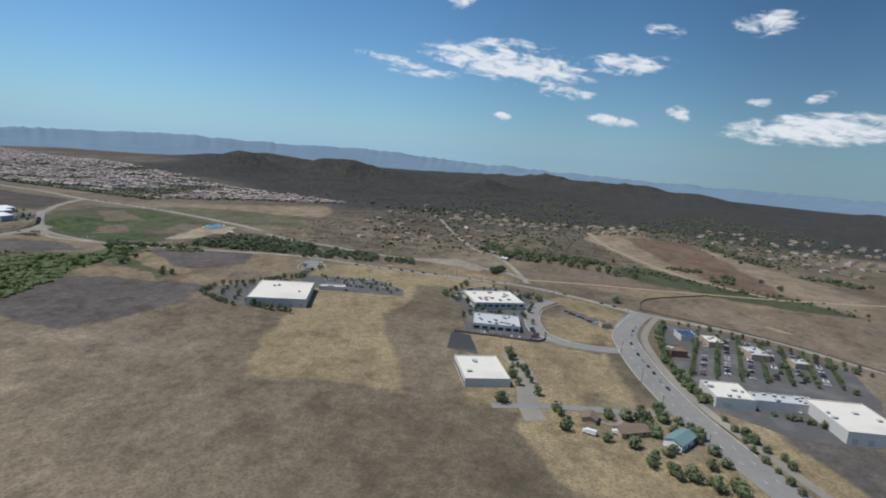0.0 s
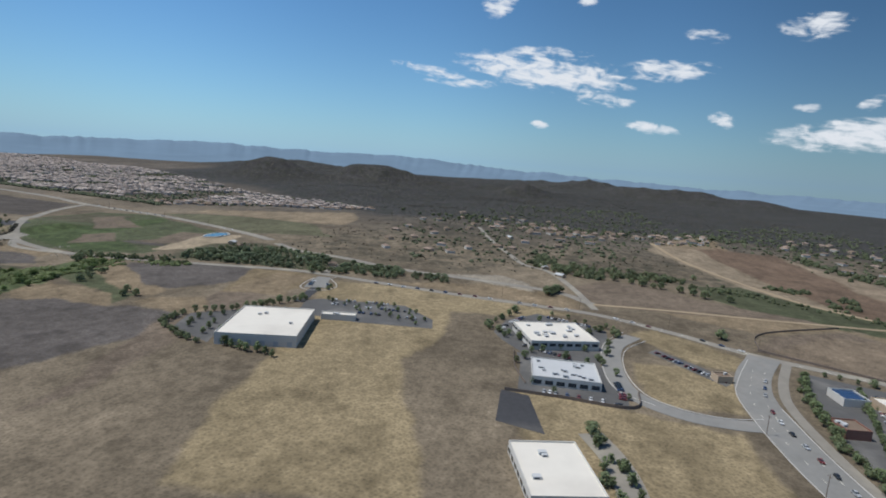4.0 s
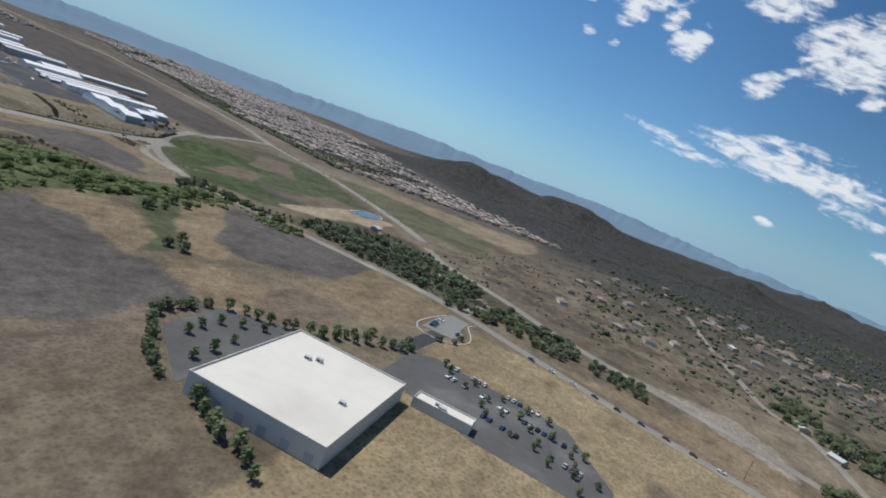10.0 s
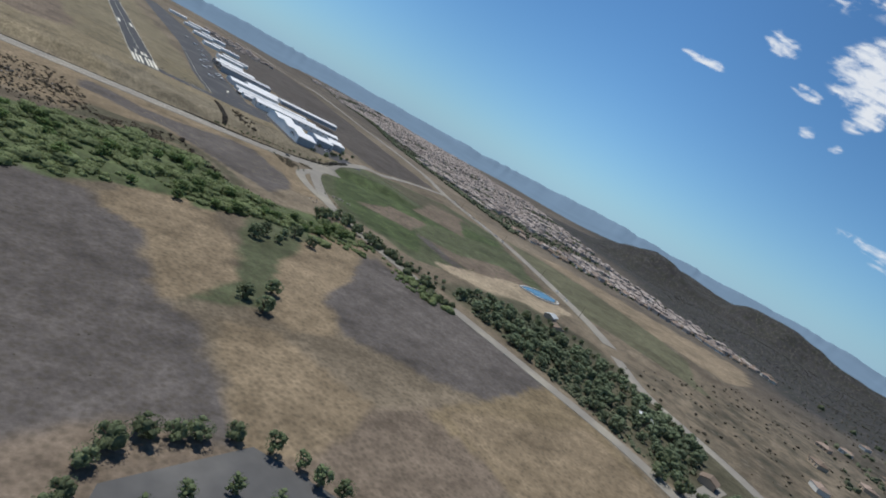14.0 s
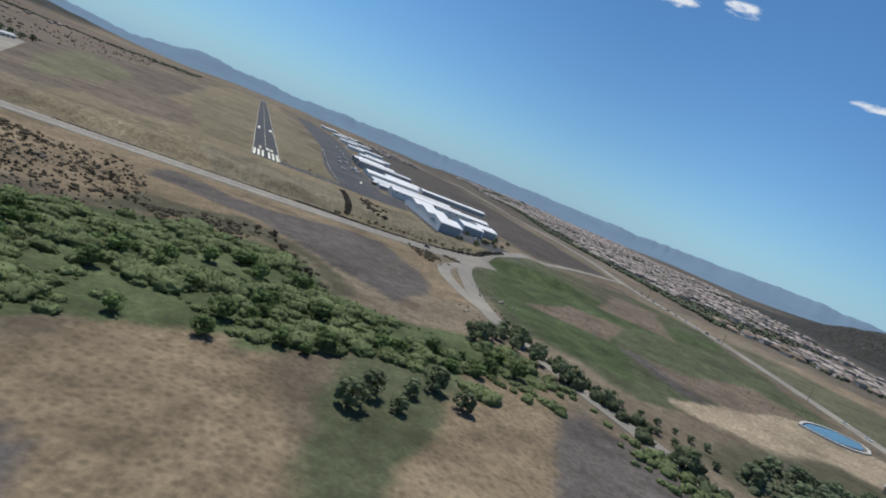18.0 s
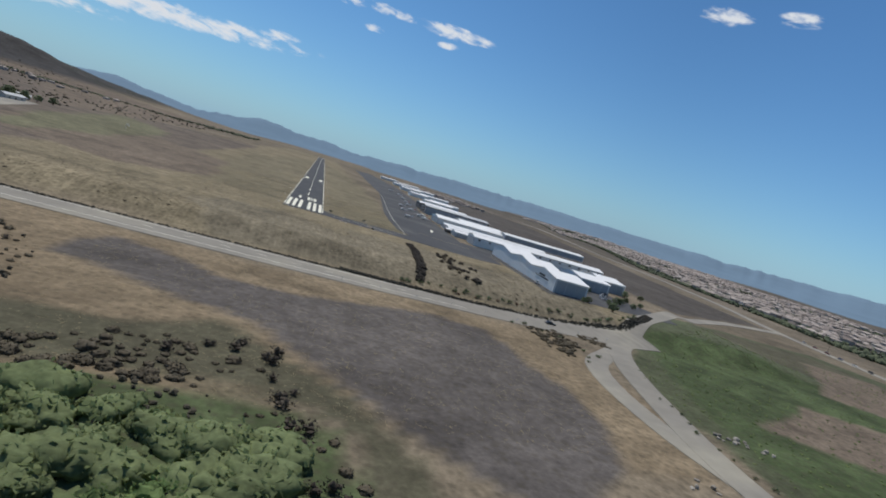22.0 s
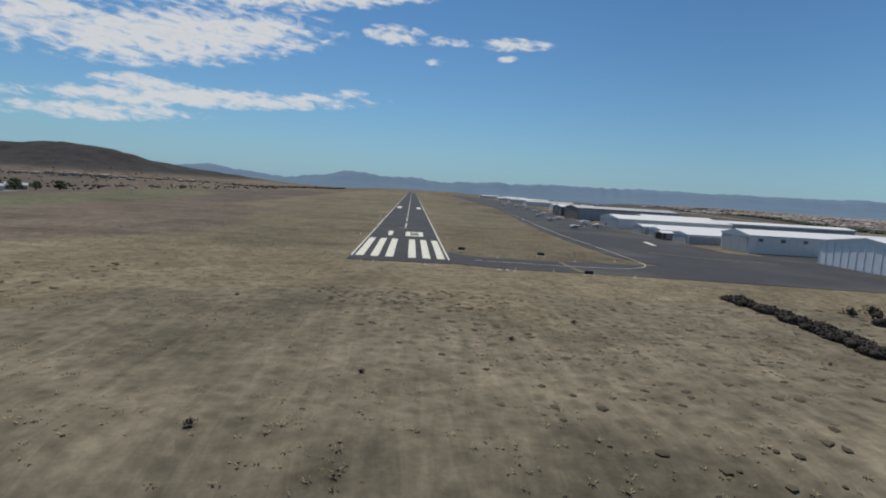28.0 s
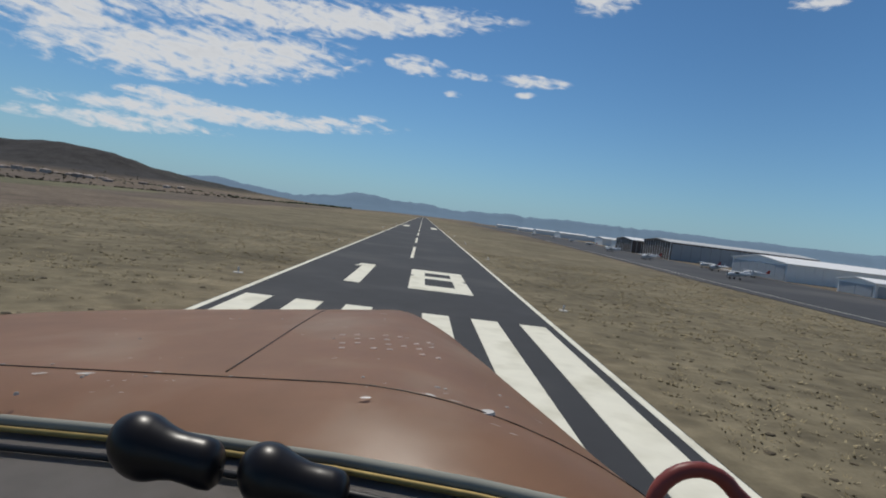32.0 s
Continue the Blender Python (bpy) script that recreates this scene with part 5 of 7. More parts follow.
# staff car park and big warehouse
plant(STREET[1], spread(((67, -556), (82, -628), (52, -658), (34, -660), (40, -610)), 26, 3, 6), 0.5, 0.8, "staff car park trees")
plant(STREET[0], along([(60, -548), (20, -528), (-30, -540), (-62, -552), (-70, -600)], 6, 2), 0.8, 1.3, "trees round the large warehouse")
plant(OAK[0], [(93, -541), (102, -546), (112, -544), (66, -540), (60, -546), (50, -528), (38, -526), (30, -522)], 0.45, 0.7, "trees at the street stub")
plant(OAK[1], along([(-72, -545), (-54, -504), (-40, -494), (-20, -490)], 6, 1.5), 0.55, 0.9, "trees round the large warehouse")
plant(STREET[1], along([(-18, -490), (-8, -502), (2, -513), (14, -522), (28, -530)], 5.5, 1.5), 0.8, 1.2, "trees round the large warehouse")
plant(STREET[0], [(-44, -514), (-36, -510), (-26, -508), (-18, -512), (-10, -517), (-52, -532), (-42, -529), (-30, -524)], 0.7, 1.0, "trees in the rear car park")
# creek and grove
plant(WILLOW[0], spread(((-150, -375), (-80, -350), (-40, -330), (-70, -280), (-150, -320)), 34, 5, 5), 0.5, 1.0, "creek willows")
plant(WILLOW[1], spread(((-60, -290), (0, -265), (20, -290), (60, -300), (95, -290), (90, -320), (40, -320), (0, -335), (-35, -335)), 40, 6, 4), 0.4, 0.95, "creek willows")
plant(OAK[0], [(2, -426), (-3, -418), (10, -410), (24, -345), (30, -350), (36, -340), (18, -352), (44, -334), (50, -342)], 0.6, 1.1, "trees by the creek")
plant(OAK[1], [(92, -272), (98, -266), (102, -272), (108, -280), (112, -290), (114, -298), (119, -313), (96, -280), (102, -288), (107, -300), (124, -346), (85, -276), (78, -282)], 0.8, 1.35, "roadside oaks")
plant(OLIVE[0], along([(124, -305), (140, -318), (152, -330)], 5), 0.4, 0.6, "young trees in rows")
plant(OLIVE[1], along([(120, -312), (134, -330), (146, -345)], 5), 0.4, 0.6, "young trees in rows")
GROVE = ((146, -345), (168, -480), (176, -500), (200, -495), (244, -480), (250, -410), (225, -345), (190, -330))
plant(OLIVE[0], spread(GROVE, 150, 8, 4.6), 0.8, 1.5, "dense grove")
plant(OLIVE[1], spread(((176, -515), (228, -510), (232, -570), (200, -590), (180, -580)), 60, 9, 4), 0.8, 1.4, "dense grove beyond the lane")
plant(OLIVE[1], spread(((190, -598), (218, -592), (218, -630), (188, -642)), 22, 10, 3.6), 0.7, 1.2, "hedge of bushy trees")
plant(OAK[1], [(162, -497), (168, -506), (174, -514), (180, -490), (172, -524), (186, -520)], 0.9, 1.4, "oaks at the lane")
plant(OAK[0], spread(((205, -335), (262, -335), (268, -400), (255, -480), (240, -470), (250, -400)), 40, 12, 4), 0.4, 0.8, "trees along the channel road")
plant(OAK[1], [(210, -746), (216, -750), (345, -720), (352, -764), (356, -780), (350, -813), (338, -845), (348, -738), (360, -800), (330, -860), (116, -884), (386, -903), (311, -920), (320, -930), (318, -838), (309, -890), (344, -1100), (300, -1110)], 0.9, 1.5, "field oaks")
plant(OAK[0], spread(((330, -700), (380, -720), (390, -850), (340, -870)), 30, 14, 6), 0.7, 1.3, "tree belt")
# airport trees
plant(OAK[0], [(172, -22), (145, -70), (150, -66), (228, 8), (170, -52), (178, -46), (220, 22), (212, 2), (160, -74), (186, -38), (196, -26), (190, -44), (204, -30)], 0.45, 0.75, "trees below the hangars")


# scrub on the slope: bushes that can be told apart
plant(SHRUB[0], [(78, -36), (74, -50), (75, -56), (73, -72), (75, -76), (74, -84), (76, -90), (80, -92), (70, -64), (71, -78), (76, -40), (79, -44), (80, -48), (82, -52), (73, -38), (84, -50)], 1.2, 2.3, "scrub bushes")
plant(SHRUB[1], along([(40, -106), (70, -104), (110, -101), (148, -95), (175, -72)], 3.6, 1.6), 0.9, 1.8, "roadside bushes")
plant(SHRUB[2], along([(60, -107), (100, -103), (140, -98)], 9, 1.2), 0.7, 1.2, "roadside bushes")
plant(SHRUB[0], along([(-16, -222), (2, -214), (8, -232), (14, -262), (22, -276)], 3.2, 2.5), 1.0, 2.0, "scrub at the burnt edge")
plant(SHRUB[0], spread(((-100, -180), (-60, -175), (-45, -235), (-90, -240)), 45, 23, 3), 0.7, 1.6, "scrub in the gully")
plant(SHRUB[1], [(98, -132), (104, -136), (92, -128), (86, -130), (108, -148), (112, -152), (106, -156), (103, -162)], 0.8, 1.5, "bushes on the island")
plant(SHRUB[1], along([(118, -178), (112, -215), (112, -250)], 5, 1.5), 0.6, 1.1, "roadside bushes")
plant(SHRUB[0], spread(((-30, -100), (110, -98), (60, -30), (20, -20), (-40, -30)), 9, 25, 6), 0.25, 0.5, "low scrub on the dry slope")

# ---- pond ----
slab("water", [(286, -268), (300, -262), (322, -262), (330, -272), (318, -282), (296, -281)], M["water"], "small blue pond with a pale rim", "pond", 0.8, 1.2)
ribbon("pond_rim", [(284, -268), (300, -260), (322, -260), (332, -272), (319, -284), (296, -283), (284, -268)], 1.6, M["kerb"], "pale rim of the pond", "kerb", lift=0.9, thick=1.2)
# ---- housing estate and far scrub ----
def island_material(name, a, b, rough=0.9):
    """A colour between a and b for each joined piece."""
    m = bpy.data.materials.new(name)
    m.use_nodes = True
    nt = m.node_tree
    p = nt.nodes["Principled BSDF"]
    p.inputs["Roughness"].default_value, p.inputs["Specular IOR Level"].default_value = rough, 0.15
    g = nt.nodes.new("ShaderNodeNewGeometry")
    mx = nt.nodes.new("ShaderNodeMix")
    mx.data_type = "RGBA"
    link(nt, g.outputs["Random Per Island"], mx.inputs[0])
    mx.inputs[6].default_value, mx.inputs[7].default_value = (*a, 1), (*b, 1)
    link(nt, mx.outputs[2], p.inputs["Base Color"])
    return m


M["estate_roof"] = island_material("estate_roofs", (0.2, 0.165, 0.145), (0.44, 0.38, 0.335))
M["estate_wall"] = island_material("estate_walls", (0.28, 0.25, 0.225), (0.44, 0.41, 0.38))
M["far_leaf"] = island_material("far_foliage", (0.07, 0.082, 0.05), (0.13, 0.145, 0.085))
M["hill_scrub"] = island_material("hill_chaparral", (0.04, 0.038, 0.03), (0.065, 0.06, 0.047))
M["far_scrub"] = island_material("far_scrub", (0.058, 0.052, 0.038), (0.1, 0.086, 0.06))


def joined(name, verts, faces, mats, index, label, category, kind="stuff"):
    me = bpy.data.meshes.new(name)
    me.from_pydata(verts, [], faces)
    for m in mats:
        me.materials.append(m)
    if index:
        me.polygons.foreach_set("material_index", index)
    return tagged(new(name, me), label, category, kind=kind)


def estate(name, poly, step, seed, label, skip=0.08, low=0.0):
    """Rows of small hipped houses."""
    r = random.Random(seed)
    verts, faces, index = [], [], []
    xs, ys = [p[0] for p in poly], [p[1] for p in poly]
    ax = np.arange(min(xs), max(xs), step)
    ay = np.arange(min(ys), max(ys), step * 0.8)
    gx, gy = np.meshgrid(ax, ay)
    wave = 12 * np.sin(gy / 130) + 9 * np.sin(gx / 90)
    ok = inside(poly, gx, gy) > 0
    for i in range(len(ay)):
        for j in range(len(ax)):
            if not ok[i, j] or r.random() < skip or (low == 0 and (j % 4 == 3 or rough_land(gx[i, j] / 95, gy[i, j] / 120) > 0.74)):
                continue
            x, y = gx[i, j] + wave[i, j] + r.uniform(-3, 3), gy[i, j] + 8 * math.sin(gx[i, j] / 110) + r.uniform(-2, 2)
            z, a = hz(x, y), r.choice((0, 90)) + r.uniform(-15, 15)
            w, d, h = r.uniform(9, 13.5), r.uniform(8, 11), r.choice((3.2, 3.4, 5.6))
            c, s = math.cos(radians(a)), math.sin(radians(a))
            n = len(verts)
            for u, v, k in ((-1, -1, 0), (1, -1, 0), (1, 1, 0), (-1, 1, 0), (-1, -1, h), (1, -1, h), (1, 1, h), (-1, 1, h)):
                verts.append((x + c * u * w / 2 - s * v * d / 2, y + s * u * w / 2 + c * v * d / 2, z + (k if k else -1)))
            faces += [(n, n + 1, n + 5, n + 4), (n + 1, n + 2, n + 6, n + 5), (n + 2, n + 3, n + 7, n + 6), (n + 3, n, n + 4, n + 7)]
            index += [0] * 4
            n = len(verts)
            for u, v, k in ((-1.1, -1.1, 0), (1.1, -1.1, 0), (1.1, 1.1, 0), (-1.1, 1.1, 0), (-0.4, 0, 1.9), (0.4, 0, 1.9)):
                verts.append((x + c * u * w / 2 - s * v * d / 2, y + s * u * w / 2 + c * v * d / 2, z + h + k))
            faces += [(n, n + 1, n + 5, n + 4), (n + 1, n + 2, n + 5), (n + 2, n + 3, n + 4, n + 5), (n + 3, n, n + 4)]
            index += [1] * 4
    return joined(name, verts, faces, (M["estate_wall"], M["estate_roof"]), index, label, "houses")


estate("housing_estate", ((575, 70), (650, 480), (790, 1000), (900, 1700), (1100, 2600), (2000, 2600), (1800, 1650), (1380, 680), (1000, 200), (960, -120), (880, -270), (780, -215), (700, -60)), 19, 4, "dense estate of tile-roofed houses beside the highway")


def small_house(seed, roof, wall, label):
    """A far country house: walls, hipped roof, chimney."""
    r = random.Random(seed)
    e = tagged(new("house"), label, "house")
    w, d, h = r.uniform(11, 16), r.uniform(8, 11), r.choice((3.2, 3.4, 5.4))
    bm = bmesh.new()
    box(bm, -w / 2, w / 2, -d / 2, d / 2, -1, h)
    part("wall", bm, M[wall], e)
    bm = bmesh.new()
    v = [bm.verts.new(c) for c in ((-w * 0.55, -d * 0.55, h), (w * 0.55, -d * 0.55, h), (w * 0.55, d * 0.55, h), (-w * 0.55, d * 0.55, h), (-w * 0.22, 0, h + 1.9), (w * 0.22, 0, h + 1.9))]
    for f in ((0, 1, 5, 4), (1, 2, 5), (2, 3, 4, 5), (3, 0, 4), (3, 2, 1, 0)):
        bm.faces.new([v[q] for q in f])
    rf = part("roof", bm, M[roof], e)
    bm = bmesh.new()
    box(bm, w * 0.25, w * 0.31, -0.4, 0.4, h, h + 2.3)
    part("chimney", bm, M["tan_wall"], rf)
    for k in (-0.3, 0.0, 0.3):
        bm = bmesh.new()
        box(bm, w * k - 0.7, w * k + 0.7, -d / 2 - 0.06, -d / 2, 0.8, 2.1)
        part("window", bm, M["glass"], e)
    return e


HOUSES = [small_house(1, "tile", "tan_wall", "tan country house with clay tile roof"), small_house(2, "brown_roof", "wall", "pale country house with brown roof"), small_house(3, "brown_roof", "tan_wall", "brown-roofed country house among scrub"), small_house(4, "tile", "wall", "pale country house with tile roof")]
for poly, n, seed, gap in ((((330, -430), (700, -420), (1000, -460), (1000, -700), (640, -830), (400, -640), (300, -600)), 38, 6, 24), (((838, -562), (685, -590), (705, -976), (850, -1000)), 52, 26, 15), (((480, -1120), (700, -1100), (1000, -1150), (1000, -1600), (480, -1400)), 60, 16, 20), (((560, 40), (700, -60), (790, -230), (860, -290), (900, -270), (800, -120), (700, 60), (600, 110)), 60, 19, 13)):
    for k, (x, y) in enumerate(spread(poly, n, seed, gap)):
        c = copy_thing(HOUSES[k % 4], pose(x, y, hz(x, y), 0, 0, rnd.uniform(0, 360)))
        tagged(c, group="scattered country houses" if seed != 19 else "houses along the tan field")
estate("hamlet", ((-900, 900), (-500, 950), (-480, 1200), (-900, 1250)), 45, 17, "pale farm buildings below a hill", 0.5, 1)
estate("hamlet", ((320, 1250), (520, 1250), (520, 1750), (340, 1750)), 30, 18, "far airport buildings", 0.4, 1)


M["mat"] = island_material("dead_weeds", (0.075, 0.06, 0.042), (0.13, 0.105, 0.07))
M["reed"] = island_material("reeds", (0.085, 0.11, 0.042), (0.165, 0.2, 0.075))


# fields kept clear of scrub
OPEN = [p for c, w, p in COVER if c in (SAND, RUST, (0.25, 0.197, 0.132), (0.215, 0.168, 0.115), (0.25, 0.2, 0.14), (0.235, 0.185, 0.13), (0.19, 0.148, 0.105))]


def scatter(name, poly, n, seed, lo, hi, mat, label, category, flat=0.75):
    """Ragged low clumps, joined."""
    r = np.random.default_rng(seed)
    p = np.array(poly, float)
    pts = np.empty((0, 2))
    while len(pts) < n:
        q = r.uniform(p.min(0), p.max(0), (n * 2, 2))
        q = q[inside(poly, q[:, 0], q[:, 1]) > 0]
        # growth in patches
        k = np.sin(q[:, 0] / 37 + 2 * np.sin(q[:, 1] / 51)) * np.sin(q[:, 1] / 43 + 2 * np.sin(q[:, 0] / 67))
        q = q[k > r.uniform(-1, 0.7, len(q))]
        bare = np.zeros(len(q), bool)
        for open_land in OPEN:
            bare |= inside(open_land, q[:, 0], q[:, 1]) > 2
        pts = np.concatenate([pts, q[~bare]])
    pts = pts[:n]
    t = (1 + 5 ** 0.5) / 2
    ico = np.array([(-1, t, 0), (1, t, 0), (-1, -t, 0), (1, -t, 0), (0, -1, t), (0, 1, t), (0, -1, -t), (0, 1, -t), (t, 0, -1), (t, 0, 1), (-t, 0, -1), (-t, 0, 1)]) / 1.9
    tri = np.array([(0, 11, 5), (0, 5, 1), (0, 1, 7), (0, 7, 10), (0, 10, 11), (1, 5, 9), (5, 11, 4), (11, 10, 2), (10, 7, 6), (7, 1, 8), (3, 9, 4), (3, 4, 2), (3, 2, 6), (3, 6, 8), (3, 8, 9), (4, 9, 5), (2, 4, 11), (6, 2, 10), (8, 6, 7), (9, 8, 1)])
    s = r.uniform(lo, hi, (n, 1, 1))
    v = ico[None] * s * r.uniform(0.55, 1.3, (n, 12, 1))
    v[..., 2] = v[..., 2] * flat + s[..., 0] * 0.47 * flat
    v[..., :2] += pts[:, None]
    v[..., 2] += height(pts[:, 0], pts[:, 1])[:, None]
    f = (tri[None] + 12 * np.arange(n)[:, None, None]).reshape(-1, 3)
    return joined(name, v.reshape(-1, 3).tolist(), f.tolist(), (mat,), None, label, category)


scatter("estate_trees", ((560, 40), (650, 480), (790, 1000), (900, 1700), (1100, 2600), (2000, 2600), (1800, 1650), (1380, 680), (1000, 200), (960, -120), (880, -270)), 13000, 31, 1.5, 4.4, M["far_leaf"], "garden trees between the estate houses", "trees")
scatter("estate_hedge", ((545, 40), (575, 40), (640, 480), (800, 1030), (1000, 2000), (960, 2000), (770, 1030), (615, 480)), 1500, 32, 2.0, 5.0, M["far_leaf"], "tree belt along the highway", "trees")
scatter("scrubland", ((280, -380), (900, -330), (1500, -200), (2000, -400), (2300, -900), (1500, -1500), (500, -1050), (260, -640)), 5200, 33, 0.5, 1.7, M["far_scrub"], "dry scrub and low trees over rolling land", "scrub")
scatter("far_woods", ((900, -250), (1700, 800), (2200, 700), (2400, -900), (1900, -1000), (1200, -500)), 7000, 34, 0.8, 2.0, M["hill_scrub"], "dark chaparral on the hills", "scrub", 0.5)
scatter("valley_trees", ((300, -560), (600, -430), (1200, -500), (1500, -900), (900, -980), (400, -800)), 1100, 35, 1.6, 4.0, M["far_leaf"], "trees along the valley", "trees")
scatter("valley_trees", ((300, -940), (900, -900), (1500, -1300), (900, -1500), (350, -1100)), 900, 36, 1.6, 4.0, M["far_leaf"], "trees round far houses", "trees")


def thicket(name, poly, n, seed, lo, hi, mat, label, flat=0.7, spots=None):
    """Rounded, ragged mounds of leaves that run into one another, joined."""
    r = np.random.default_rng(seed)
    if spots is None:
        p = np.array(poly, float)
        q = r.uniform(p.min(0), p.max(0), (n * 12, 2))
        q = q[inside(poly, q[:, 0], q[:, 1]) > 0.6]
        k = rough_land(q[:, 0] / 17 + 3, q[:, 1] / 11) * 0.65 + rough_land(q[:, 0] / 6, q[:, 1] / 5 + 7) * 0.35
        q, k = q[k > 0.36][:n], k[k > 0.36][:n]
    else:
        q = np.array(spots, float)
        k = r.uniform(0.4, 0.8, len(q))
    n = len(q)
    bm = bmesh.new()
    bmesh.ops.create_icosphere(bm, subdivisions=3, radius=1.0)
    ball = np.array([v.co[:] for v in bm.verts])
    tri = np.array([[v.index for v in f.verts] for f in bm.faces])
    bm.free()
    m = len(ball)
    bulge = np.zeros((n, m))
    for freq, amp in ((1.8, 0.13), (4.5, 0.13), (10.0, 0.13)):
        w = r.normal(0, freq, (n, 3, 3))
        bulge += amp * np.sin(np.einsum("mk,njk->njm", ball, w) + r.uniform(0, 6.28, (n, 3, 1))).sum(1) * 0.7
    size = (lo + (hi - lo) * np.clip((k - 0.36) / 0.36, 0, 1) * r.uniform(0.4, 1.0, n))[:, None, None]
    v = ball[None] * (1 + bulge[..., None]) * size * np.array((1, 1, flat))
    v[..., 2] += size[..., 0] * flat * 0.3 + height(q[:, 0], q[:, 1])[:, None]
    v[..., :2] += q[:, None]
    f = (tri[None] + m * np.arange(n)[:, None, None]).reshape(-1, 3)
    # sprays of leaves that stand off the mounds
    pick = r.integers(0, m, (n, 110))
    at = np.take_along_axis(v, pick[..., None], 1)
    at = at + (at - v.mean(1)[:, None]) * r.uniform(-0.06, 0.16, (n, 110, 1))
    long = np.clip(size * 0.16, 0.12, 0.5)
    a, b = (long * r.normal(0, 0.6, (n, 110, 3)) for _ in range(2))
    leaf = np.stack([at - a, at - b, at + a, at + b], 2).reshape(-1, 3)
    quads = (np.arange(len(leaf)).reshape(-1, 4) + n * m).tolist()
    ob = joined(name, np.concatenate([v.reshape(-1, 3), leaf]).tolist(), f.tolist() + quads, (mat,), None, label, "bushes")
    ob.data.polygons.foreach_set("use_smooth", [True] * len(f) + [False] * len(quads))
    return ob


M["thicket"] = leafy("creek_thicket_leaf", (0.225, 0.27, 0.125), scale=1.0, vary=0.6, each=0.0)
M["sedge"] = leafy("pale_sedge", (0.15, 0.18, 0.075), scale=1.2, vary=0.5, each=0.0)
CREEK = ((-170, -305), (-78, -272), (-24, -240), (10, -250), (26, -286), (95, -285), (60, -335), (30, -320), (0, -334), (-40, -338), (-60, -355), (-170, -380))
thicket("creek_thicket", CREEK, 620, 37, 1.4, 4.6, M["thicket"], "soft green willow thicket along the creek", 0.5)
thicket("creek_sedge", CREEK, 700, 58, 0.5, 1.3, M["sedge"], "low pale green sedge between the willows", 0.45)
M["dry_thicket"] = leafy("brown_gully_scrub", (0.12, 0.1, 0.068), scale=1.0, vary=0.5, each=0.0, through_light=0.2)
thicket("gully_thicket", ((-120, -165), (-70, -160), (-50, -185), (-44, -235), (-70, -250), (-125, -240)), 170, 60, 0.5, 1.7, M["dry_thicket"], "low brown scrub in patches in the gully", 0.4)
thicket("creek_edge_scrub", ((-48, -236), (-18, -214), (10, -226), (24, -268), (14, -250), (-10, -236), (-40, -250)), 110, 61, 0.4, 1.5, M["dry_thicket"], "dark dry scrub between creek and burnt field", 0.45)
thicket("roadside_thicket", ((60, -320), (95, -285), (104, -300), (118, -340), (130, -380), (112, -372), (88, -330)), 90, 59, 1.0, 3.2, M["thicket"], "green bushes beside the country road")


def tree_band(pts, n, wide, seed, lo, hi, label):
    """Far trees crowded along a line of the plan, joined."""
    r = random.Random(seed)
    line = curve_points(pts, 3.0)
    spots = [(v.x + r.gauss(0, wide), v.y + r.gauss(0, wide)) for v in (r.choice(line) for _ in range(n))]
    thicket("tree_band", None, n, seed, lo, hi, M["far_oak"], label, 1.0, spots)


M["far_oak"] = leafy("far_oak_leaf", (0.135, 0.158, 0.09), scale=2.0, vary=0.5, each=0.0)
M["slope_scrub"] = leafy("dark_dead_scrub", (0.055, 0.046, 0.038), scale=0.8, vary=0.5, each=0.0, through_light=0.1)
tree_band([(437, -718), (379, -715), (335, -780), (312, -777)], 60, 9, 2, 2.2, 4.6, "dense dark oaks beside the side road")
tree_band([(337, -806), (362, -841), (364, -873), (350, -876)], 44, 7, 3, 1.8, 3.8, "line of trees along the valley")
tree_band([(380, -988), (372, -1021)], 20, 5, 4, 1.8, 3.6, "round copse on the tan field")
tree_band([(306, -1029), (365, -1063), (288, -1047), (289, -1067)], 16, 5, 5, 2.0, 4.0, "oaks standing on the tan field")
tree_band([(419, -1186), (420, -1201), (393, -1246)], 34, 9, 6, 2.0, 4.0, "far trees at the field edge")
tree_band([(688, -1110), (600, -1130), (497, -1170)], 60, 14, 7, 2.2, 4.6, "trees crowded round far houses")
tree_band([(342, -905), (320, -950), (262, -1034), (250, -1100), (184, -1150)], 110, 11, 8, 0.8, 2.2, "green bushes along the valley stream")
tree_band([(112, -255), (114, -290), (122, -330), (130, -370)], 40, 3.5, 10, 1.2, 3.0, "bushes along the country road")
tree_band([(900, -420), (840, -700), (870, -1000), (800, -1300)], 150, 40, 11, 2.2, 4.8, "dark woods below the hills")
thicket("slope_clump", None, 0, 63, 0.7, 1.6, M["slope_scrub"], "dark clumps of scrub on the bank", 0.7, [(72, -45), (73, -47), (74, -58), (75, -60), (75, -70), (77, -71), (79, -72), (81, -74), (78, -74), (82, -88), (82, -91), (80, -90), (74, -72), (86, -60), (88, -62)])
thicket("island_scrub", ((91, -129), (106, -125), (111, -138), (103, -153), (98, -166), (91, -160), (91, -142)), 90, 64, 0.5, 1.3, M["dry_thicket"], "brown scrub on the roadside island", 0.45)
thicket("island_scrub", ((116, -122), (130, -120), (129, -133), (119, -135)), 40, 65, 0.4, 1.1, M["dry_thicket"], "oval patch of scrub in the lay-by", 0.4)
r = random.Random(62)
gully = curve_points([(58.5, -29), (59, -44), (57.5, -62), (55.5, -82), (53.5, -103)], 0.8)
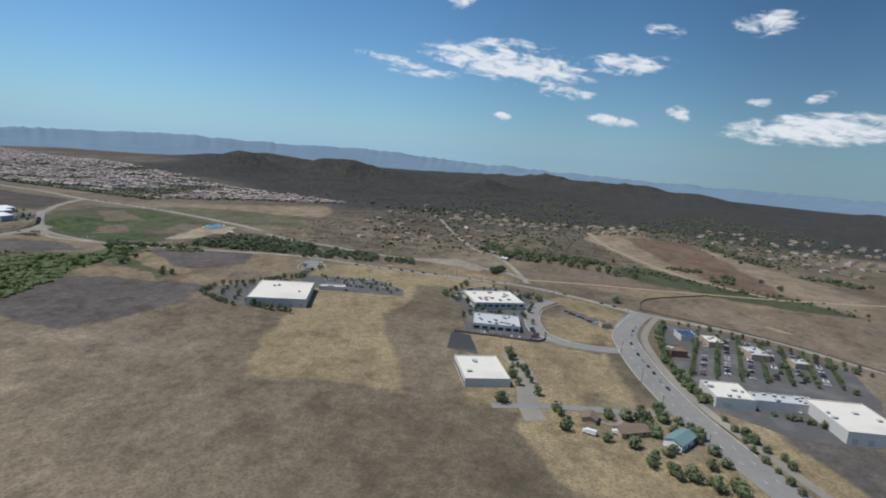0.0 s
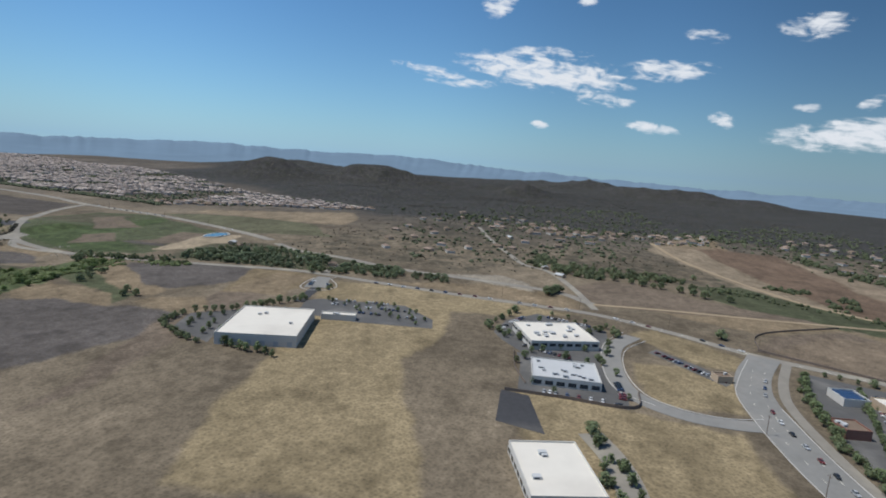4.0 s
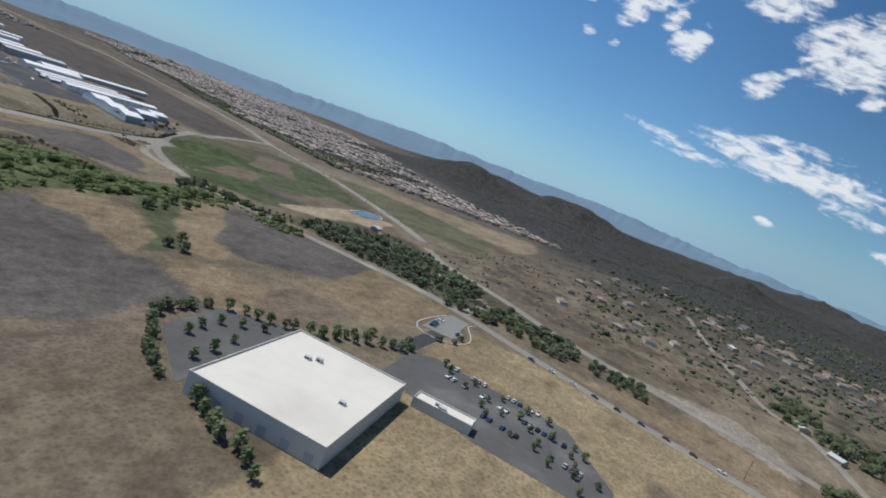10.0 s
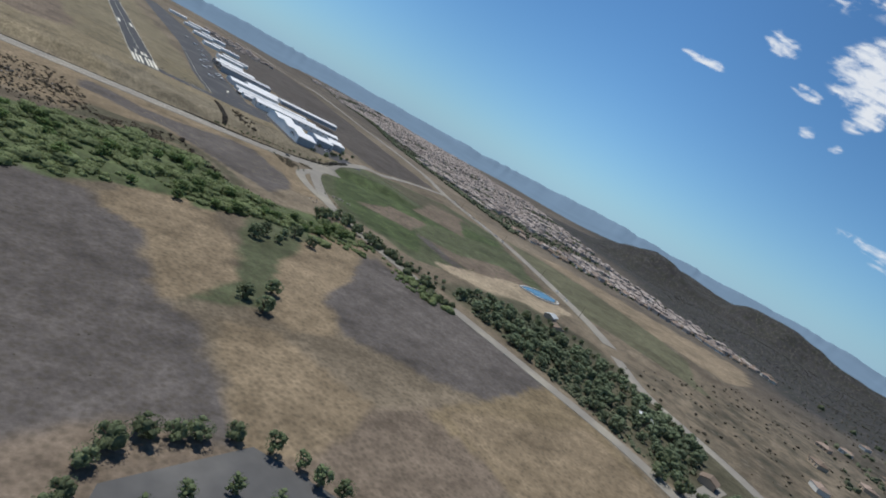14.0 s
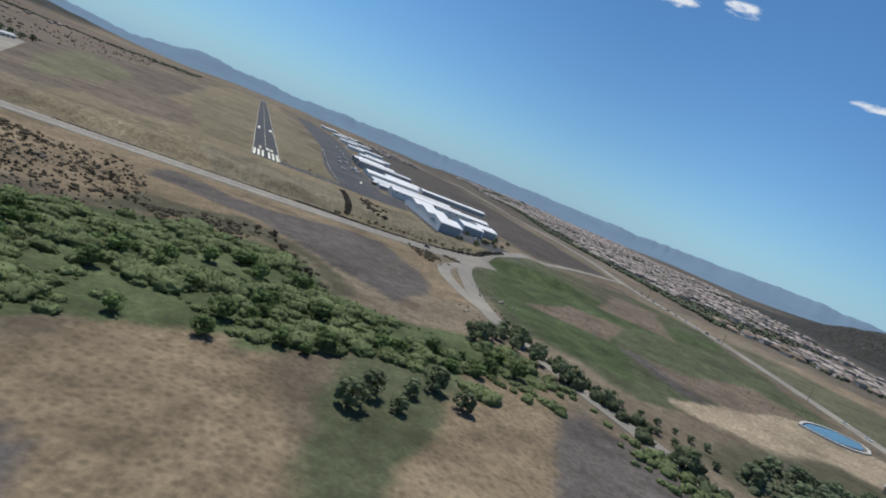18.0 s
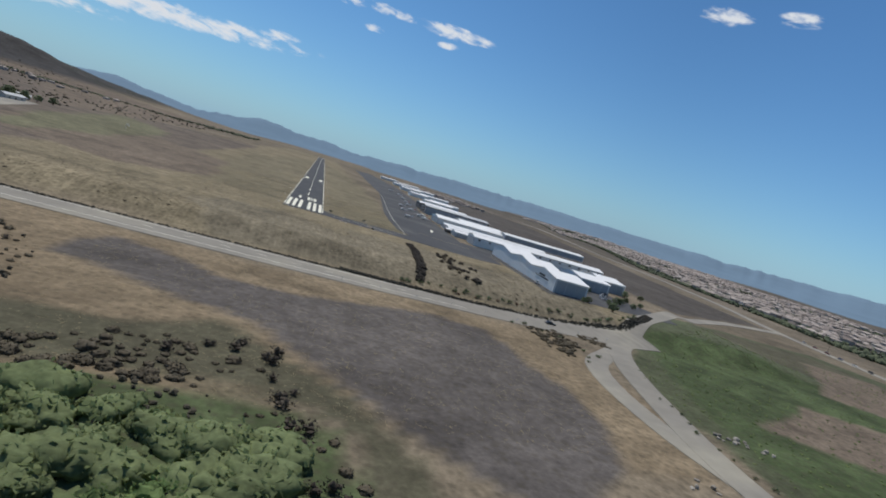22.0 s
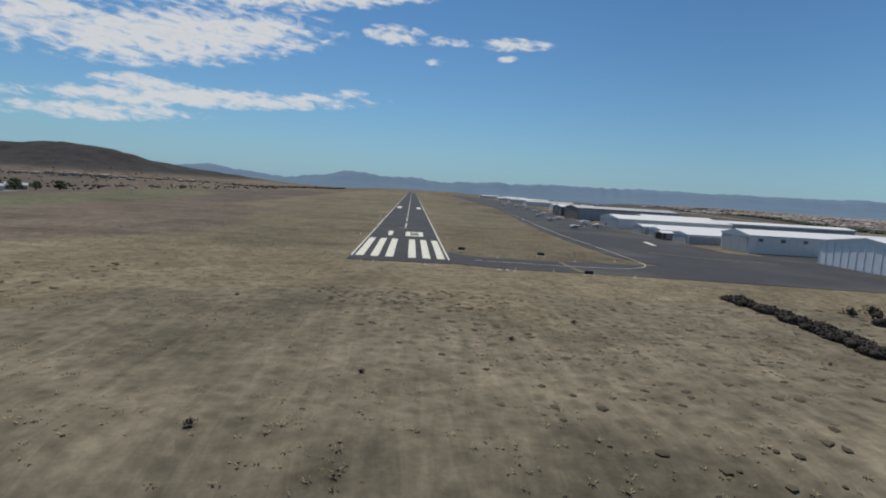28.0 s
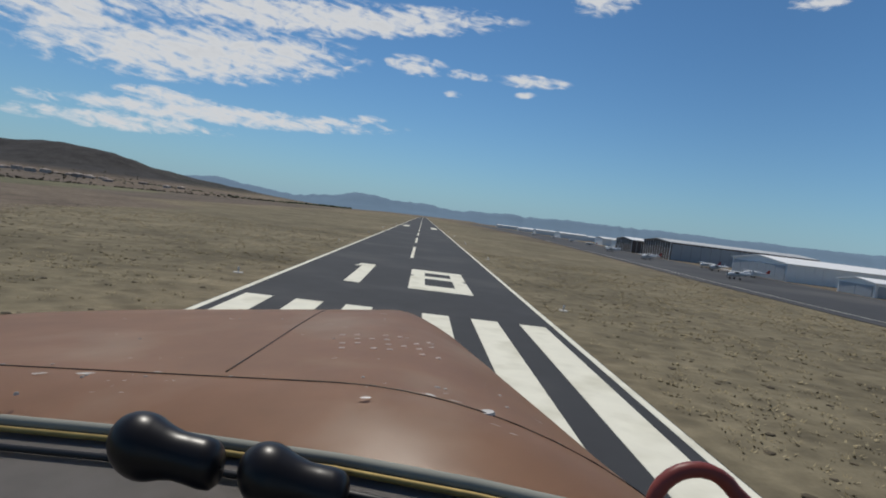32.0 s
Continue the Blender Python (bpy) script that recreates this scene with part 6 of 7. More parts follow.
thicket("slope_hedge", None, 0, 62, 0.6, 1.25, M["slope_scrub"], "dark band of dead scrub down the slope", 0.6, [(v.x + r.uniform(-1.5, 1.5), v.y) for v in gully for _ in range(3)])
scatter("grove_undergrowth", GROVE, 1500, 38, 0.6, 1.8, M["far_leaf"], "low growth under the grove", "undergrowth")
scatter("field_weeds", ((125, -150), (112, -240), (145, -290), (330, -262), (415, -60), (290, 10)), 2200, 39, 0.2, 0.6, M["reed"], "green weeds over the damp field", "weeds", 0.4)
scatter("gully_scrub", ((-130, -170), (-56, -170), (-40, -240), (-10, -232), (10, -250), (-60, -262), (-140, -262)), 900, 40, 0.25, 0.75, M["far_scrub"], "brown scrub in the gully", "scrub")
scatter("west_scrub", ((-1400, 100), (-250, 100), (-240, 1200), (-900, 1900), (-1500, 1500)), 1800, 41, 0.8, 2.6, M["far_scrub"], "brown scrub west of the runway", "scrub")
scatter("west_trees", ((-900, 1250), (-200, 1350), (-200, 1650), (-900, 1500)), 500, 42, 2.5, 5.0, M["far_leaf"], "line of trees below the hills", "trees")
scatter("verge_scrub", ((-110, -115), (14, -112), (70, -112), (109, -109), (150, -99), (172, -78), (190, -58), (192, -62), (174, -83), (152, -103), (109, -111.5), (70, -114.5), (14, -114.5), (-110, -117)), 2200, 44, 0.15, 0.4, M["hill_scrub"], "dark weedy scrub along the road verge", "scrub", 1.2)
scatter("verge_scrub", ((20, -111), (70, -111), (109, -108), (150, -98), (172, -77), (190, -57), (192, -61), (174, -82), (152, -102), (109, -111), (70, -114), (20, -114)), 3000, 55, 0.2, 0.55, M["hill_scrub"], "thick dark scrub on the road bank", "scrub", 1.3)
scatter("slope_mats", ((-14, -33), (16, -32), (44, -34), (60, -40), (58, -100), (22, -105), (-2, -62)), 300, 45, 0.15, 0.6, M["mat"], "dark low mats of dead weeds on the slope", "scrub", 0.14)
scatter("slope_mats", ((-14, -34), (15, -33), (17, -48), (-10, -45)), 110, 46, 0.2, 0.55, M["mat"], "dark low weeds below the runway end", "scrub", 0.14)
scatter("slope_mats", ((62, -34), (125, -40), (148, -98), (62, -104)), 260, 47, 0.25, 0.8, M["mat"], "dark low mats of dead weeds on the bank", "scrub", 0.2)
scatter("slope_mats", ((-100, -30), (-40, -20), (-40, -100), (-110, -104)), 160, 48, 0.25, 0.7, M["mat"], "dark low mats of dead weeds on the bank", "scrub", 0.18)
scatter("slope_mats", ((14, -12), (60, -14), (92, -24), (84, -72), (8, -72)), 2200, 56, 0.06, 0.24, M["mat"], "small dead weeds in the dry grass of the slope", "weeds", 0.15)
scatter("slope_mats", ((-12, -10), (-60, -12), (-70, -60), (8, -66)), 500, 57, 0.08, 0.28, M["mat"], "small dead weeds in the dry grass of the slope", "weeds", 0.15)
scatter("side_weeds", ((13, -3), (70, -8), (90, 10), (60, 160), (13, 160)), 900, 49, 0.08, 0.26, M["mat"], "dead weeds in the grass beside the runway", "weeds", 0.25)
scatter("side_weeds", ((-13, -10), (-90, -10), (-90, 160), (-13, 160)), 700, 50, 0.08, 0.26, M["mat"], "dead weeds in the grass beside the runway", "weeds", 0.25)
scatter("burnt_scrub", ((-180, -420), (-60, -370), (-30, -460), (-80, -500)), 300, 43, 0.12, 0.3, M["far_scrub"], "stubble on the ploughed field", "stubble", 0.4)


def tufts(name, poly, n, seed, label):
    """Dry grass: bunches of bent blades, joined."""
    r = np.random.default_rng(seed)
    p = np.array(poly, float)
    q = r.uniform(p.min(0), p.max(0), (n * 3, 2))
    q = q[inside(poly, q[:, 0], q[:, 1]) > 0]
    k = np.sin(q[:, 0] / 5 + 2 * np.sin(q[:, 1] / 9)) * np.sin(q[:, 1] / 6 + 2 * np.sin(q[:, 0] / 11))
    q = q[k > r.uniform(-1, 0.8, len(q))][:n]
    n, blades = len(q), 7
    a = r.uniform(0, 6.28, (n, blades))
    s = r.uniform(0.12, 0.36, (n, 1))
    z = height(q[:, 0], q[:, 1])[:, None]
    bx, by = q[:, :1] + np.cos(a) * s * 0.5, q[:, 1:] + np.sin(a) * s * 0.5
    side = np.stack([-np.sin(a), np.cos(a)], -1) * s[..., None] * 0.22
    lo = np.stack([bx, by, z + 0 * bx - 0.05], -1)
    tip = np.stack([bx + np.cos(a) * s * 0.9, by + np.sin(a) * s * 0.9, z + s * r.uniform(0.15, 0.5, (n, blades))], -1)
    v0, v1 = lo.copy(), lo.copy()
    v0[..., :2] += side
    v1[..., :2] -= side
    v = np.stack([v0, v1, tip], 2).reshape(-1, 3)
    f = np.arange(len(v)).reshape(-1, 3)
    return joined(name, v.tolist(), f.tolist(), (M["tuft"],), None, label, "grass")


M["tuft"] = island_material("dry_grass_blades", (0.26, 0.21, 0.12), (0.42, 0.35, 0.21), 0.95)
tufts("dry_grass", ((-70, -100), (110, -96), (110, -12), (14, -3), (-14, -3), (-70, -3)), 7500, 51, "straw-coloured grass tufts on the slope before the runway")
tufts("dry_grass", ((-110, -250), (90, -230), (100, -150), (60, -134), (-120, -134)), 9000, 54, "sparse dry tufts on the burnt field")
tufts("dry_grass", ((12.5, 26), (20, 16), (52, 16), (59, 40), (60, 140), (12.5, 140)), 5000, 52, "straw-coloured grass between runway and taxiway")
tufts("dry_grass", ((-70, -3), (-12.5, -3), (-12.5, 160), (-70, 160)), 5000, 53, "straw-coloured grass beside the runway")


# ---- vehicles ----
def car_thing(name, colour, label, truck=False):
    """A car: shaped body, glass cabin, lamps and four wheels."""
    e = tagged(new(name), label, "car")
    bm = bmesh.new()
    prof = ((-2.2, 0.35), (2.2, 0.35), (2.25, 0.75), (1.9, 0.92), (0.9, 0.98), (-1.7, 1.0), (-2.2, 0.9))
    a, b = [bm.verts.new((x, -0.88, z)) for x, z in prof], [bm.verts.new((x, 0.88, z)) for x, z in prof]
    bm.faces.new(a)
    bm.faces.new(b[::-1])
    for k in range(7):
        bm.faces.new((a[k], b[k], b[(k + 1) % 7], a[(k + 1) % 7]))
    bmesh.ops.recalc_face_normals(bm, faces=bm.faces[:])
    paint = bpy.data.materials.get("car_" + colour[0]) or material("car_" + colour[0], colour[1], 0.3, scale=1.0, vary=0.03, spec=0.6)
    part("body", bm, paint, e)
    bm = bmesh.new()
    x0, x1 = (-0.2, 0.85) if truck else (-1.7, 0.85)
    lo = [(x0, -0.8, 0.97), (x1, -0.8, 0.97), (x1, 0.8, 0.97), (x0, 0.8, 0.97)]
    hi = [(x0 + 0.35, -0.66, 1.5), (x1 - 0.6, -0.66, 1.5), (x1 - 0.6, 0.66, 1.5), (x0 + 0.35, 0.66, 1.5)]
    v = [bm.verts.new(c) for c in lo + hi]
    for f in ((4, 5, 6, 7), (0, 1, 5, 4), (1, 2, 6, 5), (2, 3, 7, 6), (3, 0, 4, 7)):
        bm.faces.new([v[q] for q in f])
    cab = part("cabin_glass", bm, M["glass"], e)
    bm = bmesh.new()
    box(bm, x0 + 0.4, x1 - 0.65, -0.64, 0.64, 1.5, 1.54)
    part("roof_panel", bm, paint, cab)
    for x in (-1.35, 1.4):
        for y in (-0.82, 0.82):
            bm = bmesh.new()
            tapered(bm, (x, y - 0.1, 0.33), (x, y + 0.1, 0.33), 0.33, 0.33, 10)
            part("wheel", bm, M["rubber"], e)
    for y in (-0.6, 0.6):
        bm = bmesh.new()
        box(bm, 2.2, 2.28, y - 0.18, y + 0.18, 0.62, 0.78)
        part("headlight", bm, M["white"], e)
    return e


CARS = [car_thing("car", ("white", (0.7, 0.7, 0.69)), "white parked passenger car"), car_thing("car", ("black", (0.02, 0.02, 0.022)), "black passenger car on asphalt"), car_thing("car", ("silver", (0.4, 0.41, 0.42)), "silver grey passenger car"), car_thing("car", ("red", (0.16, 0.025, 0.025)), "dark red passenger car"), car_thing("pickup_truck", ("white", (0.7, 0.7, 0.69)), "white open-bed pickup truck", True), car_thing("car", ("blue", (0.05, 0.08, 0.16)), "dark blue passenger car")]


def put_car(k, x, y, rot, lift=0.2, group="cars"):
    c = copy_thing(CARS[k], pose(x, y, hz(x, y) + lift, 0, 0, rot))
    tagged(c, group=group)


def row_of_cars(pts, gap, turn, group, fill=0.7, lift=0.1):
    line, run = curve_points(pts, 0.8), 0.0
    for a, b in zip(line, line[1:]):
        run += (b - a).length
        if run > gap:
            run = 0.0
            if rnd.random() < fill:
                d = math.degrees(math.atan2(b.y - a.y, b.x - a.x))
                put_car(rnd.randrange(6), b.x, b.y, d + turn + rnd.uniform(-3, 3), lift, group)


put_car(1, 108, -117, 5, 0.15, "cars on the road")
put_car(0, 129, -45, 80, 0.1, "cars at the hangars")
for k, (x, y) in enumerate(((178, -30), (181, -25), (184, -20), (176, -36), (188, -14), (192, -8))):
    put_car((0, 4, 2, 0, 1, 0)[k], x, y, 20, 0.1, "cars at the hangars")
row_of_cars([(470, 125), (440, 20), (424, -80)], 17, 0, "highway traffic", 0.7, 0.22)
row_of_cars([(380, -215), (347, -298)], 22, 0, "highway traffic", 0.7, 0.22)
row_of_cars([(150, -560), (149, -668), (146, -727), (140, -790), (112, -850), (82, -903)], 14, 0, "traffic on the country road", 0.75, 0.22)
row_of_cars([(75, -908), (-15, -884), (-85, -890), (-147, -903), (-200, -921)], 13, 0, "avenue traffic", 0.5, 0.28)
row_of_cars([(128, -519), (118, -521), (108, -525)], 2.7, 90, "cars parked at the street stub", 0.7, 0.26)
row_of_cars([(122, -536), (116, -540)], 2.8, 90, "cars parked at the street stub", 0.8, 0.26)
for k in range(6):
    y = -933 - 17 * k
    row_of_cars([(-84 + 3 * k, y + (-24 + 3 * k) * -0.25), (28 - 6 * k, y + (88 - 6 * k) * -0.25)], 2.9, 85, "shopping car park", 0.5)
row_of_cars([(-58, -800), (-42, -803), (-20, -800)], 2.9, 90, "yard cars", 0.75, 0.14)
row_of_cars([(-54, -795), (-54, -758)], 2.9, 90, "yard cars", 0.6, 0.14)
row_of_cars([(110, -745), (98, -782)], 2.9, 90, "warehouse cars", 0.8)
row_of_cars([(52, -714), (100, -728)], 3.0, 90, "warehouse cars", 0.7)
row_of_cars([(10, -780), (18, -750), (30, -730)], 3.0, 90, "warehouse cars", 0.6)
row_of_cars([(54, -828), (28, -850), (12, -868)], 2.8, 75, "small car park", 0.8)
row_of_cars([(70, -560), (82, -625)], 3.0, 90, "staff car park", 0.5)
row_of_cars([(58, -570), (66, -635)], 3.0, 90, "staff car park", 0.4)
row_of_cars([(44, -600), (50, -650)], 3.0, 90, "staff car park", 0.4)
row_of_cars([(-116, -952), (-128, -978)], 3.0, 90, "loading yard vehicles", 0.6)


def van(x, y, rot, label, long=7.5):
    """A box-bodied motorhome or lorry."""
    e = empty("camper_van", label, "van", x, y, hz(x, y), rot, "parked vans")
    for name, mat, dims in (("box_body", "white", (-long / 2, long / 2 - 1.6, -1.15, 1.15, 0.7, 3.0)), ("cab", "white", (long / 2 - 1.55, long / 2, -1.0, 1.0, 0.6, 2.2)), ("windscreen", "glass", (long / 2 + 0.01, long / 2 + 0.06, -0.9, 0.9, 1.3, 2.05)), ("stripe", "brown_wall", (-long / 2 + 0.3, long / 2 - 2, -1.2, -1.16, 1.4, 1.7))):
        bm = bmesh.new()
        box(bm, *dims)
        bmesh.ops.bevel(bm, geom=bm.edges[:], offset=0.03, segments=1, affect="EDGES")
        part(name, bm, M[mat], e)
    for u in (-long / 2 + 1.5, long / 2 - 1.2):
        for w in (-1.0, 1.0):
            bm = bmesh.new()
            tapered(bm, (u, w - 0.14, 0.45), (u, w + 0.14, 0.45), 0.45, 0.45, 10)
            part("wheel", bm, M["rubber"], e)


van(-205, -841, 70, "white motorhome parked on bare ground")
van(-200, -857, 80, "white box lorry parked by a ranch house")
van(-117, -957, 30, "white delivery lorry in the loading yard", 9)


# ---- aircraft on the apron ----
def light_plane(x, y, rot, stripe, label):
    """A parked high-wing light aeroplane."""
    e = empty("light_aircraft", label, "aircraft", x, y, hz(x, y) + 0.12, rot, "parked aircraft")
    bm = bmesh.new()
    rings = ((3.3, 0.35, 1.2), (2.9, 0.55, 1.25), (1.2, 0.65, 1.35), (-0.6, 0.6, 1.45), (-2.4, 0.3, 1.5), (-4.2, 0.12, 1.6))
    for (xa, ra, za), (xb, rb, zb) in zip(rings, rings[1:]):
        tapered(bm, (xa, 0, za), (xb, 0, zb), ra, rb, 8)
    part("fuselage", bm, M["white"], e)
    bm = bmesh.new()
    box(bm, -0.2, 1.3, -5.3, 5.3, 2.0, 2.14)
    bmesh.ops.bevel(bm, geom=bm.edges[:], offset=0.05, segments=1, affect="EDGES")
    part("wing", bm, M["white"], e)
    bm = bmesh.new()
    box(bm, -4.4, -3.6, -1.7, 1.7, 1.6, 1.68)
    part("tailplane", bm, M["white"], e)
    bm = bmesh.new()
    v = [bm.verts.new(c) for c in ((-4.5, -0.04, 1.6), (-3.3, -0.04, 1.6), (-4.1, -0.04, 2.9), (-4.6, -0.04, 2.9), (-4.5, 0.04, 1.6), (-3.3, 0.04, 1.6), (-4.1, 0.04, 2.9), (-4.6, 0.04, 2.9))]
    for f in ((0, 1, 2, 3), (7, 6, 5, 4), (0, 4, 5, 1), (1, 5, 6, 2), (2, 6, 7, 3), (3, 7, 4, 0)):
        bm.faces.new([v[q] for q in f])
    part("fin", bm, M[stripe], e)
    bm = bmesh.new()
    box(bm, 0.2, 1.5, -0.62, 0.62, 1.6, 2.0)
    part("cabin_glass", bm, M["glass"], e)
    for u, w in ((2.4, 0), (0.2, -1.1), (0.2, 1.1)):
        bm = bmesh.new()
        tapered(bm, (u, w - 0.08, 0.25), (u, w + 0.08, 0.25), 0.25, 0.25, 8)
        tapered(bm, (u, w, 0.25), (u, w * 0.4, 1.1), 0.05, 0.05, 5)
        part("landing_gear", bm, M["rubber"], e)
    bm = bmesh.new()
    box(bm, 3.3, 3.36, -0.07, 0.07, 0.3, 2.1)
    part("propeller", bm, M["black"], e)


for x, y, rot, st, lab in ((86, 160, 190, "white", "white light aircraft parked on the apron"), (106, 186, 170, "red", "white light aircraft with red fin"), (92, 235, 200, "white", "white light aircraft tied down"), (104, 262, 160, "red", "white aircraft with red tail beside the hangar"), (98, 296, 185, "white", "white light aircraft tied down"), (112, 340, 150, "white", "white light aircraft far along the apron"), (118, 400, 175, "red", "white light aircraft far along the apron"), (124, 470, 190, "white", "white light aircraft far along the apron"), (104, 205, 205, "white", "white light aircraft tied down"), (110, 222, 180, "red", "white light aircraft with red fin"), (130, 560, 170, "white", "distant white light aircraft"), (126, 640, 190, "white", "distant white light aircraft")):
    light_plane(x, y, rot, st, lab)


# ---- airfield signs, lights, cones ----
def sign_box(x, y, rot, label):
    e = empty("airfield_sign", label, "sign", x, y, hz(x, y), rot, "airfield signs")
    bm = bmesh.new()
    box(bm, -0.9, 0.9, -0.15, 0.15, 0.25, 0.95)
    bmesh.ops.bevel(bm, geom=bm.edges[:], offset=0.03, segments=1, affect="EDGES")
    part("panel", bm, M["black"], e, "dark sign panel seen from behind")
    for u in (-0.6, 0.6):
        bm = bmesh.new()
        tapered(bm, (u, 0, -0.1), (u, 0, 0.25), 0.05, 0.05, 6)
        part("leg", bm, M["door"], e)
    bm = bmesh.new()
    box(bm, -1.2, 1.2, -0.45, 0.45, -0.1, 0.05)
    part("pad", bm, M["kerb"], e)


sign_box(16, 28, 5, "low black airfield sign beside the runway")
sign_box(37, 25, -20, "low black airfield sign in the grass")
sign_box(40, -7, 10, "low black airfield sign by the taxiway")


def edge_light(x, y):
    e = empty("runway_light", "small runway edge light on a pale pad", "light fitting", x, y, hz(x, y), 0, "runway lights")
    bm = bmesh.new()
    tapered(bm, (0, 0, -0.05), (0, 0, 0.05), 0.45, 0.42, 10)
    part("pad", bm, M["kerb"], e)
    bm = bmesh.new()
    tapered(bm, (0, 0, 0.05), (0, 0, 0.32), 0.05, 0.05, 6)
    part("stem", bm, M["door"], e)
    bm = bmesh.new()
    tapered(bm, (0, 0, 0.32), (0, 0, 0.5), 0.1, 0.06, 8)
    part("lens", bm, M["white"], e)


for k in range(8):
    for s in (-14.2, 14.2):
        if not (s > 0 and k == 0):
            edge_light(s, 4 + 58 * k)
for x, y in ((-8, -4), (-5.5, -4), (5.5, -4), (8, -4), (24, 13.5 + 2.5), (44, 17), (24.5, -6), (33, -5), (50, -7), (56, 22)):
    edge_light(x, y)
e = empty("path_indicator", "red and white light box on a pale pad", "light fitting", 22, -5.5, hz(22, -5.5))
for name, mat, d in (("pad", "kerb", (-1.3, 1.3, -0.7, 0.7, -0.1, 0.06)), ("lamp_box", "red", (-0.4, 0.4, -0.3, 0.3, 0.3, 0.8)), ("lens", "white", (-0.3, 0.3, -0.34, -0.3, 0.4, 0.7)), ("leg", "door", (-0.3, -0.2, -0.1, 0.1, 0.06, 0.3)), ("leg", "door", (0.2, 0.3, -0.1, 0.1, 0.06, 0.3))):
    bm = bmesh.new()
    box(bm, *d)
    part(name, bm, M[mat], e)
# windsock west of the runway
e = empty("windsock", "white windsock on a pole in the dry field", "windsock", -166, 226, hz(-166, 226))
bm = bmesh.new()
tapered(bm, (0, 0, -0.2), (0, 0, 6), 0.12, 0.07, 8)
part("pole", bm, M["door"], e)
bm = bmesh.new()
tapered(bm, (0.1, 0, 5.8), (2.8, 0.3, 5.2), 0.5, 0.25, 10)
part("sock", bm, M["white"], e)


# ---- poles, fences, kerbs, rubble ----
def pole(x, y, high=11):
    e = empty("utility_pole", "tall wooden utility pole with cross-arm", "pole", x, y, hz(x, y), 15, "utility poles")
    bm = bmesh.new()
    tapered(bm, (0, 0, -0.5), (0, 0, high), 0.2, 0.12, 8)
    part("post", bm, M["wood"], e)
    bm = bmesh.new()
    box(bm, -1.3, 1.3, -0.08, 0.08, high - 1.2, high - 1.0)
    part("cross_arm", bm, M["wood"], e)
    for u in (-1.1, 0, 1.1):
        bm = bmesh.new()
        tapered(bm, (u, 0, high - 1.0), (u, 0, high - 0.75), 0.06, 0.05, 6)
        part("insulator", bm, M["glass"], e)


for x, y in ((158, -700), (154, -772), (128, -846), (92, -905), (-60, -872), (-115, -880), (-160, -886), (-205, -902), (452, 60), (410, -95), (370, -210), (335, -300)):
    pole(x, y)
for k in range(9):
    x = 20 + 14 * k
    e = empty("fence_post", "short pale post beside the road", "post", x, -132.5 + 0.08 * x, hz(x, -132), 0, "roadside posts")
    bm = bmesh.new()
    tapered(bm, (0, 0, -0.2), (0, 0, 1.6), 0.06, 0.06, 6)
    part("shaft", bm, M["door"], e)
    bm = bmesh.new()
    tapered(bm, (0, 0, 1.6), (0, 0, 1.68), 0.08, 0.03, 6)
    part("cap", bm, M["white"], e)


def screen_wall(pts, high, mat, label):
    """A low wall that follows the land."""
    line = curve_points(pts, 4)
    verts, faces = [], []
    for k, v in enumerate(line):
        d = (line[min(k + 1, len(line) - 1)] - line[max(k - 1, 0)]).normalized()
        n = Vector((d.y, -d.x, 0)) * 0.12
        z = hz(v.x, v.y)
        for q, t in ((v - n, -0.4), (v + n, -0.4), (v + n, high), (v - n, high)):
            verts.append((q.x, q.y, z + t))
        if k:
            a, b = 4 * (k - 1), 4 * k
            faces += [(a + j, a + (j + 1) % 4, b + (j + 1) % 4, b + j) for j in range(4)]
    faces += [(3, 2, 1, 0), tuple(len(verts) - 4 + j for j in range(4))]
    me = bpy.data.meshes.new("boundary_wall")
    me.from_pydata(verts, [], faces)
    me.materials.append(M[mat])
    return tagged(new("boundary_wall", me), label, "wall", kind="structure")


screen_wall([(-60, -738), (-58, -770), (-56, -808), (-30, -812)], 1.9, "brown_wall", "low dark wall round the yard")
screen_wall([(10, -733), (-20, -738), (-46, -748)], 1.6, "brown_wall", "low dark wall beside the yard")
screen_wall([(96, -906), (150, -922), (210, -1000)], 1.4, "brown_wall", "dark fence round a ploughed plot")
screen_wall([(96, -906), (40, -1015), (-20, -1085)], 1.6, "brown_wall", "dark fence behind the shops")
for pts, w in (([(96, -808), (56, -793), (6, -792), (-32, -800), (-46, -820)], 0.5), ([(80, -824), (48, -808), (6, -806), (-30, -815), (-45, -834), (-47, -858), (-40, -876)], 0.5), ([(140, -513), (122, -514), (100, -519), (92, -530), (98, -545), (116, -548), (130, -540), (142, -530), (152, -530)], 0.7), ([(-20, -890), (-85, -897), (-147, -910), (-200, -928)], 0.5), ([(70, -893), (20, -876), (-15, -869), (-85, -875), (-147, -888)], 0.4)):
    ribbon("kerb", pts, w, M["kerb"], "pale concrete kerb", "kerb", lift=0.38)
rock_me = []
for k in range(3):
    bm = bmesh.new()
    clump(bm, (0, 0, 0.3), 0.9, 200 + k)
    me = bpy.data.meshes.new("boulder")
    bm.to_mesh(me)
    bm.free()
    me.materials.append(M["rock"])
    rock_me.append(me)
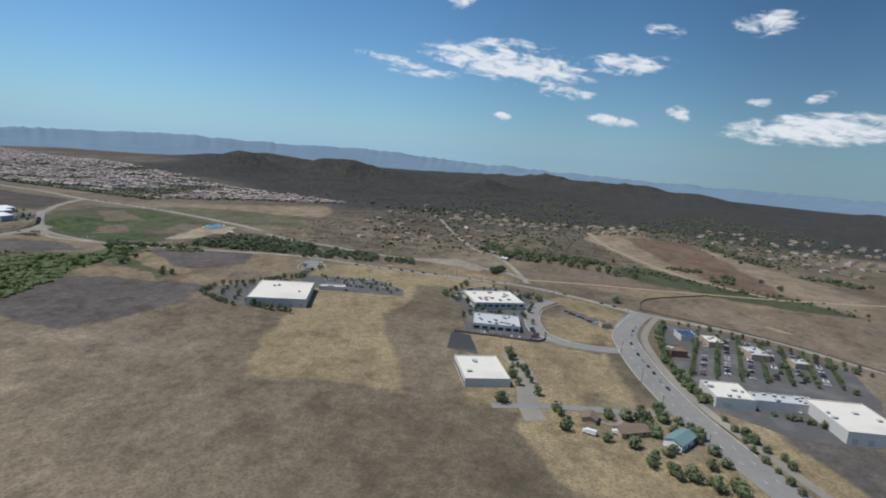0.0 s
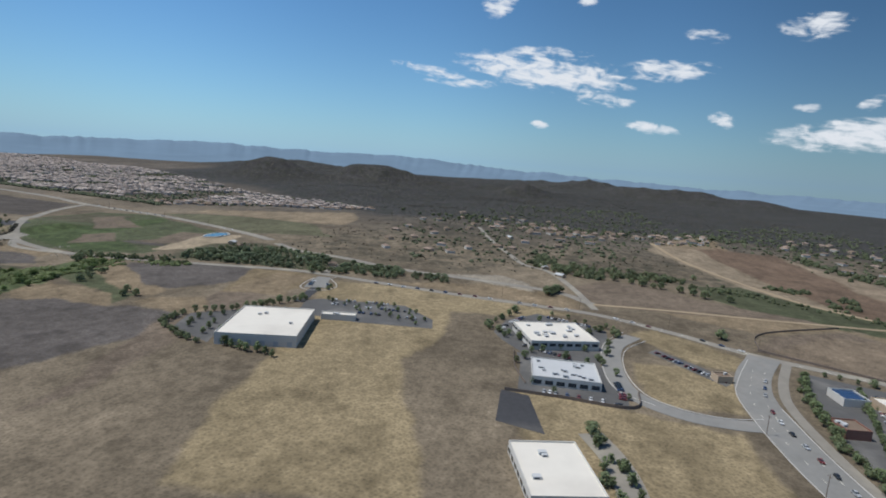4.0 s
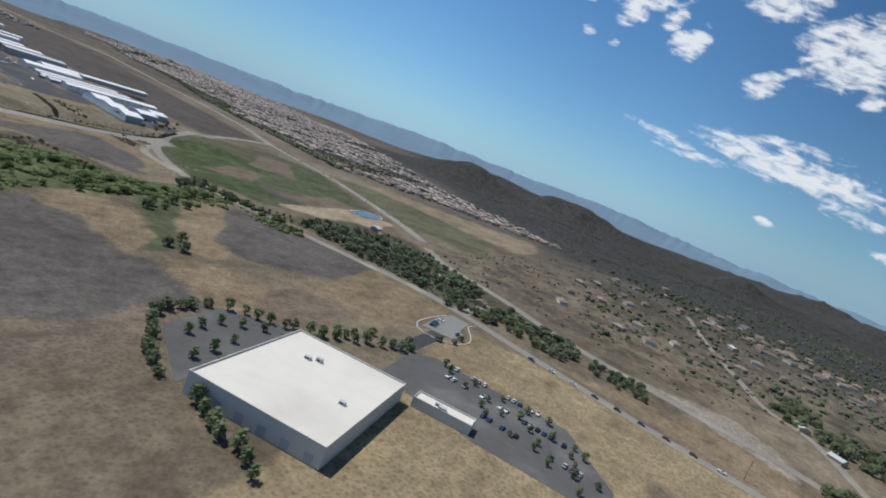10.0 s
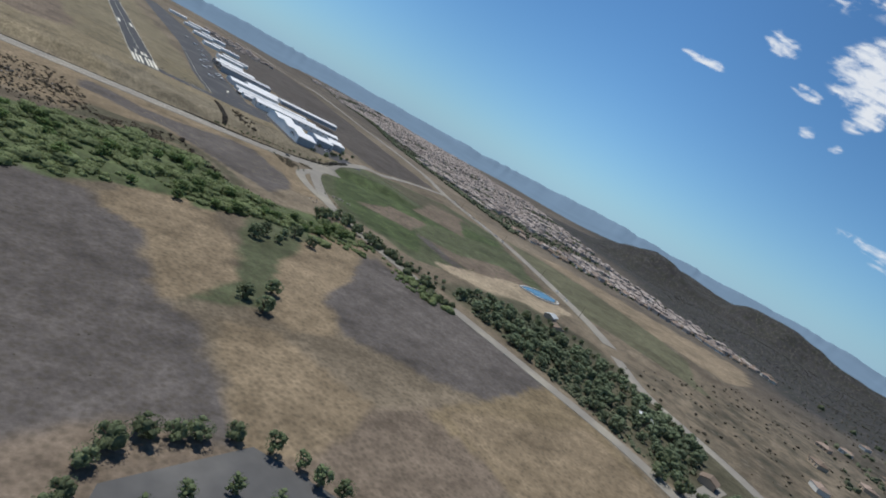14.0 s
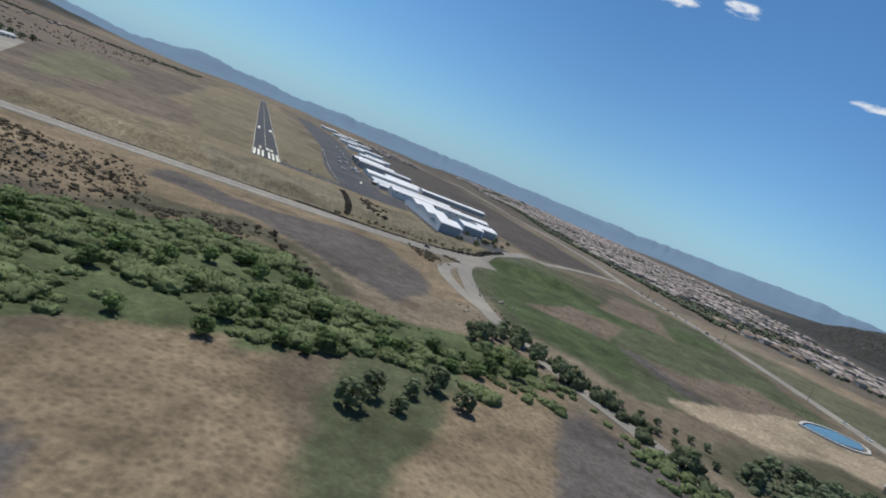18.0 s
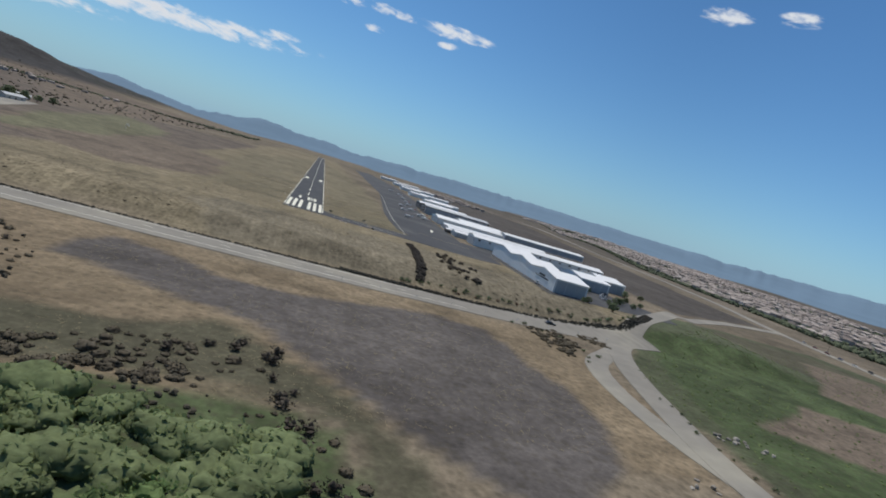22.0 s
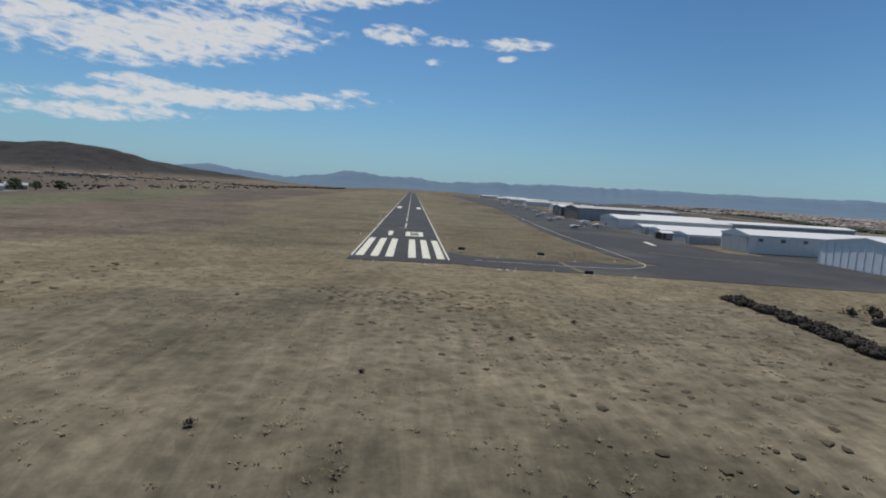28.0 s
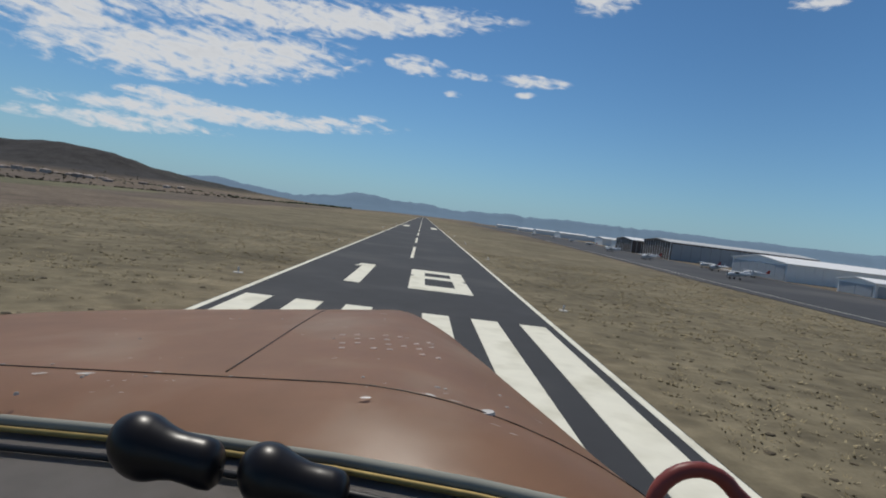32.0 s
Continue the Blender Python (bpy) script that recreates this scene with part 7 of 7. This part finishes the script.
for k, (x, y) in enumerate(spread(((84, -240), (92, -232), (104, -262), (96, -270)), 26, 61, 1.2) + spread(((117, -202), (130, -207), (136, -214), (118, -208)), 16, 62, 1.2) + spread(((-100, -200), (-70, -190), (-60, -220), (-95, -225)), 22, 63, 1.5)):
    ob = new("boulder", rock_me[k % 3])
    ob.matrix_world = pose(x, y, hz(x, y) - 0.1, 0, 0, rnd.uniform(0, 360)) @ Matrix.Diagonal((*(rnd.uniform(0.5, 1.3) for _ in range(3)), 1))
    tagged(ob, "grey broken boulder on bare soil", "rock", "rubble")

for proto in (*OAK, *STREET, *OLIVE, *WILLOW, *SHRUB, *CARS, *HOUSES):
    park(proto)


# ---- the aircraft's own nose, as it stands over the runway numbers at the end of the approach ----
M["cowl"] = material("faded_red_brown_cowl_paint", (0.41, 0.235, 0.14), 0.4, scale=0.12, vary=0.16, spec=0.4, dirt=(0.47, 0.33, 0.23), big=0.3)
M["sill"] = material("grey_green_sill", (0.26, 0.26, 0.22), 0.75, scale=0.08, vary=0.15)
M["deck"] = material("dark_grey_deck", (0.24, 0.22, 0.205), 0.9, scale=0.06, vary=0.2)
M["knob"] = material("black_leather_knob", (0.014, 0.012, 0.012), 0.34, scale=0.02, vary=0.1, spec=0.28)
M["brass"] = material("tarnished_brass_trim", (0.3, 0.22, 0.08), 0.6, metal=0.4, scale=0.02, vary=0.4)
M["tube"] = material("chipped_red_tube_paint", (0.24, 0.05, 0.04), 0.45, scale=0.05, vary=0.3, dirt=(0.09, 0.03, 0.03), big=0.5)
M["stencil"] = material("worn_stencil_paint", (0.62, 0.5, 0.43), 0.6, scale=0.01, vary=0.3)
# pale colour for bare primer and for glints painted on the cowl
M["chip_glint"] = material("primer_chip_and_glint", (0.82, 0.78, 0.72), 0.8, scale=0.01, vary=0.2)
M["chrome"] = material("worn_steel", (0.5, 0.46, 0.42), 0.5, metal=0.4, scale=0.02, vary=0.1)
nose = tagged(new("aircraft_nose"), "faded red-brown aircraft nose cowl seen from the cockpit", "aircraft")
seat = flown((0.98, 13.14, 6.81), -2.39, -3.14, 7.07)
nose.matrix_world = seat @ Matrix(((1, 0, 0, 0), (0, 0, 1, 0), (0, -1, 0, 0), (0, 0, 0, 1)))


def cowl_at(y, side):
    """A point of the cowl: y metres ahead, side from -1 to 1 across; the far side is broad and flat, the near side falls away."""
    ys = (0.5, 0.8, 0.95, 1.2, 1.5, 1.75, 1.95, 2.08)
    half = 0.86 * float(np.interp(y, ys, (0.9, 0.8, 0.74, 0.66, 0.55, 0.45, 0.36, 0.26)))
    top = float(np.interp(y, ys, (-0.23, -0.22, -0.217, -0.21, -0.2, -0.195, -0.208, -0.262)))
    a = side * 1.45
    wide, fall = (2.825, 0.001) if side < 0 else (1.0, 0.4975)
    return Vector((-0.18 + half * wide * math.sin(a), y, top - fall * (1 - math.cos(a))))


def on_cowl(x, y):
    """The point of the cowl x metres to the side of the eye and y ahead."""
    edge = cowl_at(y, 1.0 if x > -0.18 else -1.0).x + 0.18
    return cowl_at(y, math.copysign(math.asin(min(0.99, abs((x + 0.18) / edge * math.sin(1.45)))) / 1.45, x + 0.18))


def sill_y(x):
    """How far ahead the windscreen sill runs."""
    return float(np.interp(x, (-2.0, -0.95, -0.61, -0.36, -0.13, 0.035, 0.15, 0.3, 0.5), (0.98, 0.86, 0.78, 0.75, 0.69, 0.63, 0.58, 0.5, 0.45)))


bm = bmesh.new()
grid = []
for j in range(27):
    row = []
    for k in range(49):
        side = -1 + 2 * k / 48
        y0 = sill_y(cowl_at(0.7, side).x)
        p = cowl_at(y0 - 0.025 + (2.105 - y0) * j / 26, side)
        row.append(bm.verts.new(p - Vector((0, 0, 0.052 * max(0, 1 - j / 4) ** 1.5))))
    grid.append(row)
for j in range(26):
    for k in range(48):
        bm.faces.new((grid[j][k], grid[j][k + 1], grid[j + 1][k + 1], grid[j + 1][k])).smooth = True
bmesh.ops.solidify(bm, geom=bm.faces[:], thickness=0.006)
cowl = part("cowl", bm, M["cowl"], nose, "faded red-brown painted cowl with chips")


def rod(pts, r, n=8):
    """One smooth round bar through the points."""
    bm, rings = bmesh.new(), []
    for k, p in enumerate(pts):
        d = (pts[min(k + 1, len(pts) - 1)] - pts[max(k - 1, 0)]).normalized()
        u = d.cross(Vector((0.13, 0.97, 0.2)) if abs(d.y) < 0.9 else Vector((0, 0, 1))).normalized()
        v = d.cross(u)
        rings.append([bm.verts.new(p + r * (u * math.cos(2 * math.pi * j / n) + v * math.sin(2 * math.pi * j / n))) for j in range(n)])
    for a, b in zip(rings, rings[1:]):
        for j in range(n):
            bm.faces.new((a[j], a[(j + 1) % n], b[(j + 1) % n], b[j])).smooth = True
    bm.faces.new(rings[0][::-1])
    bm.faces.new(rings[-1])
    bmesh.ops.recalc_face_normals(bm, faces=bm.faces[:])
    return bm


up = Vector((0, 0, 0.003))
part("hinge_seam", rod([on_cowl(-0.38, 0.99 + 0.06 * k) + up * 0.2 for k in range(15)], 0.0016, 5), M["black"], cowl, "dark panel joint")
seam = []
for x in np.linspace(-1.2, 0.34, 28):
    seam.append(on_cowl(x, 0.91 - 0.19 * (x + 0.127)) + up * 0.3)
part("panel_seam", rod(seam, 0.0012, 5), M["black"], cowl, "thin panel joint across the cowl")
r = random.Random(5)
for k in range(22):
    bm = bmesh.new()
    c = on_cowl(r.uniform(-0.85, 0.25), r.choice((0.96, 0.96, 0.97, 1.05, 1.3, 1.6, 0.86)))
    tapered(bm, c - up, c + up * 0.4, 0.004, 0.003, 8)
    part("screw", bm, M["chrome"], cowl, "small worn steel screw")
bm = bmesh.new()
c = on_cowl(0.068, 0.88)
tapered(bm, c - up, c + up * 0.6, 0.014, 0.012, 14)
part("fastener", bm, M["chrome"], cowl, "round steel fastener")
for row in range(4):
    for k in range(7):
        if (row * 3 + k * 5) % 7 < 5:
            bm = bmesh.new()
            c = on_cowl(-0.215 + 0.034 * k - 0.008 * row, 1.2 + 0.05 * row)
            box(bm, c.x - 0.006, c.x + 0.006, c.y - 0.005, c.y + 0.005, c.z - 0.003, c.z + 0.0012)
            part("paint_bar", bm, M["stencil"], cowl, "pale unreadable stencil bar")
# fixed flecks paint in highlights on the glossy cowl; the random ones are chips
spots = [(-0.5, 0.99, 0.011), (-0.355, 0.955, 0.012), (-0.115, 0.84, 0.011), (-0.62, 0.98, 0.02), (-0.7, 0.98, 0.014), (0.075, 0.82, 0.008), (0.1, 0.8, 0.007), (-0.38, 1.2, 0.005), (-0.02, 0.9, 0.01), (0.02, 0.895, 0.012), (-0.3, 1.5, 0.012), (-0.25, 1.45, 0.01), (-0.18, 1.7, 0.012), (-0.6, 1.6, 0.012), (-0.9, 1.6, 0.01)]
spots += [(r.uniform(-0.9, 0.2), r.choice((0.86, 0.9, 0.93, 0.97, 1.1, 1.35, 1.7, 1.9)), r.uniform(0.002, 0.006)) for _ in range(44)]
for x, y, w in spots:
    bm = bmesh.new()
    turn, flat = r.uniform(-0.3, 0.3), r.uniform(0.2, 0.45)
    ring = []
    for a in np.linspace(0, 5.6, 9):
        u, v = w * r.uniform(0.6, 1.1) * math.cos(a), w * flat * r.uniform(0.6, 1.1) * math.sin(a)
        ring.append(bm.verts.new(on_cowl(x + u, y + v + turn * u) + up * 0.3))
    bm.faces.new(ring)
    bmesh.ops.solidify(bm, geom=bm.faces[:], thickness=0.0008)
    part("paint_chip", bm, M["chip_glint"], cowl, "pale paint chip and painted glint")
# windscreen sill, brass strip and dark deck below it
sill = [Vector(p) for p in ((-0.95, 0.86, -0.256), (-0.61, 0.78, -0.236), (-0.36, 0.75, -0.248), (-0.13, 0.69, -0.257), (0.035, 0.63, -0.263), (0.15, 0.58, -0.269), (0.3, 0.5, -0.274))]
part("window_sill", rod(sill, 0.008), M["sill"], nose, "grey-green painted windscreen sill")
part("trim_strip", rod([p + Vector((0, -0.012, -0.007)) for p in sill], 0.0045, 6), M["brass"], nose, "tarnished brass trim strip")
bm = bmesh.new()
edge = [p + Vector((0, -0.004, -0.014)) for p in sill]
hi = [bm.verts.new(p) for p in edge]
lo = [bm.verts.new(Vector((p.x * 0.9, p.y - 0.3, p.z - 0.06))) for p in edge]
for k in range(len(edge) - 1):
    bm.faces.new((lo[k], lo[k + 1], hi[k + 1], hi[k]))
bmesh.ops.solidify(bm, geom=bm.faces[:], thickness=0.01)
part("glareshield", bm, M["deck"], nose, "dark grey deck behind the windscreen")
part("rubber_seal", rod([p + Vector((0, -0.05, -0.016)) for p in sill[:5]], 0.005, 6), M["black"], nose)
for x, y, z in ((-0.328, 0.62, -0.216), (-0.188, 0.62, -0.25)):
    bm = bmesh.new()
    turned = [(-0.036 * math.cos(a), 0.036 * math.sin(a)) for a in np.linspace(0.02, 1.9, 12)] + [(0.024, 0.029), (0.038, 0.026), (0.052, 0.0265), (0.066, 0.0275), (0.076, 0.026), (0.082, 0.02), (0.084, 0.002)]
    rings = [[bm.verts.new((x + d + 0.1 * q * math.cos(b), y + q * math.sin(b), z - 0.28 * d + q * math.cos(b))) for b in np.linspace(0, 6.02, 24)] for d, q in turned]
    for p, q in zip(rings, rings[1:]):
        for k in range(24):
            bm.faces.new((p[k], p[(k + 1) % 24], q[(k + 1) % 24], q[k]))
    bmesh.ops.recalc_face_normals(bm, faces=bm.faces[:])
    for f in bm.faces:
        f.smooth = True
    part("control_knob", bm, M["knob"], nose, "glossy black rounded knob")
arc = [Vector((0.268 + 0.046 * math.cos(a), 0.6, -0.278 + 0.044 * math.sin(a))) for a in np.linspace(3.6, 0.5, 14)]
part("grab_tube", rod([Vector((0.215, 0.62, -0.33))] + arc + [Vector((0.36, 0.58, -0.31)), Vector((0.42, 0.55, -0.37))], 0.0085, 10), M["tube"], nose, "chipped red tubular handle")
